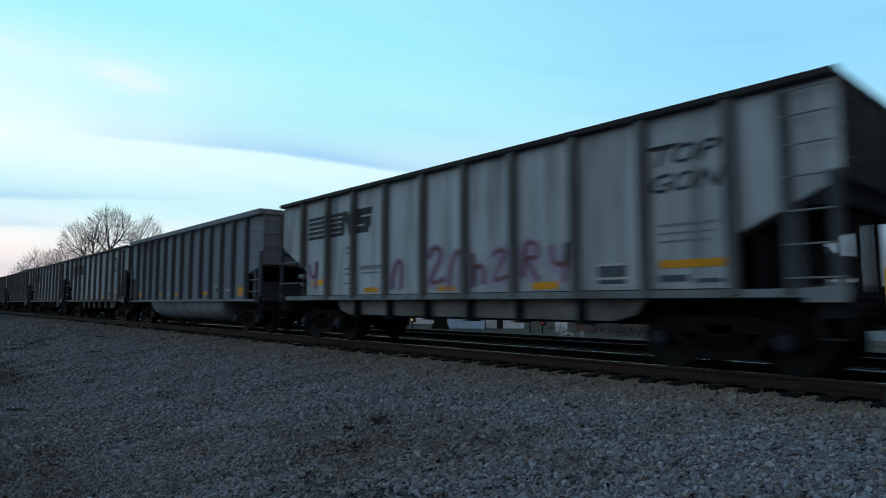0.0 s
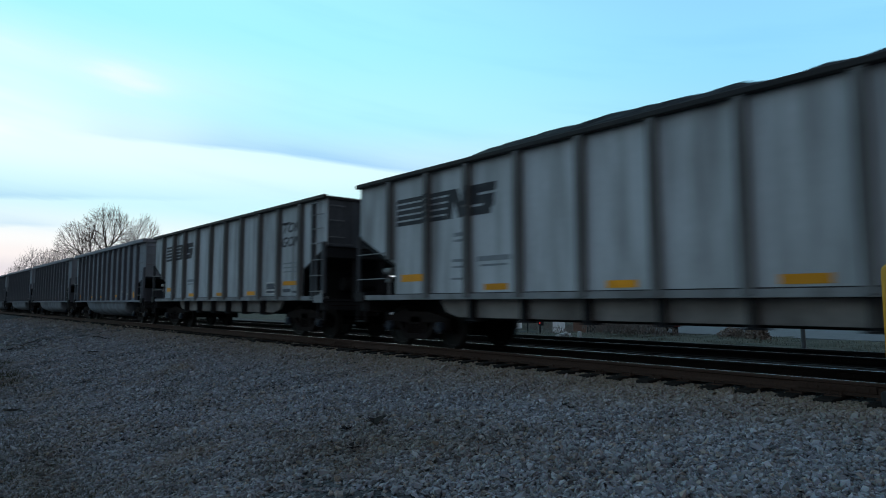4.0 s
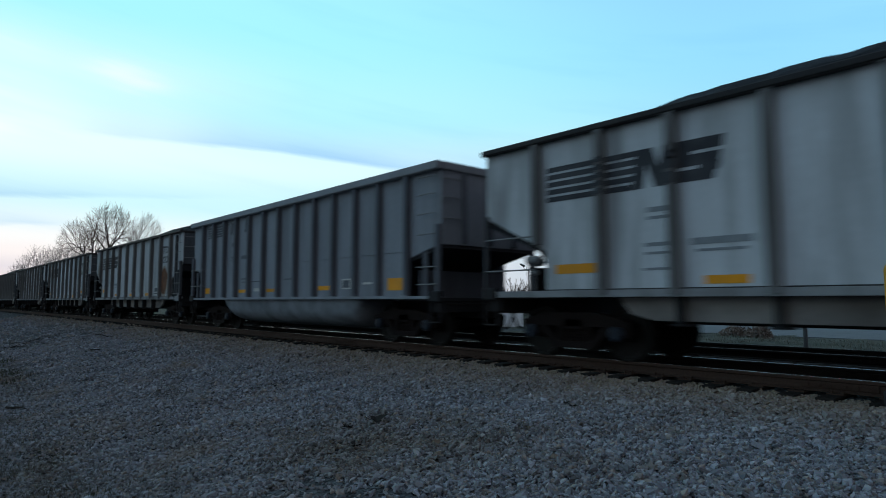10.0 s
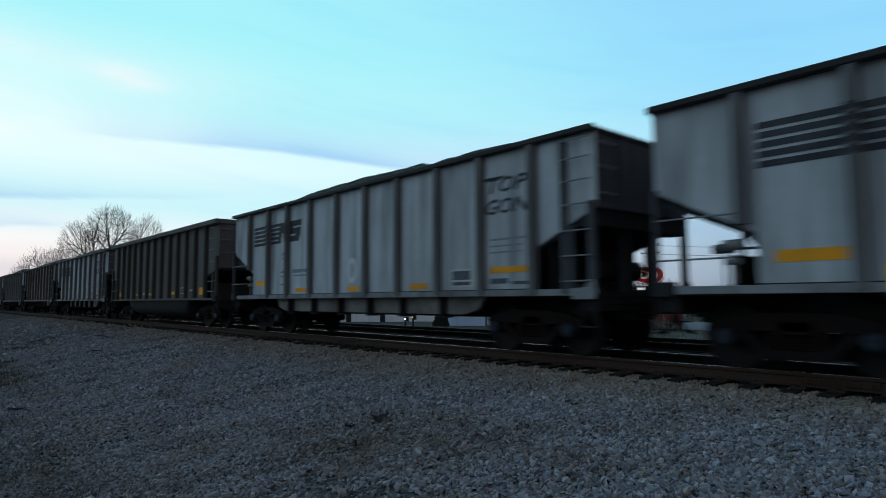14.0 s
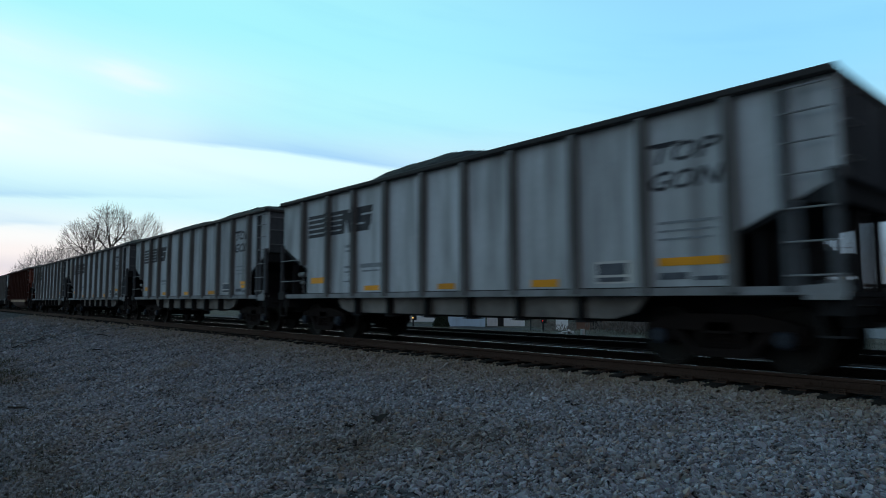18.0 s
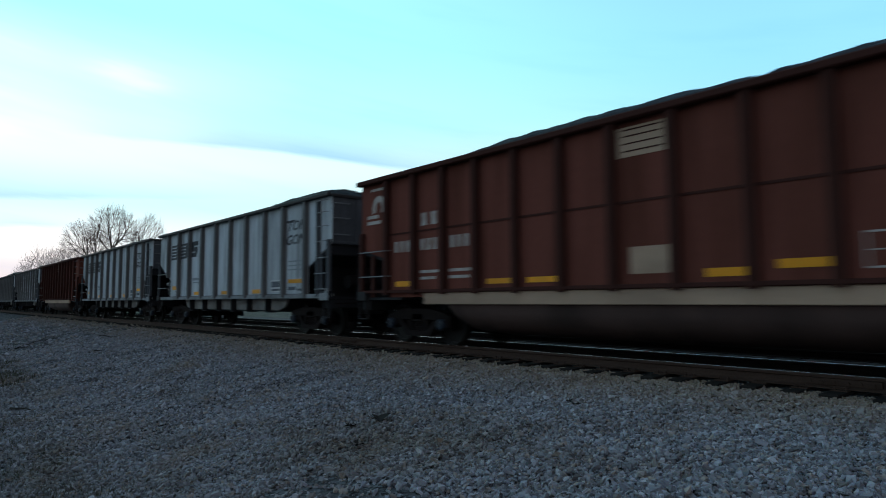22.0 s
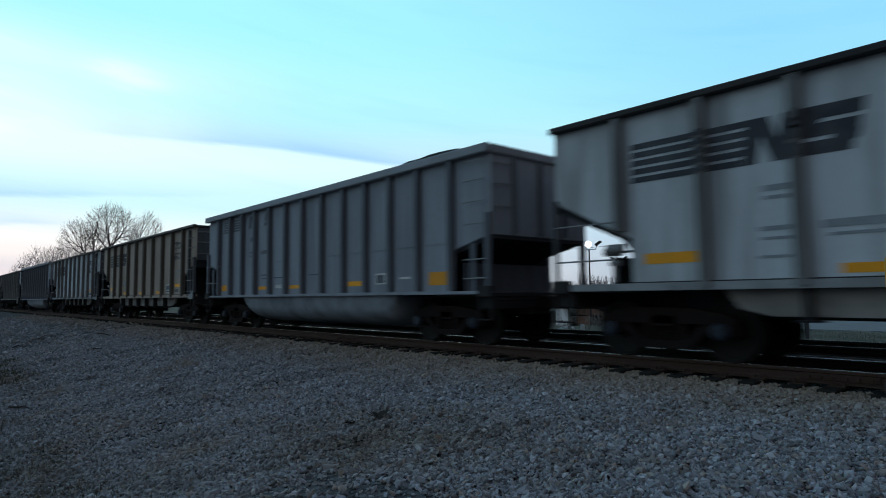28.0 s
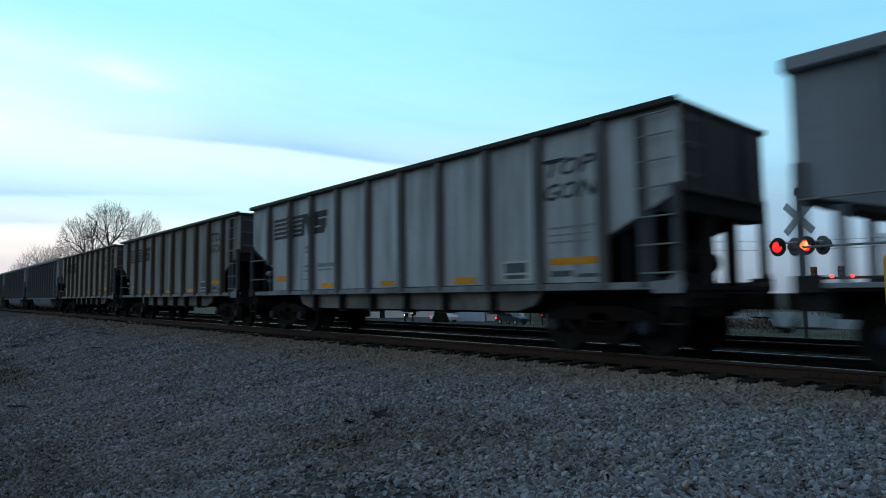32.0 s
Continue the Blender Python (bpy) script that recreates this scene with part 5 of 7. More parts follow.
        spots = ((-5.9, -5.3, 1.30, 1.42), (-2.95, -2.33, 1.30, 1.40), (-1.92, -1.25, 1.30, 1.40), (1.40, 2.0, 1.30, 1.42), (2.35, 2.97, 1.38, 1.50), (5.42, 6.06, 1.25, 1.35))
    else:
        logo(car, -5.90, -4.08, -3.84, -3.24, -2.70, -2.14, 3.27, 0.40, M["faded_black"], B_RIBS, 0.065)
        for x0, x1, z0, z1 in ((-3.68, -3.34, 2.84, 2.98), (-3.76, -3.30, 2.46, 2.50), (-3.78, -3.30, 2.35, 2.38), (-2.88, -2.42, 2.38, 2.50), (-3.52, -3.28, 1.68, 1.72), (-3.54, -3.28, 1.58, 1.61), (-2.86, -2.36, 1.70, 1.74), (-2.80, -2.40, 1.60, 1.63), (0.2, 0.8, 1.62, 1.65), (-1.95, -1.3, 1.60, 1.63)):
            part("stencil_bar", stripe_bm(x0, x1, z0, z1, (), 0), M["faded_black"], car)
        part("placard", stripe_bm(-1.85, -1.48, 1.30, 1.40, (), 0), M["white"], car, "small white data panel")
        part("placard", stripe_bm(3.40, 3.82, 1.30, 1.56, (), 0), M["white"], car, "small framed data panel")
        part("placard_bar", slab(B(), [(3.45, 1.33), (3.77, 1.33), (3.77, 1.52), (3.45, 1.52)], "y", -FACE - 0.012, -FACE - 0.008), M["faded_black"], car)
        part("placard", stripe_bm(4.35, 4.75, 1.40, 1.45, (), 0), M["white"], car)
        spots = ((-6.05, -5.6, 1.26, 1.46), (-3.05, -2.5, 1.27, 1.37), (-0.95, -0.35, 1.27, 1.37), (2.2, 2.85, 1.28, 1.40), (5.4, 6.05, 1.24, 1.52))
    for x0, x1, z0, z1 in spots:
        part("reflector", stripe_bm(x0, x1, z0, z1, (), 0), M["yellow"], car, "yellow reflective sheeting")
    for x in (-5.55, 5.55):
        add_truck(car, x)
    return car


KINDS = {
    "N": lambda: hopper_gondola("light grey ribbed coal gondola with black lettering, loaded", M["light"], M["rib_grey_shaded"]),
    "G": lambda: hopper_gondola("dirty grey ribbed coal gondola with faded lettering, loaded", M["grey_tan"], M["rib_tan_shaded"]),
    "D": lambda: hopper_gondola("dusty tan ribbed coal gondola with dark lettering, loaded", M["tan"], M["rib_tan_shaded"]),
    "B": lambda: tub_gondola("blue-grey tub-bellied coal gondola with faded stripes, loaded", M["steel_blue"], M["steel_rib_shaded"], M["cap"], M["steel_belly"]),
    "T": lambda: tub_gondola("taupe tub-bellied coal gondola with a dark belly, loaded", M["taupe"], M["taupe_rib_shaded"], M["taupe"], M["under"]),
    "R": lambda: tub_gondola("oxide red tub-bellied coal gondola with white markings, loaded", M["red"], M["red_rib_shaded"], M["red_rib_shaded"], M["red_belly"], True),
}
# the cars in the order in which they pass: kind, load, distance of the middle behind the first car
CONSIST = [
    ("N", "low", 15.9), ("N", "low", -0.04), ("B", "low", -16.01), ("N", "low", -31.55), ("N", "low", -47.37), ("N", "mid", -63.19), ("N", "low", -79.37),
    ("B", "low", -95.40), ("B", "low", -111.63), ("B", "low", -127.68), ("B", "low", -143.93), ("N", "mid", -159.90), ("B", "low", -175.83), ("N", "easy", -191.75),
    ("N", "low", -207.89), ("N", "aft", -223.71), ("N", "mid", -239.34), ("T", "low", -255.4), ("N", "mid", -271.40), ("G", "crest", -287.30), ("N", "hump", -303.19),
    ("N", "long", -318.81), ("N", "easy", -334.66), ("N", "low", -350.17), ("R", "rise", -366.40), ("N", "easy", -382.44), ("N", "low", -398.22), ("R", "soft", -414.18),
    ("N", "easy", -429.86), ("N", "mid", -445.6), ("N", "low", -461.35), ("B", "full", -477.50), ("D", "low", -493.44), ("N", "low", -509.06), ("B", "low", -524.89),
    ("N", "low", -540.98), ("G", "soft", -556.63), ("D", "low", -572.5), ("B", "low", -588.4), ("B", "low", -604.4), ("B", "low", -620.3), ("N", "mid", -636.2),
    ("G", "low", -652.0),
]
SPEED, START = 16.8406, -9.6365
CARS = []


def build_train():
    first = {}
    for kind, load, back in CONSIST:
        m = pose(START + back, TRACKS[0], 0)
        if kind not in first:
            car = first[kind] = KINDS[kind]()
            car.matrix_basis = m
        else:
            car = copy_thing(first[kind], m)
        CARS.append((car, back))
    # each car's own load and marks
    for (car, back), (kind, load, _) in zip(CARS, CONSIST):
        top = 3.90 if kind in "BTR" else 3.82
        part("coal_load", shared(("coal", load, top), lambda: coal_mesh(LOADS[load], top)), None, car, "heaped black coal")
    # the front reflectors are not all of one pattern
    for i, ((car, back), (kind, load, _)) in enumerate(zip(CARS, CONSIST)):
        if kind in "NGD":
            for x0, x1, z0, z1 in (((5.28, 5.84, 1.42, 1.515), (5.22, 5.84, 1.535, 1.64)) if i in (3, 21, 30) else ((4.84, 5.84, 1.50, 1.62),)):
                part("reflector", stripe_bm(x0, x1, z0, z1, (), 0), M["yellow"], car, "yellow reflective sheeting")
    rust = CARS[13][0]
    for i, (x, z, rx, rz) in enumerate(((-6.40, 2.66, 0.36, 0.53), (-2.25, 2.05, 0.19, 0.38), (5.02, 1.85, 0.44, 0.54))):
        part("rust_patch", blob_bm(x, z, rx * 1.20, rz * 1.16, FACE + 0.002, i + 40, 40), M["stain_brown"], rust, "faint brown rust stain")
        part("rust_patch", blob_bm(x, z, rx, rz, FACE + 0.008, i, 40), M["rust"], rust, "round brown rust patch")
    tag = CARS[1][0]
    rng = random.Random(9)
    # a row of loose spray-painted letters: pale fill behind, dull red outline in front
    shapes = ([(0.0, 0.0), (0.05, 0.55), (0.22, 0.80), (0.40, 0.62), (0.42, 0.0)], [(0.0, 0.62), (0.12, 0.80), (0.32, 0.76), (0.36, 0.55), (0.05, 0.10), (0.50, 0.12)], [(0.02, 0.85), (0.06, 0.0), (0.10, 0.40), (0.30, 0.50), (0.42, 0.30), (0.40, 0.0)], [(0.0, 0.0), (0.06, 0.78), (0.34, 0.80), (0.38, 0.52), (0.10, 0.42), (0.46, 0.0)], [(0.0, 0.75), (0.08, 0.40), (0.36, 0.38), (0.44, 0.80), (0.38, -0.02)])
    for i, (x, kind, zz) in enumerate(((-5.75, 4, 1.35), (-1.86, 0, 1.28), (-0.52, 1, 1.30), (0.08, 0, 1.25), (0.80, 2, 1.30), (1.36, 1, 1.36), (2.12, 3, 1.40), (2.76, 4, 1.36))):
        grow, skew = rng.uniform(0.75, 1.15), rng.uniform(-0.12, 0.3)
        path = [(x + p * grow + skew * q * 0.5, zz + q * grow + rng.uniform(-0.04, 0.04)) for p, q in shapes[kind]]
        part("graffiti", stroke_bm(path, 0.13, FACE + 0.002), M["graffiti_violet"], tag, "pale lilac spray-painted letter fill")
        part("graffiti", stroke_bm([(p + 0.03, q + 0.03) for p, q in path], 0.045, FACE + 0.008), M["graffiti_red"], tag, "dull red spray-painted letter outline")
    ring = CARS[16][0]
    bm = B()
    lathe(bm, [(0.26, -FACE - 0.010), (0.26, -FACE - 0.004), (0.15, -FACE - 0.004), (0.15, -FACE - 0.010)], sides=24)
    for v in bm.verts:
        v.co.x, v.co.z = v.co.x * 0.85 - 0.02, v.co.z * 1.25 + 1.75
    part("graffiti", bm, M["graffiti_white"], ring, "white spray-painted ring")
    smear = CARS[27][0]
    for x0, x1 in ((-2.02, -1.18), (-0.90, -0.14)):
        for i in range(6):
            z, n = 1.52 + 0.11 * i, 7
            path = [(x0 + (x1 - x0) * j / (n - 1) + rng.uniform(-0.06, 0.06), z + rng.uniform(-0.07, 0.09) + 0.10 * j / n) for j in range(n)]
            part("graffiti", stroke_bm(path, rng.uniform(0.014, 0.030), FACE + 0.002 + 0.001 * i), M["graffiti_blue"], smear, "faint grey spray-painted scribble")
    stained = CARS[22][0]
    part("rust_patch", blob_bm(-6.68, 3.0, 0.5, 0.66, FACE + 0.004, 90, 22, 0.12), M["stain_brown"], stained, "faint brown rust stain")


build_train()
# ---------------------------------------------------------------- beyond the tracks


def on_way(dx, dy, dist):
    """The place on the ground at a distance along a level direction."""
    k = dist / math.hypot(dx, dy)
    return dx * k, dy * k, float(ground_height(dx * k, dy * k))


def crossing_signal():
    x, y = -6.06, 17.90
    z = float(ground_height(x, y))
    s = thing("crossing_signal", "grey railway crossing signal with crossed blades and red lamps", "crossing signal", pose(x, y, 0))
    part("mast", rod(rod(B(), (0, 0, z), (0, 0, 3.58), 0.055, sides=14), (0, 0, z), (0, 0, z + 0.18), 0.16, 0.14, sides=12), M["mast"], s, smooth=False)
    part("foundation", box(B(), -0.3, 0.3, -0.3, 0.3, z - 0.2, z + 0.06, 0.02), M["concrete"], s)
    bell = lathe(B(), [(0.10, 3.56), (0.115, 3.63), (0.09, 3.74), (0.03, 3.77), (0.0, 3.56)], axis="z", sides=16)
    part("bell", bell, M["lamp_black"], s)
    rz = Matrix.Rotation(radians(-24), 4, "Z")
    for a in (42, -42):
        bm = box(B(), -0.57, 0.57, -0.014, 0.014, -0.10, 0.10, 0.004)
        part("blade", bm, M["sign_back"], s, "weathered aluminium crossbuck blade", at=Matrix.Translation((0.0, -0.08 if a > 0 else -0.11, 2.94)) @ rz @ Matrix.Rotation(radians(a), 4, "Y"))
    part("cross_arm", rod(B(), (-0.45, -0.06, 2.30), (0.50, 0.10, 2.30), 0.03, sides=8), M["galv"], s)
    part("top_arm", rod(B(), (0.0, 0, 3.36), (0.62, 0.05, 3.42), 0.02, sides=8), M["galv"], s)
    for i, (lx, ly, back) in enumerate(((-0.52, -0.16, False), (0.17, -0.14, False), (-0.20, 0.14, True), (0.46, 0.16, True))):
        lamp = part("lamp", lathe(B(), [(0.25, -0.02), (0.25, 0.02), (0.13, 0.03), (0.10, 0.16), (0.0, 0.18), (0.0, -0.02)], sides=24), M["lamp_back"] if back else M["lamp_black"], s, "round lamp unit with a dark backing disc", at=Matrix.Translation((lx, ly, 2.20)) @ (rz if not back else Matrix.Rotation(radians(146), 4, "Z")))
        hood = B()
        for j in range(10):
            a0, a1 = math.pi * (j / 10) - 0.0, math.pi * ((j + 1) / 10)
            r = 0.165
            p = [(r * math.cos(a), r * math.sin(a)) for a in (a0, a1)]
            v = [hood.verts.new((p[0][0], -0.02, p[0][1])), hood.verts.new((p[1][0], -0.02, p[1][1])), hood.verts.new((p[1][0] * 1.04, -0.13, p[1][1] * 1.04)), hood.verts.new((p[0][0] * 1.04, -0.13, p[0][1] * 1.04))]
            hood.faces.new(v)
        part("hood", hood, M["lamp_black"], lamp)
        part("lens", lathe(B(), [(0.155, -0.025), (0.135, -0.07), (0.0, -0.10), (0.0, -0.02), (0.155, -0.02)], sides=20), M["red_lamp_bright"] if i == 1 else M["red_lamp"], lamp, "lit red lens")
        if i == 1:
            part("lens_core", lathe(B(), [(0.115, -0.092), (0.08, -0.108), (0.0, -0.114), (0.0, -0.07), (0.115, -0.07)], sides=18), M["lamp_core"], lamp, "bright orange heart of the lit lens")
    # the lowered gate across the road
    gz = float(ground_height(3.0, 18.6))
    g = thing("crossing_gate", "lowered crossing gate arm with small red lamps", "crossing gate", pose(3.0, 18.6, 0))
    part("mechanism", box(B(), -0.22, 0.22, -0.25, 0.25, gz + 0.55, gz + 2.1, 0.03), M["galv"], g)
    part("post", rod(B(), (0, 0, gz - 0.1), (0, 0, gz + 0.6), 0.07, sides=10), M["galv"], g)
    part("arm", box(B(), -9.4, 0.1, -0.02, 0.02, 1.315, 1.385, 0.006), M["pole"], g)
    for i in range(6):
        part("red_band", box(B(), -8.2 + i * 1.4, -7.75 + i * 1.4, -0.023, 0.023, 1.314, 1.386), M["brick"], g, "faded red band of the arm")
    for lx in (-9.02, -8.37):
        unit = part("arm_lamp", box(B(), lx - 0.07, lx + 0.07, -0.05, 0.05, 1.387, 1.66, 0.01), M["pole"], g, "small two-face lamp box on the arm")
        for z in (1.46, 1.59):
            part("amber_face", box(B(), lx - 0.04, lx + 0.04, -0.054, -0.05, z - 0.045, z + 0.045), M["marker"], unit)
    for lx in (-8.58, -8.11):
        part("arm_light", lathe(B(), [(0.046, -0.09), (0.034, -0.11), (0.0, -0.115), (0.0, -0.03), (0.046, -0.03)], origin=(lx, 0, 1.39), sides=14), M["gate_red"], g, "lit red gate lamp")


crossing_signal()


def utility_poles():
    def pole(x, y, h, turn):
        z = float(ground_height(x, y))
        p = thing("utility_pole", "weathered timber utility pole with two crossarms", "utility pole", pose(x, y, z, 0, 0, turn), group="utility poles")
        part("pole", rod(B(), (0, 0, -0.3), (0, 0, h), 0.17, 0.11, sides=10), M["pole"], p)
        for dz in (0.25, 1.35):
            arm = part("crossarm", box(B(), -1.2, 1.2, -0.16, -0.06, h - dz - 0.1, h - dz + 0.02, 0.01), M["pole"], p)
            for ix in (-1.1, -0.5, 0.5, 1.1):
                part("insulator", rod(B(), (ix, -0.11, h - dz + 0.02), (ix, -0.11, h - dz + 0.16), 0.05, 0.03, sides=8), M["galv"], arm)
    d = 84.0
    x, y, z = on_way(-0.5053, 0.863, d)
    pole(x, y, 8.2 - z, 20)
    x2, y2, z2 = on_way(-0.19, 0.98, 96)
    pole(x2, y2, 8.2 - z2, 20)
    # wires between the poles, sagging a little
    wires = [((x, y), (x2, y2), 8.0 - 1.1 * i - 0.2) for i in range(2)] + [((x, y), (-120, 62), 7.7)]
    for a, b, h in wires:
        bm = B()
        pts = [Vector((a[0] + (b[0] - a[0]) * t, a[1] + (b[1] - a[1]) * t, h - 0.5 * 4 * t * (1 - t))) for t in np.linspace(0, 1, 9)]
        for p, q in zip(pts, pts[1:]):
            rod(bm, p, q, 0.022, sides=4, cap=False)
        w = thing("overhead_wire", "thin dark overhead wire", "cable", data=finish(bm, "overhead_wire", M["lamp_black"]), group="overhead wires")


utility_poles()


def lamp_posts():
    def post(dx, dy, dist, h, lit):
        x, y, z = on_way(dx, dy, dist)
        p = thing("parking_lot_lamp", "dark parking lot lamp post with floodlight heads", "lamp post", pose(x, y, z), group="lot lamps")
        top = h - z
        part("post", rod(B(), (0, 0, -0.1), (0, 0, top), 0.07, 0.055, sides=10), M["lamp_black"], p)
        yoke = B()
        rod(yoke, (-0.62, 0, top), (0.62, 0, top), 0.03, sides=6)
        for s in (-1, 1):
            rod(yoke, (s * 0.62, 0, top), (s * 0.72, 0, top + 0.35), 0.03, sides=6)
            rod(yoke, (s * 0.28, 0, top), (s * 0.28, 0, top + 0.22), 0.025, sides=6)
        part("yoke", yoke, M["lamp_black"], p)
        for s in (-1, 1):
            part("floodlight", box(B(), -0.26, 0.26, -0.16, 0.16, -0.06, 0.08, 0.02), M["lamp_black"], p, at=pose(s * 0.86, 0, top + 0.44, 0, -s * 28, 0))
        if lit:
            bm = B()
            bmesh.ops.create_icosphere(bm, subdivisions=2, radius=0.25, matrix=Matrix.Translation((0, -0.1, top + 0.42)))
            part("lit_head", bm, M["white_lamp"], p, "glowing white lamp", smooth=True)
    post(-0.5821, 0.8131, 50.0, 4.55, True)
    post(-0.655, 0.755, 64.0, 4.2, False)
    post(-0.545, 0.838, 75.0, 4.8, False)


lamp_posts()


def roadside_sign():
    d = 57.0
    x, y, z = on_way(-0.5087, 0.861, d)
    zc = 1.01 + 0.0355 * d
    s = thing("roadside_sign", "red oval roadside restaurant sign with white marks", "sign", pose(x, y, zc, 0, 0, 30))
    oval = [(1.22 * math.copysign(abs(math.cos(a)) ** 0.9, math.cos(a)), 0.72 * math.copysign(abs(math.sin(a)) ** 0.8, math.sin(a))) for a in np.linspace(0, 2 * math.pi, 33)[:-1]]
    part("rim", slab(B(), [(a * 1.06, b * 1.08 - 0.05) for a, b in oval], "y", -0.10, 0.12), M["sign_blue"], s)
    part("edge", slab(B(), [(a * 1.04, b * 1.05) for a, b in oval], "y", -0.14, -0.101), M["sign_white"], s)
    part("face", slab(B(), oval, "y", -0.17, -0.141), M["sign_red"], s, "red oval sign face")
    # two white marks, as plain shapes
    def ring_mark(cx, rx, rz, flat):
        o = [(cx + rx * math.cos(a), rz * math.sin(a)) for a in np.linspace(0, 2 * math.pi, 21)[:-1]]
        if flat:
            o = [(max(px, cx - rx * 0.72), pz) for px, pz in o]
        return o
    for cx, flat in ((-0.36, True), (0.38, False)):
        part("white_mark", slab(B(), ring_mark(cx, 0.42, 0.36, flat), "y", -0.19, -0.171), M["sign_white"], s)
        part("red_centre", slab(B(), ring_mark(cx, 0.20, 0.19, flat), "y", -0.21, -0.191), M["sign_red"], s)
    part("lower_panel", box(B(), -1.2, 1.2, -0.10, 0.10, -1.42, -0.98, 0.02), M["lamp_black"], s)
    for a, b in ((-1.0, -0.25), (0.15, 1.0)):
        part("white_bar", box(B(), a, b, -0.13, -0.101, -1.30, -1.10), M["sign_white"], s)
    for px in (-0.5, 0.5):
        part("sign_post", rod(B(), (px, 0, z - zc - 0.2), (px, 0, -0.5), 0.09, sides=10), M["galv"], s)


roadside_sign()


def sheds():
    def shed(name, label, a, b, dist, h, wall, depth, doors):
        (x0, y0, z0), (x1, y1, z1) = on_way(*a, dist), on_way(*b, dist)
        w = math.hypot(x1 - x0, y1 - y0)
        turn = math.degrees(math.atan2(y1 - y0, x1 - x0))
        base = min(z0, z1) - 0.1
        s = thing(name, label, "building", pose(x0, y0, base, 0, 0, turn), group="low metal buildings")
        part("wall", box(B(), 0, w, 0, depth, 0, h), wall, s)
        n = int(w / 0.45)
        rib = shared(("shedrib", h), lambda: finish(box(B(), -0.02, 0.02, -0.03, 0.0, 0.02, h - 0.02), "wall_rib", wall))
        for i in range(n + 1):
            part("wall_rib", rib, None, s, at=pose(0.03 + i * (w - 0.06) / n, -0.001, 0))
        part("roof", slab(B(), [(-0.2, h), (depth + 0.2, h), (depth / 2, h + depth * 0.16)], "x", -0.15, w + 0.15), M["roof"], s)
        for c in doors:
            part("door", box(B(), c, c + 0.9, -0.06, -0.032, 0.05, min(2.05, h - 0.15), 0.01), M["lamp_black"], s)
        return s
    shed("metal_shed", "pale blue corrugated metal shed", (-0.749, 0.663), (-0.708, 0.706), 92.0, 3.4, M["shed_blue"], 9.0, ())
    shed("metal_shed", "white corrugated metal shed with a dark door", (-0.706, 0.708), (-0.662, 0.749), 94.0, 3.5, M["shed_white"], 9.0, (1.6,))
    shed("brick_building", "low brown brick building beyond the lot", (-0.60, 0.80), (-0.545, 0.838), 62.0, 3.0, M["brick"], 9.0, (1.5, 4.0))
    shed("white_house", "low white building with a grey roof", (-0.625, 0.78), (-0.61, 0.792), 52.0, 2.2, M["shed_white"], 5.0, ())
    shed("warehouse", "long low pale warehouse at the far street", (-0.86, 0.51), (-0.762, 0.648), 112.0, 3.6, M["shed_white"], 10.0, (3.0, 9.0))


sheds()


def roads():
    bm = B()
    box(bm, 0.35, 7.2, -40, 8.45, -0.36, -0.10)
    structure("road", bm, M["asphalt"], "worn asphalt road leading to the crossing", "road")
    bm = box(B(), -1.3, 7.2, 15.7, 60, -0.9, -0.16)
    structure("road", bm, M["asphalt"], "worn asphalt road beyond the crossing", "road")
    bm = box(B(), -190, -30, 57.0, 63.5, float(ground_height(-60, 60)) - 0.25, float(ground_height(-60, 60)) + 0.07)
    structure("road", bm, M["asphalt"], "grey asphalt street parallel to the tracks", "road")
    bm = box(B(), -21.9, -1.35, 32.0, 56.0, -1.5, float(ground_height(-10, 33)) + 0.05)
    structure("parking_lot", bm, M["lot"], "pale concrete lot beyond the rough grass", "pavement")
    for yc in TRACKS:
        for y0, y1 in ((yc - 0.66, yc + 0.66), (yc - 1.45, yc - 0.87), (yc + 0.87, yc + 1.45)):
            for i in range(4):
                part_x = -2.1 + i * 2.3
                o = structure("crossing_panel", box(B(), part_x, part_x + 2.27, y0, y1, -0.19, -0.02, 0.015), M["rubber"], "black rubber panel of the level crossing", "crossing panel")


roads()


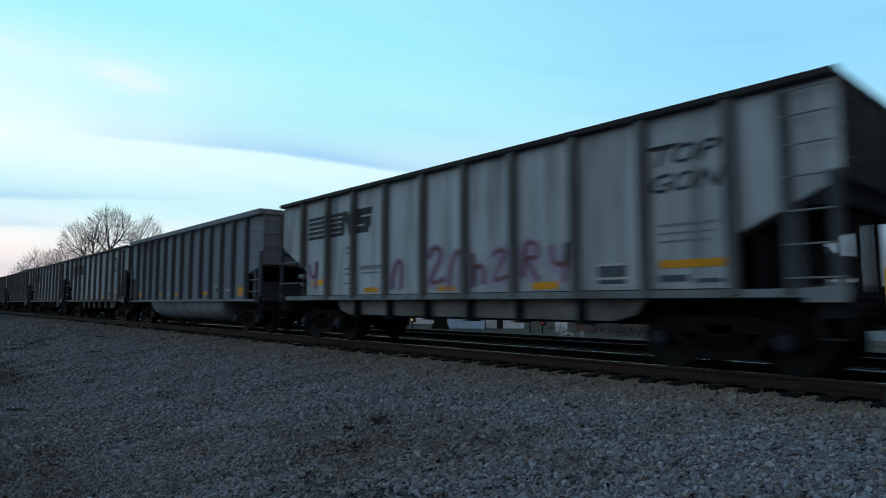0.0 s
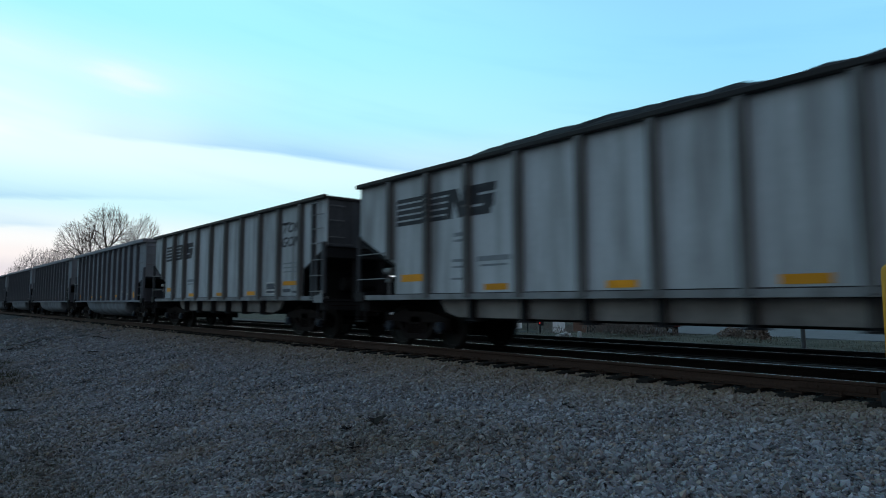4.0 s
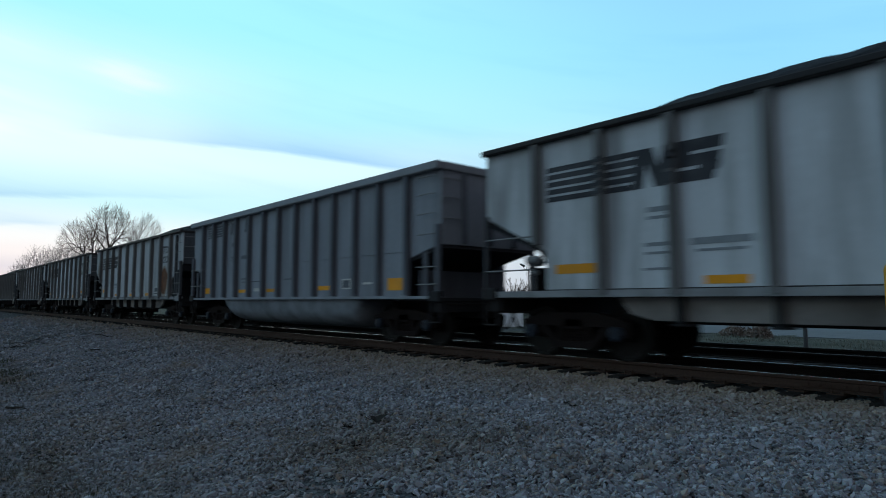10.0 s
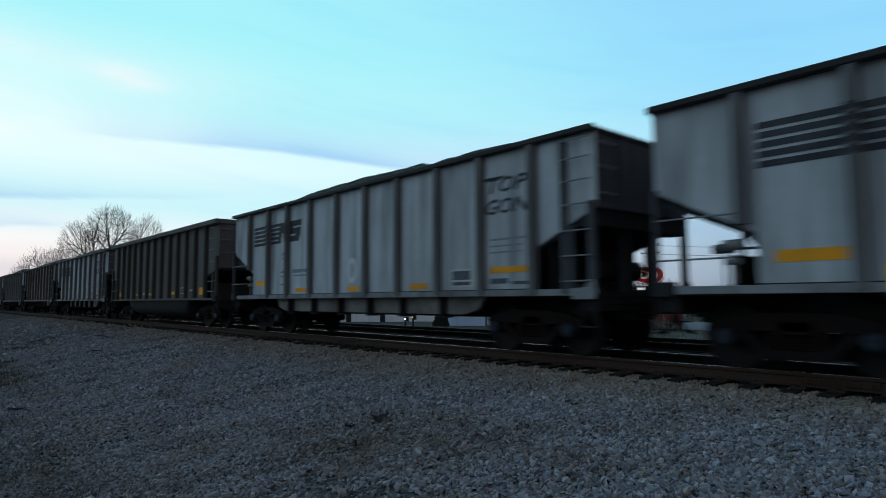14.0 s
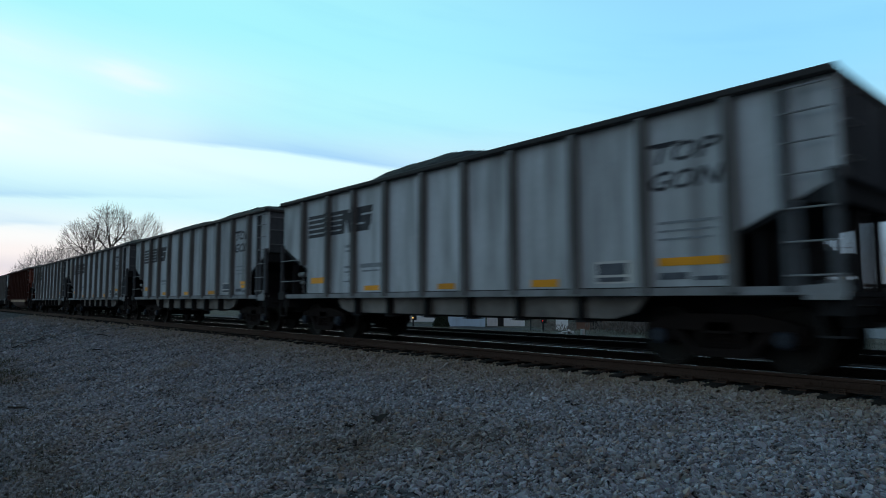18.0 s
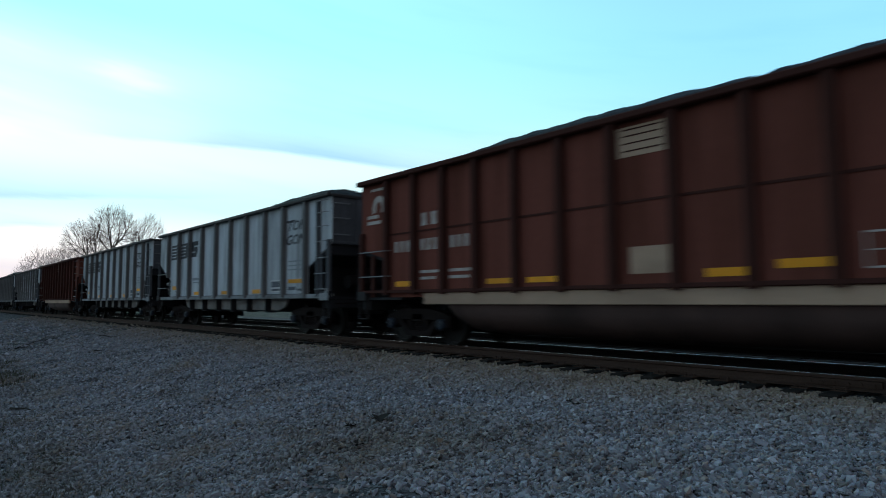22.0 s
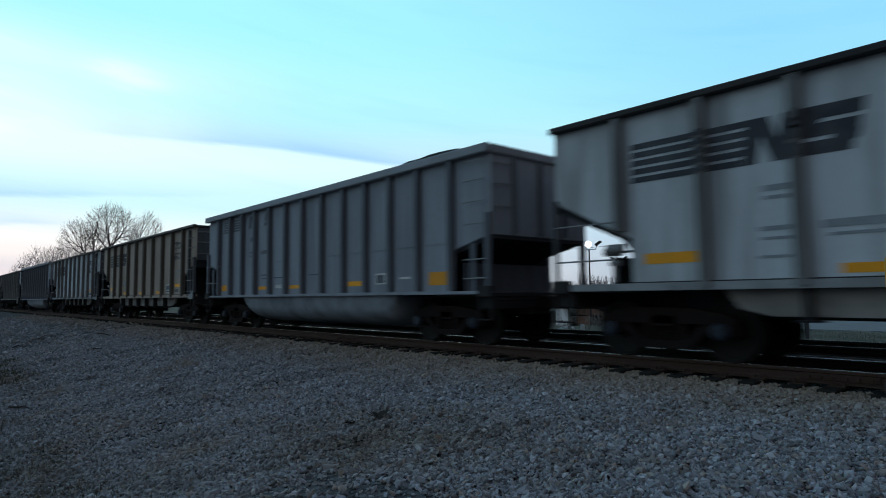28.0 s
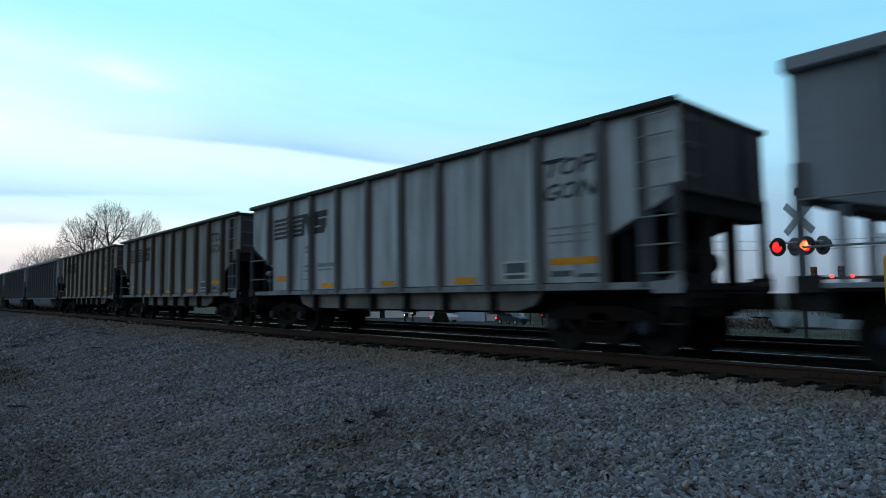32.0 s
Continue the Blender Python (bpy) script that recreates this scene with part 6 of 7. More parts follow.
def small_posts():
    x, y, z = on_way(-0.5927, 0.8054, 25.5)
    p = thing("marker_post", "short pale concrete marker post beyond the tracks", "post", pose(x, y, z))
    part("post", box(B(), -0.065, 0.065, -0.065, 0.065, -0.1, 0.46, 0.015), M["lime"], p)
    for dx, dy, dist, h, mat, lab in ((-0.6406, 0.7679, 33.0, -0.10, "red_lamp", "short post with a lit red lamp"), (-0.785, 0.62, 36.0, -0.02, "amber_lamp", "short post with a lit amber lamp"), (-0.792, 0.61, 36.0, -0.12, "white_lamp", "short post with a lit white lamp")):
        x, y, z = on_way(dx, dy, dist)
        p = thing("signal_lamp", lab, "lamp", pose(x, y, z))
        part("post", rod(B(), (0, 0, -0.1), (0, 0, h - z), 0.05, sides=8), M["lamp_black"], p)
        part("housing", box(B(), -0.13, 0.13, -0.02, 0.16, h - z - 0.13, h - z + 0.13, 0.02), M["lamp_black"], p)
        part("lens", lathe(B(), [(0.038, -0.03), (0.028, -0.05), (0.0, -0.055), (0.0, -0.02), (0.038, -0.02)], origin=(0, 0, h - z), sides=14), M[mat], p)
    # yellow plastic cable marker on the near bank
    k = 6.0
    x, y = -0.2282 * k + 0.047, 0.9736 * k - 0.028
    z = float(ground_height(x, y))
    p = thing("cable_marker", "yellow plastic buried-cable marker post on the gravel", "marker post", pose(x, y, z, 0, 0, 12))
    h = 1.30 - z
    tube = lathe(B(), [(0.062, -0.2), (0.062, h - 0.05), (0.052, h - 0.02), (0.03, h), (0.0, h + 0.004), (0.0, -0.2)], axis="z", sides=18)
    part("tube", tube, M["marker"], p, smooth=True)


small_posts()

# ---------------------------------------------------------------- trees


def tree_lists(seed, height, spread, levels, twig):
    """Trunk and crown of a bare tree as lists of tapered segments: ascending limbs that fork again and again."""
    rng = random.Random(seed)
    limbs, twigs = [], []

    def grow(p, d, length, r, level):
        steps = (5, 6, 5, 4, 3, 3)[min(level, 5)]
        roll = rng.uniform(0, 6.28)
        for i in range(steps):
            wild = 0.05 if level == 0 else 0.13
            d = (d + Vector((rng.gauss(0, wild), rng.gauss(0, wild), rng.gauss(0.06, 0.05)))).normalized()
            q = p + d * (length / steps)
            r2 = max(r * (0.88 if level < 2 else 0.80), twig)
            (limbs if level < 2 else twigs).append((p.copy(), q.copy(), r, r2))
            if level < levels and i >= (2 if level == 0 else 1):
                for _ in range(2 if level == 0 or rng.random() < 0.35 else 1):
                    roll += 2.4 + rng.gauss(0, 0.3)
                    u = d.orthogonal().normalized()
                    side = u * math.cos(roll) + d.cross(u) * math.sin(roll)
                    a = rng.uniform(0.45, 0.85) * spread
                    nd = (d * math.cos(a) + side * math.sin(a) + Vector((0, 0, 0.10))).normalized()
                    k = (0.95 if level == 0 else 0.66) * rng.uniform(0.75, 1.1) * (1 - 0.35 * i / steps)
                    grow(q, nd, length * k, max(r2 * rng.uniform(0.45, 0.62), twig), level + 1)
            p, r = q, r2
    grow(Vector((0, 0, -0.3)), Vector((rng.gauss(0, 0.05), rng.gauss(0, 0.05), 1)), height * 0.42, height * 0.017, 0)
    return limbs, twigs


def segment_mesh(name, segs, sides, mat):
    verts, faces = [], []
    ring = [(math.cos(2 * math.pi * i / sides), math.sin(2 * math.pi * i / sides)) for i in range(sides)]
    for p, q, r0, r1 in segs:
        d = (q - p).normalized()
        u = d.orthogonal().normalized()
        w = d.cross(u)
        n = len(verts)
        for c, r in ((p, r0), (q, r1)):
            for a, b in ring:
                verts.append(c + u * (a * r) + w * (b * r))
        for i in range(sides):
            j = (i + 1) % sides
            faces.append((n + i, n + j, n + sides + j, n + sides + i))
    return raw_mesh(name, [v[:] for v in verts], faces, mat)


def tree(seed, height, spread, levels, twig, label):
    limbs, twigs = tree_lists(seed, height, spread, levels, twig)
    t = thing("bare_tree", label, "tree", group="bare trees beyond the railway")
    part("trunk", segment_mesh("trunk", limbs, 7, M["bark"]), None, t)
    part("crown", segment_mesh("crown", twigs, 3, M["twig"]), None, t, "crown of bare grey-brown twigs")
    return t


def place(t, dx, dy, dist, turn, scale, used=True):
    x, y, z = on_way(dx, dy, dist)
    m = pose(x, y, z, 0, 0, turn) @ Matrix.Diagonal((scale, scale, scale, 1))
    if used:
        return copy_thing(t, m)
    t.matrix_basis = m
    return t


def fan_lists(seed, stems, spread, depth, lean, height, half, twig, trunk):
    """A broad crown of forking limbs on a few stems, fitted to a height and a half width."""
    rng = random.Random(seed)
    limbs, twigs = [], []

    def grow(p, d, length, r, level):
        for i in range(3):
            d = (d + Vector((rng.gauss(0, 0.13), rng.gauss(0, 0.13), rng.gauss(0.03 if level < 3 else -0.03, 0.07)))).normalized()
            q = p + d * (length / 3)
            r2 = max(r * 0.90, twig)
            (limbs if level < 3 else twigs).append([p.copy(), q.copy(), r, r2])
            p, r = q, r2
            if level >= 2 and i < 2 and rng.random() < 0.55 and level < depth:
                u = d.orthogonal().normalized()
                w = rng.uniform(0, 6.28)
                nd = (d + (u * math.cos(w) + d.cross(u) * math.sin(w)) * rng.uniform(0.5, 0.9)).normalized()
                grow(p, nd, length * rng.uniform(0.35, 0.6), max(r * 0.45, twig), max(level + 2, depth - 1))
        if level < depth:
            u = d.orthogonal().normalized()
            w = rng.uniform(0, 6.28)
            n = 3 if rng.random() < 0.28 else 2
            for k in range(n):
                a = rng.uniform(0.22, 0.52) * spread
                side = u * math.cos(w + 6.28 * k / n) + d.cross(u) * math.sin(w + 6.28 * k / n)
                nd = (d * math.cos(a) + side * math.sin(a)).normalized()
                grow(p, nd, length * rng.uniform(0.70, 0.88), max(r * rng.uniform(0.58, 0.70), twig), level + 1)
    # a bare lower stem, then the limbs fan out from its head
    head, d = Vector((0, 0, -0.3)), Vector((0, lean, 1)).normalized()
    for i in range(4):
        nxt = head + d * (trunk / 4) + Vector((rng.gauss(0, 0.1), rng.gauss(0, 0.1), 0))
        limbs.append([head, nxt.copy(), 0.34 - 0.03 * i, 0.31 - 0.03 * i])
        head = nxt
    for k in range(stems):
        a = 6.28 * k / stems + 0.4
        grow(head.copy(), (d + Vector((math.cos(a), math.sin(a), 0)) * (0.42 * spread)).normalized(), 3.3, 0.29, 0)
    pts = [s[1] for s in limbs + twigs]
    top = sorted(p.z for p in pts)[-3]
    wide = sorted(max(abs(p.x), abs(p.y - lean * p.z * 0.6)) for p in pts)[int(len(pts) * 0.985)]
    kz, kw = height / top, half / wide
    for s in limbs + twigs:
        for p in s[:2]:
            p.x, p.y, p.z = p.x * kw, p.y * kw, p.z * kz
    return limbs, twigs


def dome_lists(seed, tips, fork, centre, radii, low, twig, stem):
    """Limbs that part again and again until each twig reaches its own place in a domed crown."""
    rng = np.random.default_rng(seed)
    pts = []
    while len(pts) < tips:
        p = rng.normal(0, 1, 3)
        p = p / np.linalg.norm(p) * (0.50 + 0.50 * rng.random() ** 0.40) * rng.uniform(0.88, 1.07)
        if p[2] > low:
            pts.append(np.array(centre) + p * np.array(radii))
    limbs, twigs = [], []

    def grow(p, pts, before):
        n = len(pts)
        r = max(stem * (n / tips) ** 0.52, twig)
        goal = pts.mean(0)
        if n == 1:
            mid = (p + goal) / 2 + rng.normal(0, 0.05, 3)
            twigs.append((Vector(p), Vector(mid), r, r))
            twigs.append((Vector(mid), Vector(goal), r, r * 0.6))
            return
        reach = np.linalg.norm(goal - p)
        q = p + (goal - p) * (rng.uniform(0.10, 0.20) if n > tips * 0.2 else rng.uniform(0.22, 0.36)) + before * reach * 0.07 + rng.normal(0, 0.02, 3) * reach
        into = limbs if n > tips * 0.03 else twigs
        mid = (p + q) / 2 + rng.normal(0, 0.05, 3) * np.linalg.norm(q - p)
        into.append((Vector(p), Vector(mid), r, r * 0.95))
        into.append((Vector(mid), Vector(q), r * 0.95, r * 0.9))
        way = pts - q
        way = way / np.linalg.norm(way, axis=1)[:, None]
        _, _, axes = np.linalg.svd(way - way.mean(0), full_matrices=False)
        side = (way - way.mean(0)) @ axes[0]
        one = side > np.quantile(side, rng.uniform(0.34, 0.66))
        if one.all() or not one.any():
            one = np.arange(n) % 2 == 0
        d = (q - p) / max(np.linalg.norm(q - p), 1e-6)
        grow(q, pts[one], d)
        grow(q, pts[~one], d)
    base, head = np.array((fork[0] * 0.7, fork[1] * 0.7, -0.3)), np.array(fork, float)
    for i in range(4):
        limbs.append((Vector(base + (head - base) * i / 4), Vector(base + (head - base) * (i + 1) / 4), stem * (1.5 - 0.12 * i), stem * (1.38 - 0.12 * i)))
    grow(head, np.array(pts), np.array((0.0, 0.0, 1.0)))
    return limbs, twigs


def dome_tree(seed, tips, fork, centre, radii, low, twig, stem, label, mat="twig"):
    limbs, twigs = dome_lists(seed, tips, fork, centre, radii, low, twig, stem)
    t = thing("bare_tree", label, "tree", group="bare trees beyond the railway")
    part("trunk", segment_mesh("trunk", limbs, 6, M["bark"] if mat == "twig" else M[mat]), None, t)
    part("crown", segment_mesh("crown", twigs, 3, M[mat]), None, t, "crown of bare grey-brown twigs")
    return t


def fan_tree(seed, stems, spread, depth, lean, height, half, twig, trunk, label, mat="twig"):
    limbs, twigs = fan_lists(seed, stems, spread, depth, lean, height, half, twig, trunk)
    t = thing("bare_tree", label, "tree", group="bare trees beyond the railway")
    part("trunk", segment_mesh("trunk", limbs, 6, M["bark"] if mat == "twig" else M[mat]), None, t)
    part("crown", segment_mesh("crown", twigs, 3, M[mat]), None, t, "crown of bare grey-brown twigs")
    return t


def woods():
    # three crowns standing over the train, and a row farther off, its haze painted pale
    # heights here count from the rails' top, the trees stand on lower ground
    def stand(t, x, y):
        t.matrix_basis = pose(x, y, float(ground_height(x, y)))
    stand(dome_tree(11, 2600, (0.0, 0.2, 7.0), (0.0, 0.0, 9.6), (5.0, 4.7, 7.6), 0.12, 0.013, 0.30, "large bare winter tree with a broad domed crown"), -107.2, 24.2)
    stand(dome_tree(17, 500, (0.3, -0.3, 6.0), (0.0, 0.4, 8.4), (2.3, 2.0, 5.6), 0.15, 0.013, 0.19, "bare winter tree with a narrow crown among larger ones"), -107.0, 22.0)
    stand(dome_tree(29, 800, (0.0, 1.3, 6.4), (0.0, -0.7, 8.2), (3.0, 2.9, 6.2), 0.10, 0.013, 0.19, "bare winter tree leaning away from the tracks"), -108.0, 20.2)
    stand(dome_tree(41, 900, (0.0, -1.9, 7.6), (0.0, 0.6, 9.6), (2.8, 3.2, 6.9), 0.15, 0.013, 0.20, "slender bare winter tree with upswept limbs"), -106.4, 28.9)
    pale = dome_tree(57, 460, (0.0, 0.0, 3.6), (0.0, 0.0, 6.4), (4.6, 4.6, 8.4), 0.0, 0.018, 0.24, "bare winter tree far along the line, paled by painted haze", "hazed_twig")
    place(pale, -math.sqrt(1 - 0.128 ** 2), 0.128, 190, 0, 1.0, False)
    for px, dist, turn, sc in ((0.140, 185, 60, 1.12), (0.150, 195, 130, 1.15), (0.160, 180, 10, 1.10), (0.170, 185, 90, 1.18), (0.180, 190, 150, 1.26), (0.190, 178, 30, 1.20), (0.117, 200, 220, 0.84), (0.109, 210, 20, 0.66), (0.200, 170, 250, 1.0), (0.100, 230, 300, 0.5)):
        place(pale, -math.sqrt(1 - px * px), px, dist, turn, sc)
    # the far line of trees behind the crossing
    rng = random.Random(3)
    row = fan_tree(63, 4, 1.2, 4, 0.0, 6.4, 2.8, 0.022, 1.4, "small bare winter tree beyond the crossing")
    x, y, z = on_way(-0.42, 0.907, 118)
    row.matrix_basis = pose(x, y, z)
    for i in range(44):
        a = radians(13 + 36 * i / 44 + rng.uniform(-0.6, 0.6))
        place(row, -math.sin(a), math.cos(a), rng.uniform(105, 150), rng.uniform(0, 360), rng.uniform(0.85, 1.1) * (0.38 + 0.80 * min(max((math.degrees(a) - 23) / 5, 0), 1)))
    # a near tree whose outer twigs reach into view
    edge = tree(52, 12.0, 1.15, 4, 0.010, "bare tree beside the railway with drooping outer twigs")
    x, y, z = on_way(-0.9965, 0.052, 38)
    edge.matrix_basis = pose(x - 0.2, y - 6.1, z, 0, 0, 160)


woods()


def leaf_mass(name, rng, n, rx, ry, rz, size, mat):
    verts, faces = [], []
    for _ in range(n):
        while True:
            p = Vector((rng.uniform(-1, 1), rng.uniform(-1, 1), rng.uniform(0, 1)))
            if 0.35 < p.length < 1.0 + rng.uniform(-0.1, 0.12):
                break
        c = Vector((p.x * rx, p.y * ry, p.z * rz))
        q = Euler((rng.uniform(0, 6), rng.uniform(0, 6), rng.uniform(0, 6))).to_matrix()
        s = size * rng.uniform(0.6, 1.4)
        k = len(verts)
        for a in ((-s, -s * 0.5, 0), (s, -s * 0.5, 0), (s * 0.2, s, s * 0.2)):
            verts.append((c + q @ Vector(a))[:])
        faces.append((k, k + 1, k + 2))
    return raw_mesh(name, verts, faces, mat)


def undergrowth():
    rng = random.Random(8)
    x, y, z = on_way(-0.7565, 0.654, 86.0)
    b = thing("bush", "dark evergreen bush beside the shed", "bush", pose(x, y, z))
    part("leaves", leaf_mass("leaves", rng, 1700, 1.15, 1.1, 2.0, 0.13, M["bush"]), None, b)
    part("stem", rod(B(), (0, 0, -0.1), (0, 0, 0.9), 0.05, 0.02, sides=6), M["bark"], b)
    # brushwood along the far side of the second track
    verts, faces = [], []
    for i in range(70):
        a = radians(8 + 31.5 * i / 70 + rng.uniform(-1, 1))
        x, y, z = on_way(-math.sin(a), math.cos(a), rng.uniform(45, 95))
        k = rng.uniform(0.6, 1.5)
        if i < 5:
            x, y, k = -18.2 + 0.5 * i, 27.0 + 0.2 * i, 0.62
            z = float(ground_height(x, y))
        for _ in range(420):
            u, w, r = rng.uniform(0, 6.28), rng.random() ** 0.7, math.sqrt(rng.random())
            c = Vector((x + 2.2 * k * r * math.cos(u), y + 1.4 * k * r * math.sin(u), z + 1.5 * k * w * (1.1 - r * 0.7)))
            t = Vector((rng.gauss(0, 0.3), rng.gauss(0, 0.3), 1)).normalized() * rng.uniform(0.15, 0.4) * k
            q = Vector((rng.gauss(0, 1), rng.gauss(0, 1), 0)).normalized() * 0.03
            n = len(verts)
            verts += [(c - q)[:], (c + q)[:], (c + t)[:]]
            faces.append((n, n + 1, n + 2))
    tagged(new("brushwood", raw_mesh("brushwood", verts, faces, M["brush"])), "tangle of dry winter brush beyond the tracks", "brush", kind="stuff")


undergrowth()


def weeds():
    rng = random.Random(12)

    def blades(name, spots, mat, n, height):
        verts, faces = [], []
        for cx, cy, r in spots:
            for _ in range(n):
                a, d = rng.uniform(0, 6.28), r * math.sqrt(rng.random())
                x, y = cx + d * math.cos(a), cy + d * math.sin(a)
                z = float(ground_height(x, y))
                b, h, w = rng.uniform(0, 6.28), height * rng.uniform(0.5, 1.3), 0.004 if height < 0.11 else 0.012
                tip = Vector((x + 0.6 * h * math.cos(b), y + 0.6 * h * math.sin(b), z + h))
                k = len(verts)
                verts += [(x - w * math.sin(b), y + w * math.cos(b), z), (x + w * math.sin(b), y - w * math.cos(b), z), tip[:]]
                faces.append((k, k + 1, k + 2))
        return raw_mesh(name, verts, faces, mat)
    spots = [(rng.uniform(-16, -6.4), 1.5 + rng.gauss(0, 0.45), 0.5) for _ in range(60)]
    tagged(new("grass", blades("grass", spots, M["grass"], 55, 0.10)), "thin dull grass at the foot of the ballast", "grass", kind="stuff")
    spots = [(rng.uniform(-31, -21), 2.5 + rng.gauss(0, 0.35), 0.3) for _ in range(26)]
    tagged(new("tall_weeds", blades("tall_weeds", spots, M["grass"], 26, 0.20)), "dark dead weeds at the foot of the bank", "weeds", kind="stuff")
    spots = [(-7.6, 3.0, 0.18), (-7.2, 3.35, 0.22), (-6.6, 3.3, 0.15), (-8.0, 2.7, 0.18), (-4.6, 5.2, 0.12), (-5.2, 4.9, 0.12), (-14.3, 4.5, 0.25), (-14.8, 4.9, 0.22), (-15.4, 5.2, 0.2)]
    tagged(new("weeds", blades("weeds", spots, M["grass"], 60, 0.06)), "small green weeds between the stones", "grass", kind="stuff")
    # rough grass and dry stalks beyond the second track
    spots = [(rng.uniform(-46, -2.5), rng.uniform(16.6, 31.5), 0.7) for _ in range(520)]
    tagged(new("rough_grass", blades("rough_grass", spots, M["rough"], 26, 0.12)), "rough dry winter grass beyond the tracks", "grass", kind="stuff")
    # dead leaves and sticks on the stones
    def leaf(px, py, size, label, mat):
        bm = B()
        for i in range(7):
            a = rng.uniform(0, 6.28)
            v = [Vector((0, 0, 0.01)), Vector((size * math.cos(a), size * math.sin(a), size * rng.uniform(0.3, 0.9))), Vector((size * 0.9 * math.cos(a + 0.7), size * 0.9 * math.sin(a + 0.7), size * rng.uniform(0.2, 0.7)))]
            bm.faces.new([bm.verts.new(q) for q in v])
        me = finish(bm, "dead_leaf", mat)
        thing("dead_leaf", label, "leaf", pose(px, py, float(ground_height(px, py)) + 0.03), group="dead leaves", data=me)
    leaf(-7.26, 4.64, 0.08, "small dark dead leaf on the ballast", M["leafdark"])
    leaf(-6.98, 4.92, 0.17, "curled dark dead leaf on the ballast", M["leafdark"])
    leaf(-6.27, 4.11, 0.09, "small dark dead leaf on the ballast", M["leafdark"])
    leaf(-4.95, 6.53, 0.055, "curled brown dead leaf on the ballast", M["leafdark"])
    leaf(-5.12, 6.62, 0.05, "small dark dead leaf on the ballast", M["leafdark"])

    def stick(a, b):
        bm = B()
        pts = [Vector((a[0] + (b[0] - a[0]) * t + rng.gauss(0, 0.02), a[1] + (b[1] - a[1]) * t + rng.gauss(0, 0.02), 0)) for t in (0, 0.35, 0.7, 1)]
        for p in pts:
            p.z = float(ground_height(p.x, p.y)) + 0.07
        for p, q, r in zip(pts, pts[1:], (0.030, 0.025, 0.018)):
            rod(bm, p, q, r, r * 0.8, sides=6)
        thing("stick", "dark dead stick lying on the ballast", "stick", data=finish(bm, "stick", M["stick"]), group="sticks")
    stick((-32.8, 3.7), (-34.0, 4.6))
    stick((-34.2, 4.6), (-35.6, 5.4))
    stick((-33.6, 4.9), (-35.0, 5.6))
    stick((-30.6, 6.55), (-28.9, 6.8))
    stick((-17.3, 1.95), (-16.6, 2.25))
    stick((-25.0, 5.2), (-24.4, 5.4))


weeds()


STREET_Z = float(ground_height(-60, 60)) + 0.075


def distant_car(label, paint):
    c = thing("street_car", label, "car", pose(-160, 60, STREET_Z, 0, 0, 180))
    body = [(-2.2, 0.35), (-2.25, 0.75), (-2.0, 0.95), (-1.1, 1.02), (-0.5, 1.45), (0.9, 1.47), (1.65, 1.02), (2.15, 0.92), (2.2, 0.40)]
    part("body", slab(B(), body, "y", -0.85, 0.85), paint, c)
    for s in (-1, 1):
        part("side_window", slab(B(), [(-0.95, 1.06), (-0.45, 1.38), (0.82, 1.40), (1.40, 1.06)], "y", s * 0.852, s * 0.86), M["glass"], c)
        part("tail_lamp", box(B(), 2.16, 2.23, s * 0.62 - 0.15, s * 0.62 + 0.15, 0.70, 0.88, 0.01), M["gate_red"], c, "lit red tail lamp")
        part("side_lamp", box(B(), 1.94, 2.14, s * 0.86 - 0.02, s * 0.86 + 0.02, 0.70, 0.88, 0.01), M["gate_red"], c, "lit red side of the tail lamp")
        for wx in (-1.35, 1.35):
            w = part("wheel", lathe(B(), [(0.32, -0.1), (0.32, 0.1), (0.2, 0.11), (0.2, -0.11)], sides=18), M["tyre"], c, at=pose(wx, s * 0.78, 0.32))
            part("rim", lathe(B(), [(0.2, -0.09), (0.2, 0.09), (0.03, 0.11), (0.0, 0.0), (0.03, -0.11)], sides=14), M["galv"], w)
    return c


STREET_CARS = ((distant_car("dark grey car with red tail lamps waiting in the street", M["car_paint"]), 0.0), (distant_car("white car with red tail lamps waiting behind another", M["car_white"]), -13.4))


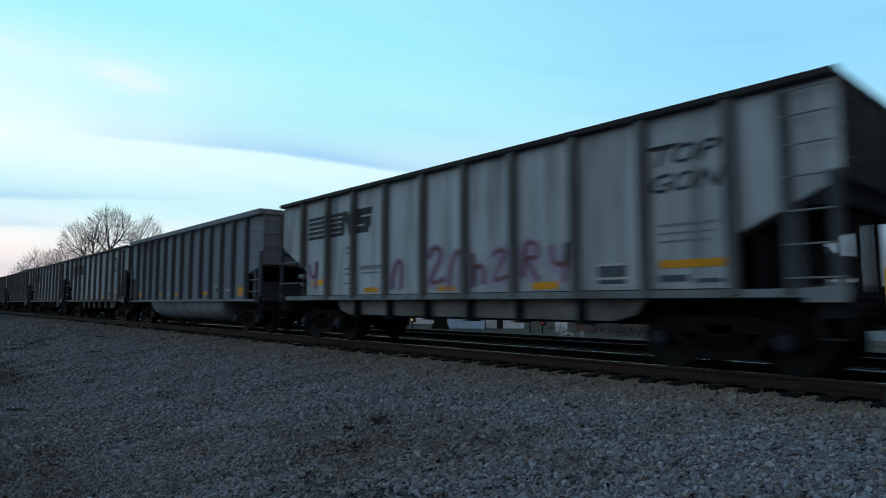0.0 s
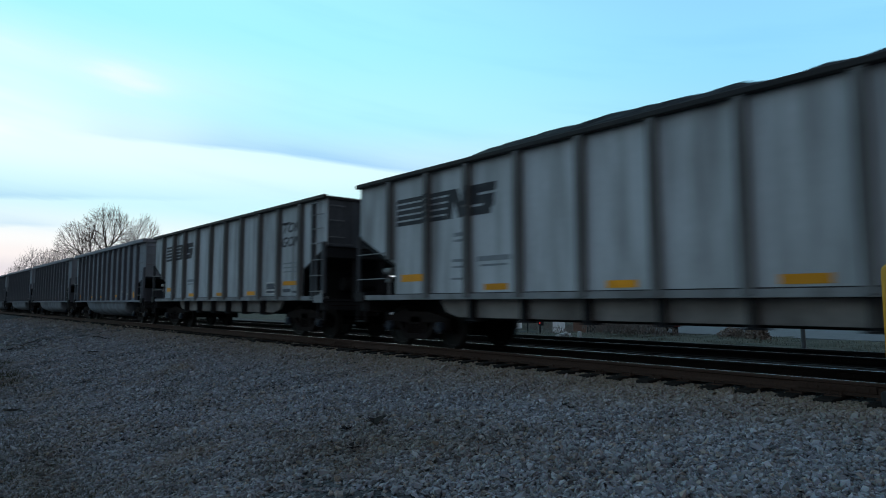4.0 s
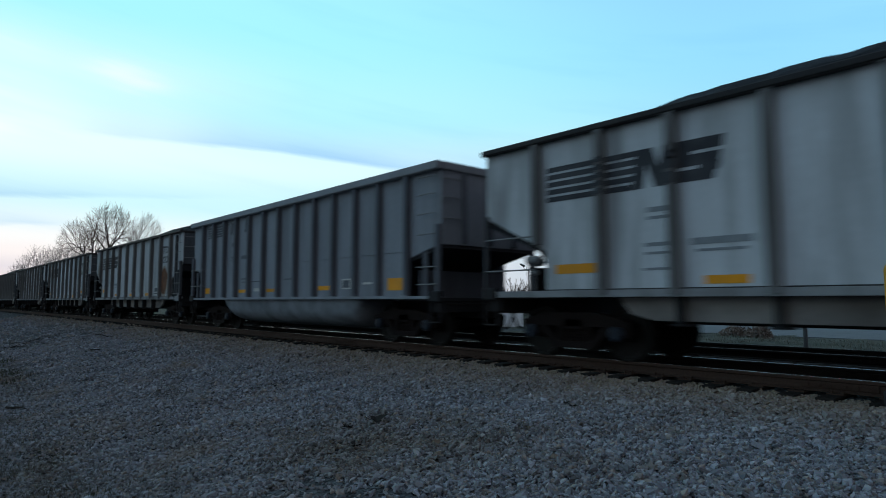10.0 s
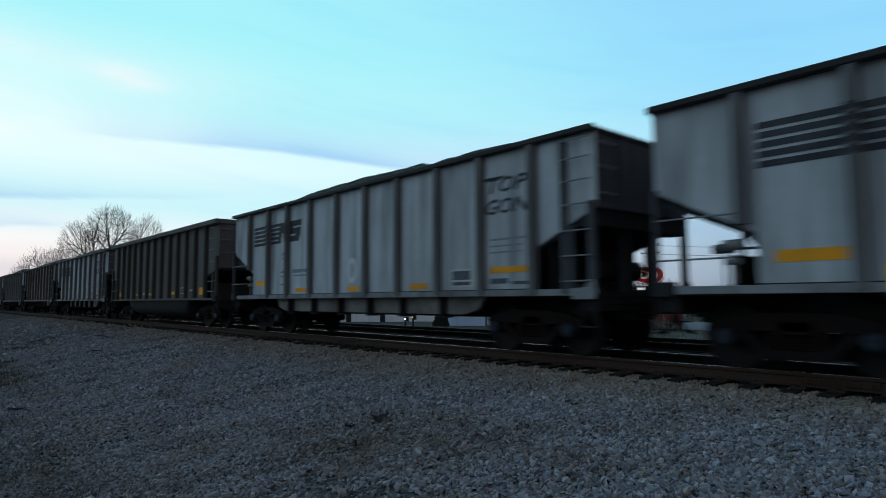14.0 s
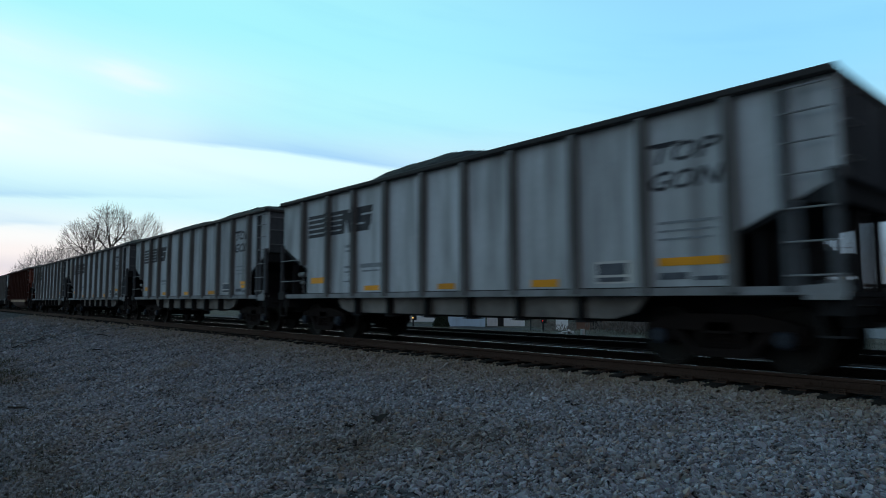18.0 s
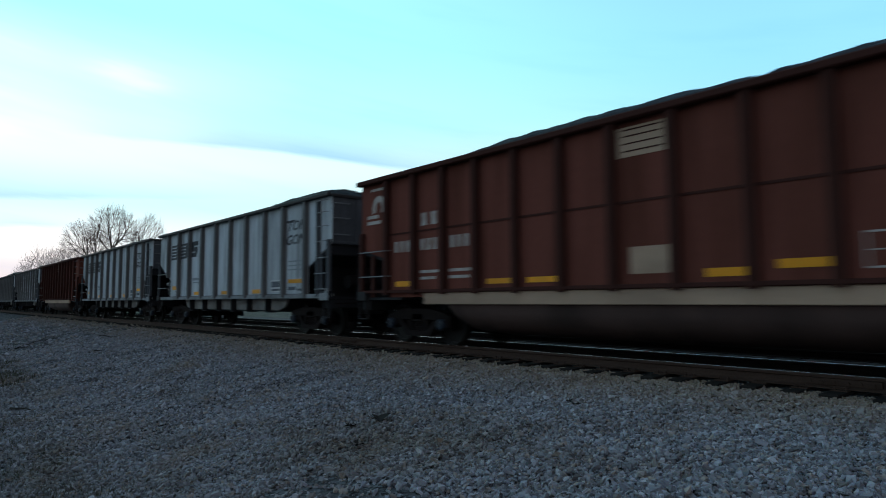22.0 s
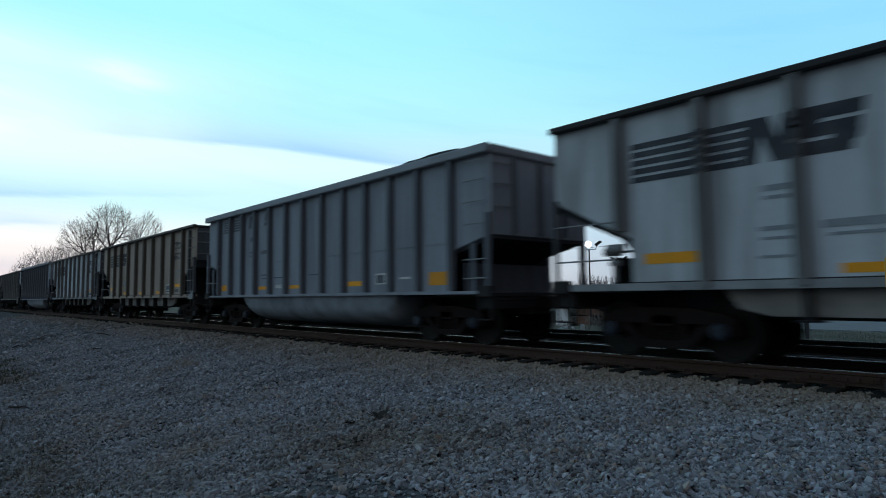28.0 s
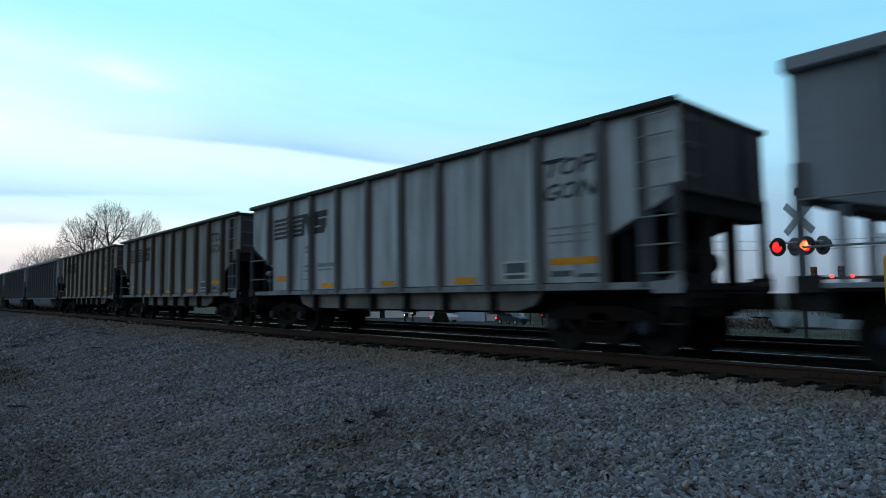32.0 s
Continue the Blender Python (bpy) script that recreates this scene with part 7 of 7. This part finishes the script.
def parked_pickup():
    x, y, z = on_way(-0.4985, 0.8669, 37.2)
    c = thing("pickup_truck", "old faded red pickup parked at the edge of the lot", "pickup truck", pose(x, y, z, 0, 0, 128))
    body = [(-2.5, 0.45), (-2.5, 0.98), (-0.75, 1.0), (-0.72, 1.04), (0.75, 1.04), (1.0, 1.02), (2.15, 0.95), (2.35, 0.85), (2.38, 0.42), (1.95, 0.40), (1.82, 0.66), (1.55, 0.78), (1.25, 0.66), (1.12, 0.40), (-1.12, 0.40), (-1.25, 0.66), (-1.55, 0.78), (-1.82, 0.66), (-1.95, 0.40)]
    part("body", slab(B(), body, "y", -0.88, 0.88), M["truck_red"], c)
    cab = part("cab", slab(B(), [(-0.72, 1.045), (-0.62, 1.62), (0.45, 1.64), (0.95, 1.045)], "y", -0.78, 0.78), M["truck_red"], c)
    part("windscreen", slab(B(), [(0.52, 1.60), (0.98, 1.06), (1.0, 1.07), (0.54, 1.61)], "y", -0.70, 0.70), M["glass"], cab)
    part("grille", box(B(), 2.37, 2.42, -0.55, 0.55, 0.58, 0.78, 0.01), M["lamp_black"], c)
    part("bumper", box(B(), 2.36, 2.50, -0.86, 0.86, 0.40, 0.55, 0.03), M["galv"], c, "dull chrome bumper")
    for s in (-1, 1):
        part("side_window", slab(B(), [(-0.56, 1.10), (-0.50, 1.54), (0.40, 1.56), (0.76, 1.10)], "y", s * 0.782, s * 0.79), M["glass"], cab)
        part("headlight", box(B(), 2.36, 2.41, s * 0.70 - 0.11, s * 0.70 + 0.11, 0.62, 0.78, 0.02), M["galv"], c)
        for wx in (-1.55, 1.53):
            w = part("wheel", lathe(B(), [(0.35, -0.11), (0.35, 0.11), (0.21, 0.12), (0.21, -0.12)], sides=18), M["tyre"], c, at=pose(wx, s * 0.80, 0.35))
            part("rim", lathe(B(), [(0.21, -0.10), (0.21, 0.10), (0.03, 0.12), (0.0, 0.0), (0.03, -0.12)], sides=14), M["galv"], w)


parked_pickup()


def heaps():
    rng = random.Random(31)
    # broken pale concrete dumped in the grass
    cx, cy, cz = on_way(-0.611, 0.7916, 30.0)
    heap = thing("rubble_heap", "small heap of broken pale concrete in the grass", "rubble", pose(cx, cy, cz))
    for i in range(16):
        a, r = rng.uniform(0, 6.28), 0.36 * math.sqrt(rng.random())
        s = rng.uniform(0.05, 0.10)
        bm = slab(B(), [(s * rng.uniform(0.7, 1.2) * math.cos(q), s * rng.uniform(0.7, 1.2) * math.sin(q)) for q in np.linspace(0, 6.28, 6)[:-1]], "z", -s * 0.4, s * 0.4)
        part("chunk", bm, M["lime"], heap, at=pose(r * math.cos(a), r * math.sin(a), 0.03 + 0.16 * (1 - r / 0.36), rng.uniform(-40, 40), rng.uniform(-40, 40), rng.uniform(0, 360)))
    # a low rust-brown thicket at the edge of the grass
    for dx, dy, dist, wide in ((-0.399, 0.917, 33.0, 0.9), (-0.372, 0.928, 31.5, 0.5)):
        x, y, z = on_way(dx, dy, dist)
        b = thing("dead_bush", "low rust-brown dead bush beside the lot", "bush", pose(x, y, z), group="dead bushes")
        part("stalks", leaf_mass("stalks", rng, 600, wide, 0.5, 0.55, 0.06, M["rust_brush"]), None, b)
        part("stem", rod(B(), (0, 0, -0.1), (0, 0, 0.5), 0.04, 0.02, sides=6), M["bark"], b)


heaps()

# ---------------------------------------------------------------- what moves


def motions():
    # the train rolls past at an even speed
    for car, back in CARS:
        walk(car, [(t, pose(START + back + SPEED * t, TRACKS[0], 0)) for t in (0.0, 8.0, 16.0, 24.0, 32.0)])
    # all wheels roll without slip on the rails; they turn alike
    wheels = [w for car, _ in CARS for t in car.children if t.name.startswith("truck") for w in t.children if w.name.startswith("wheelset")]
    step = 1.0 / FPS
    turn = math.degrees(SPEED * step / 0.457)
    first = wheels[0]
    walk(first, [(i * step, pose(0, 0, 0, 0, (i * turn) % 360.0, 0)) for i in range(32 * FPS + 1)])
    data = first.animation_data
    for w in wheels[1:]:
        w.rotation_mode = "QUATERNION"
        own = w.animation_data_create()
        own.action = data.action
        own.action_slot = data.action_slot
    # two cars come along the far street and stop for the crossing
    for c, lag in STREET_CARS:
        walk(c, [(t, pose(x + lag, 60.0, STREET_Z, 0, 0, 180)) for t, x in ((0.0, -175.0), (20.5, -172.0), (22.0, -152.0), (26.5, -76.0), (27.6, -60.0), (28.4, -55.6), (29.0, -55.3), (32.0, -55.2))])


motions()
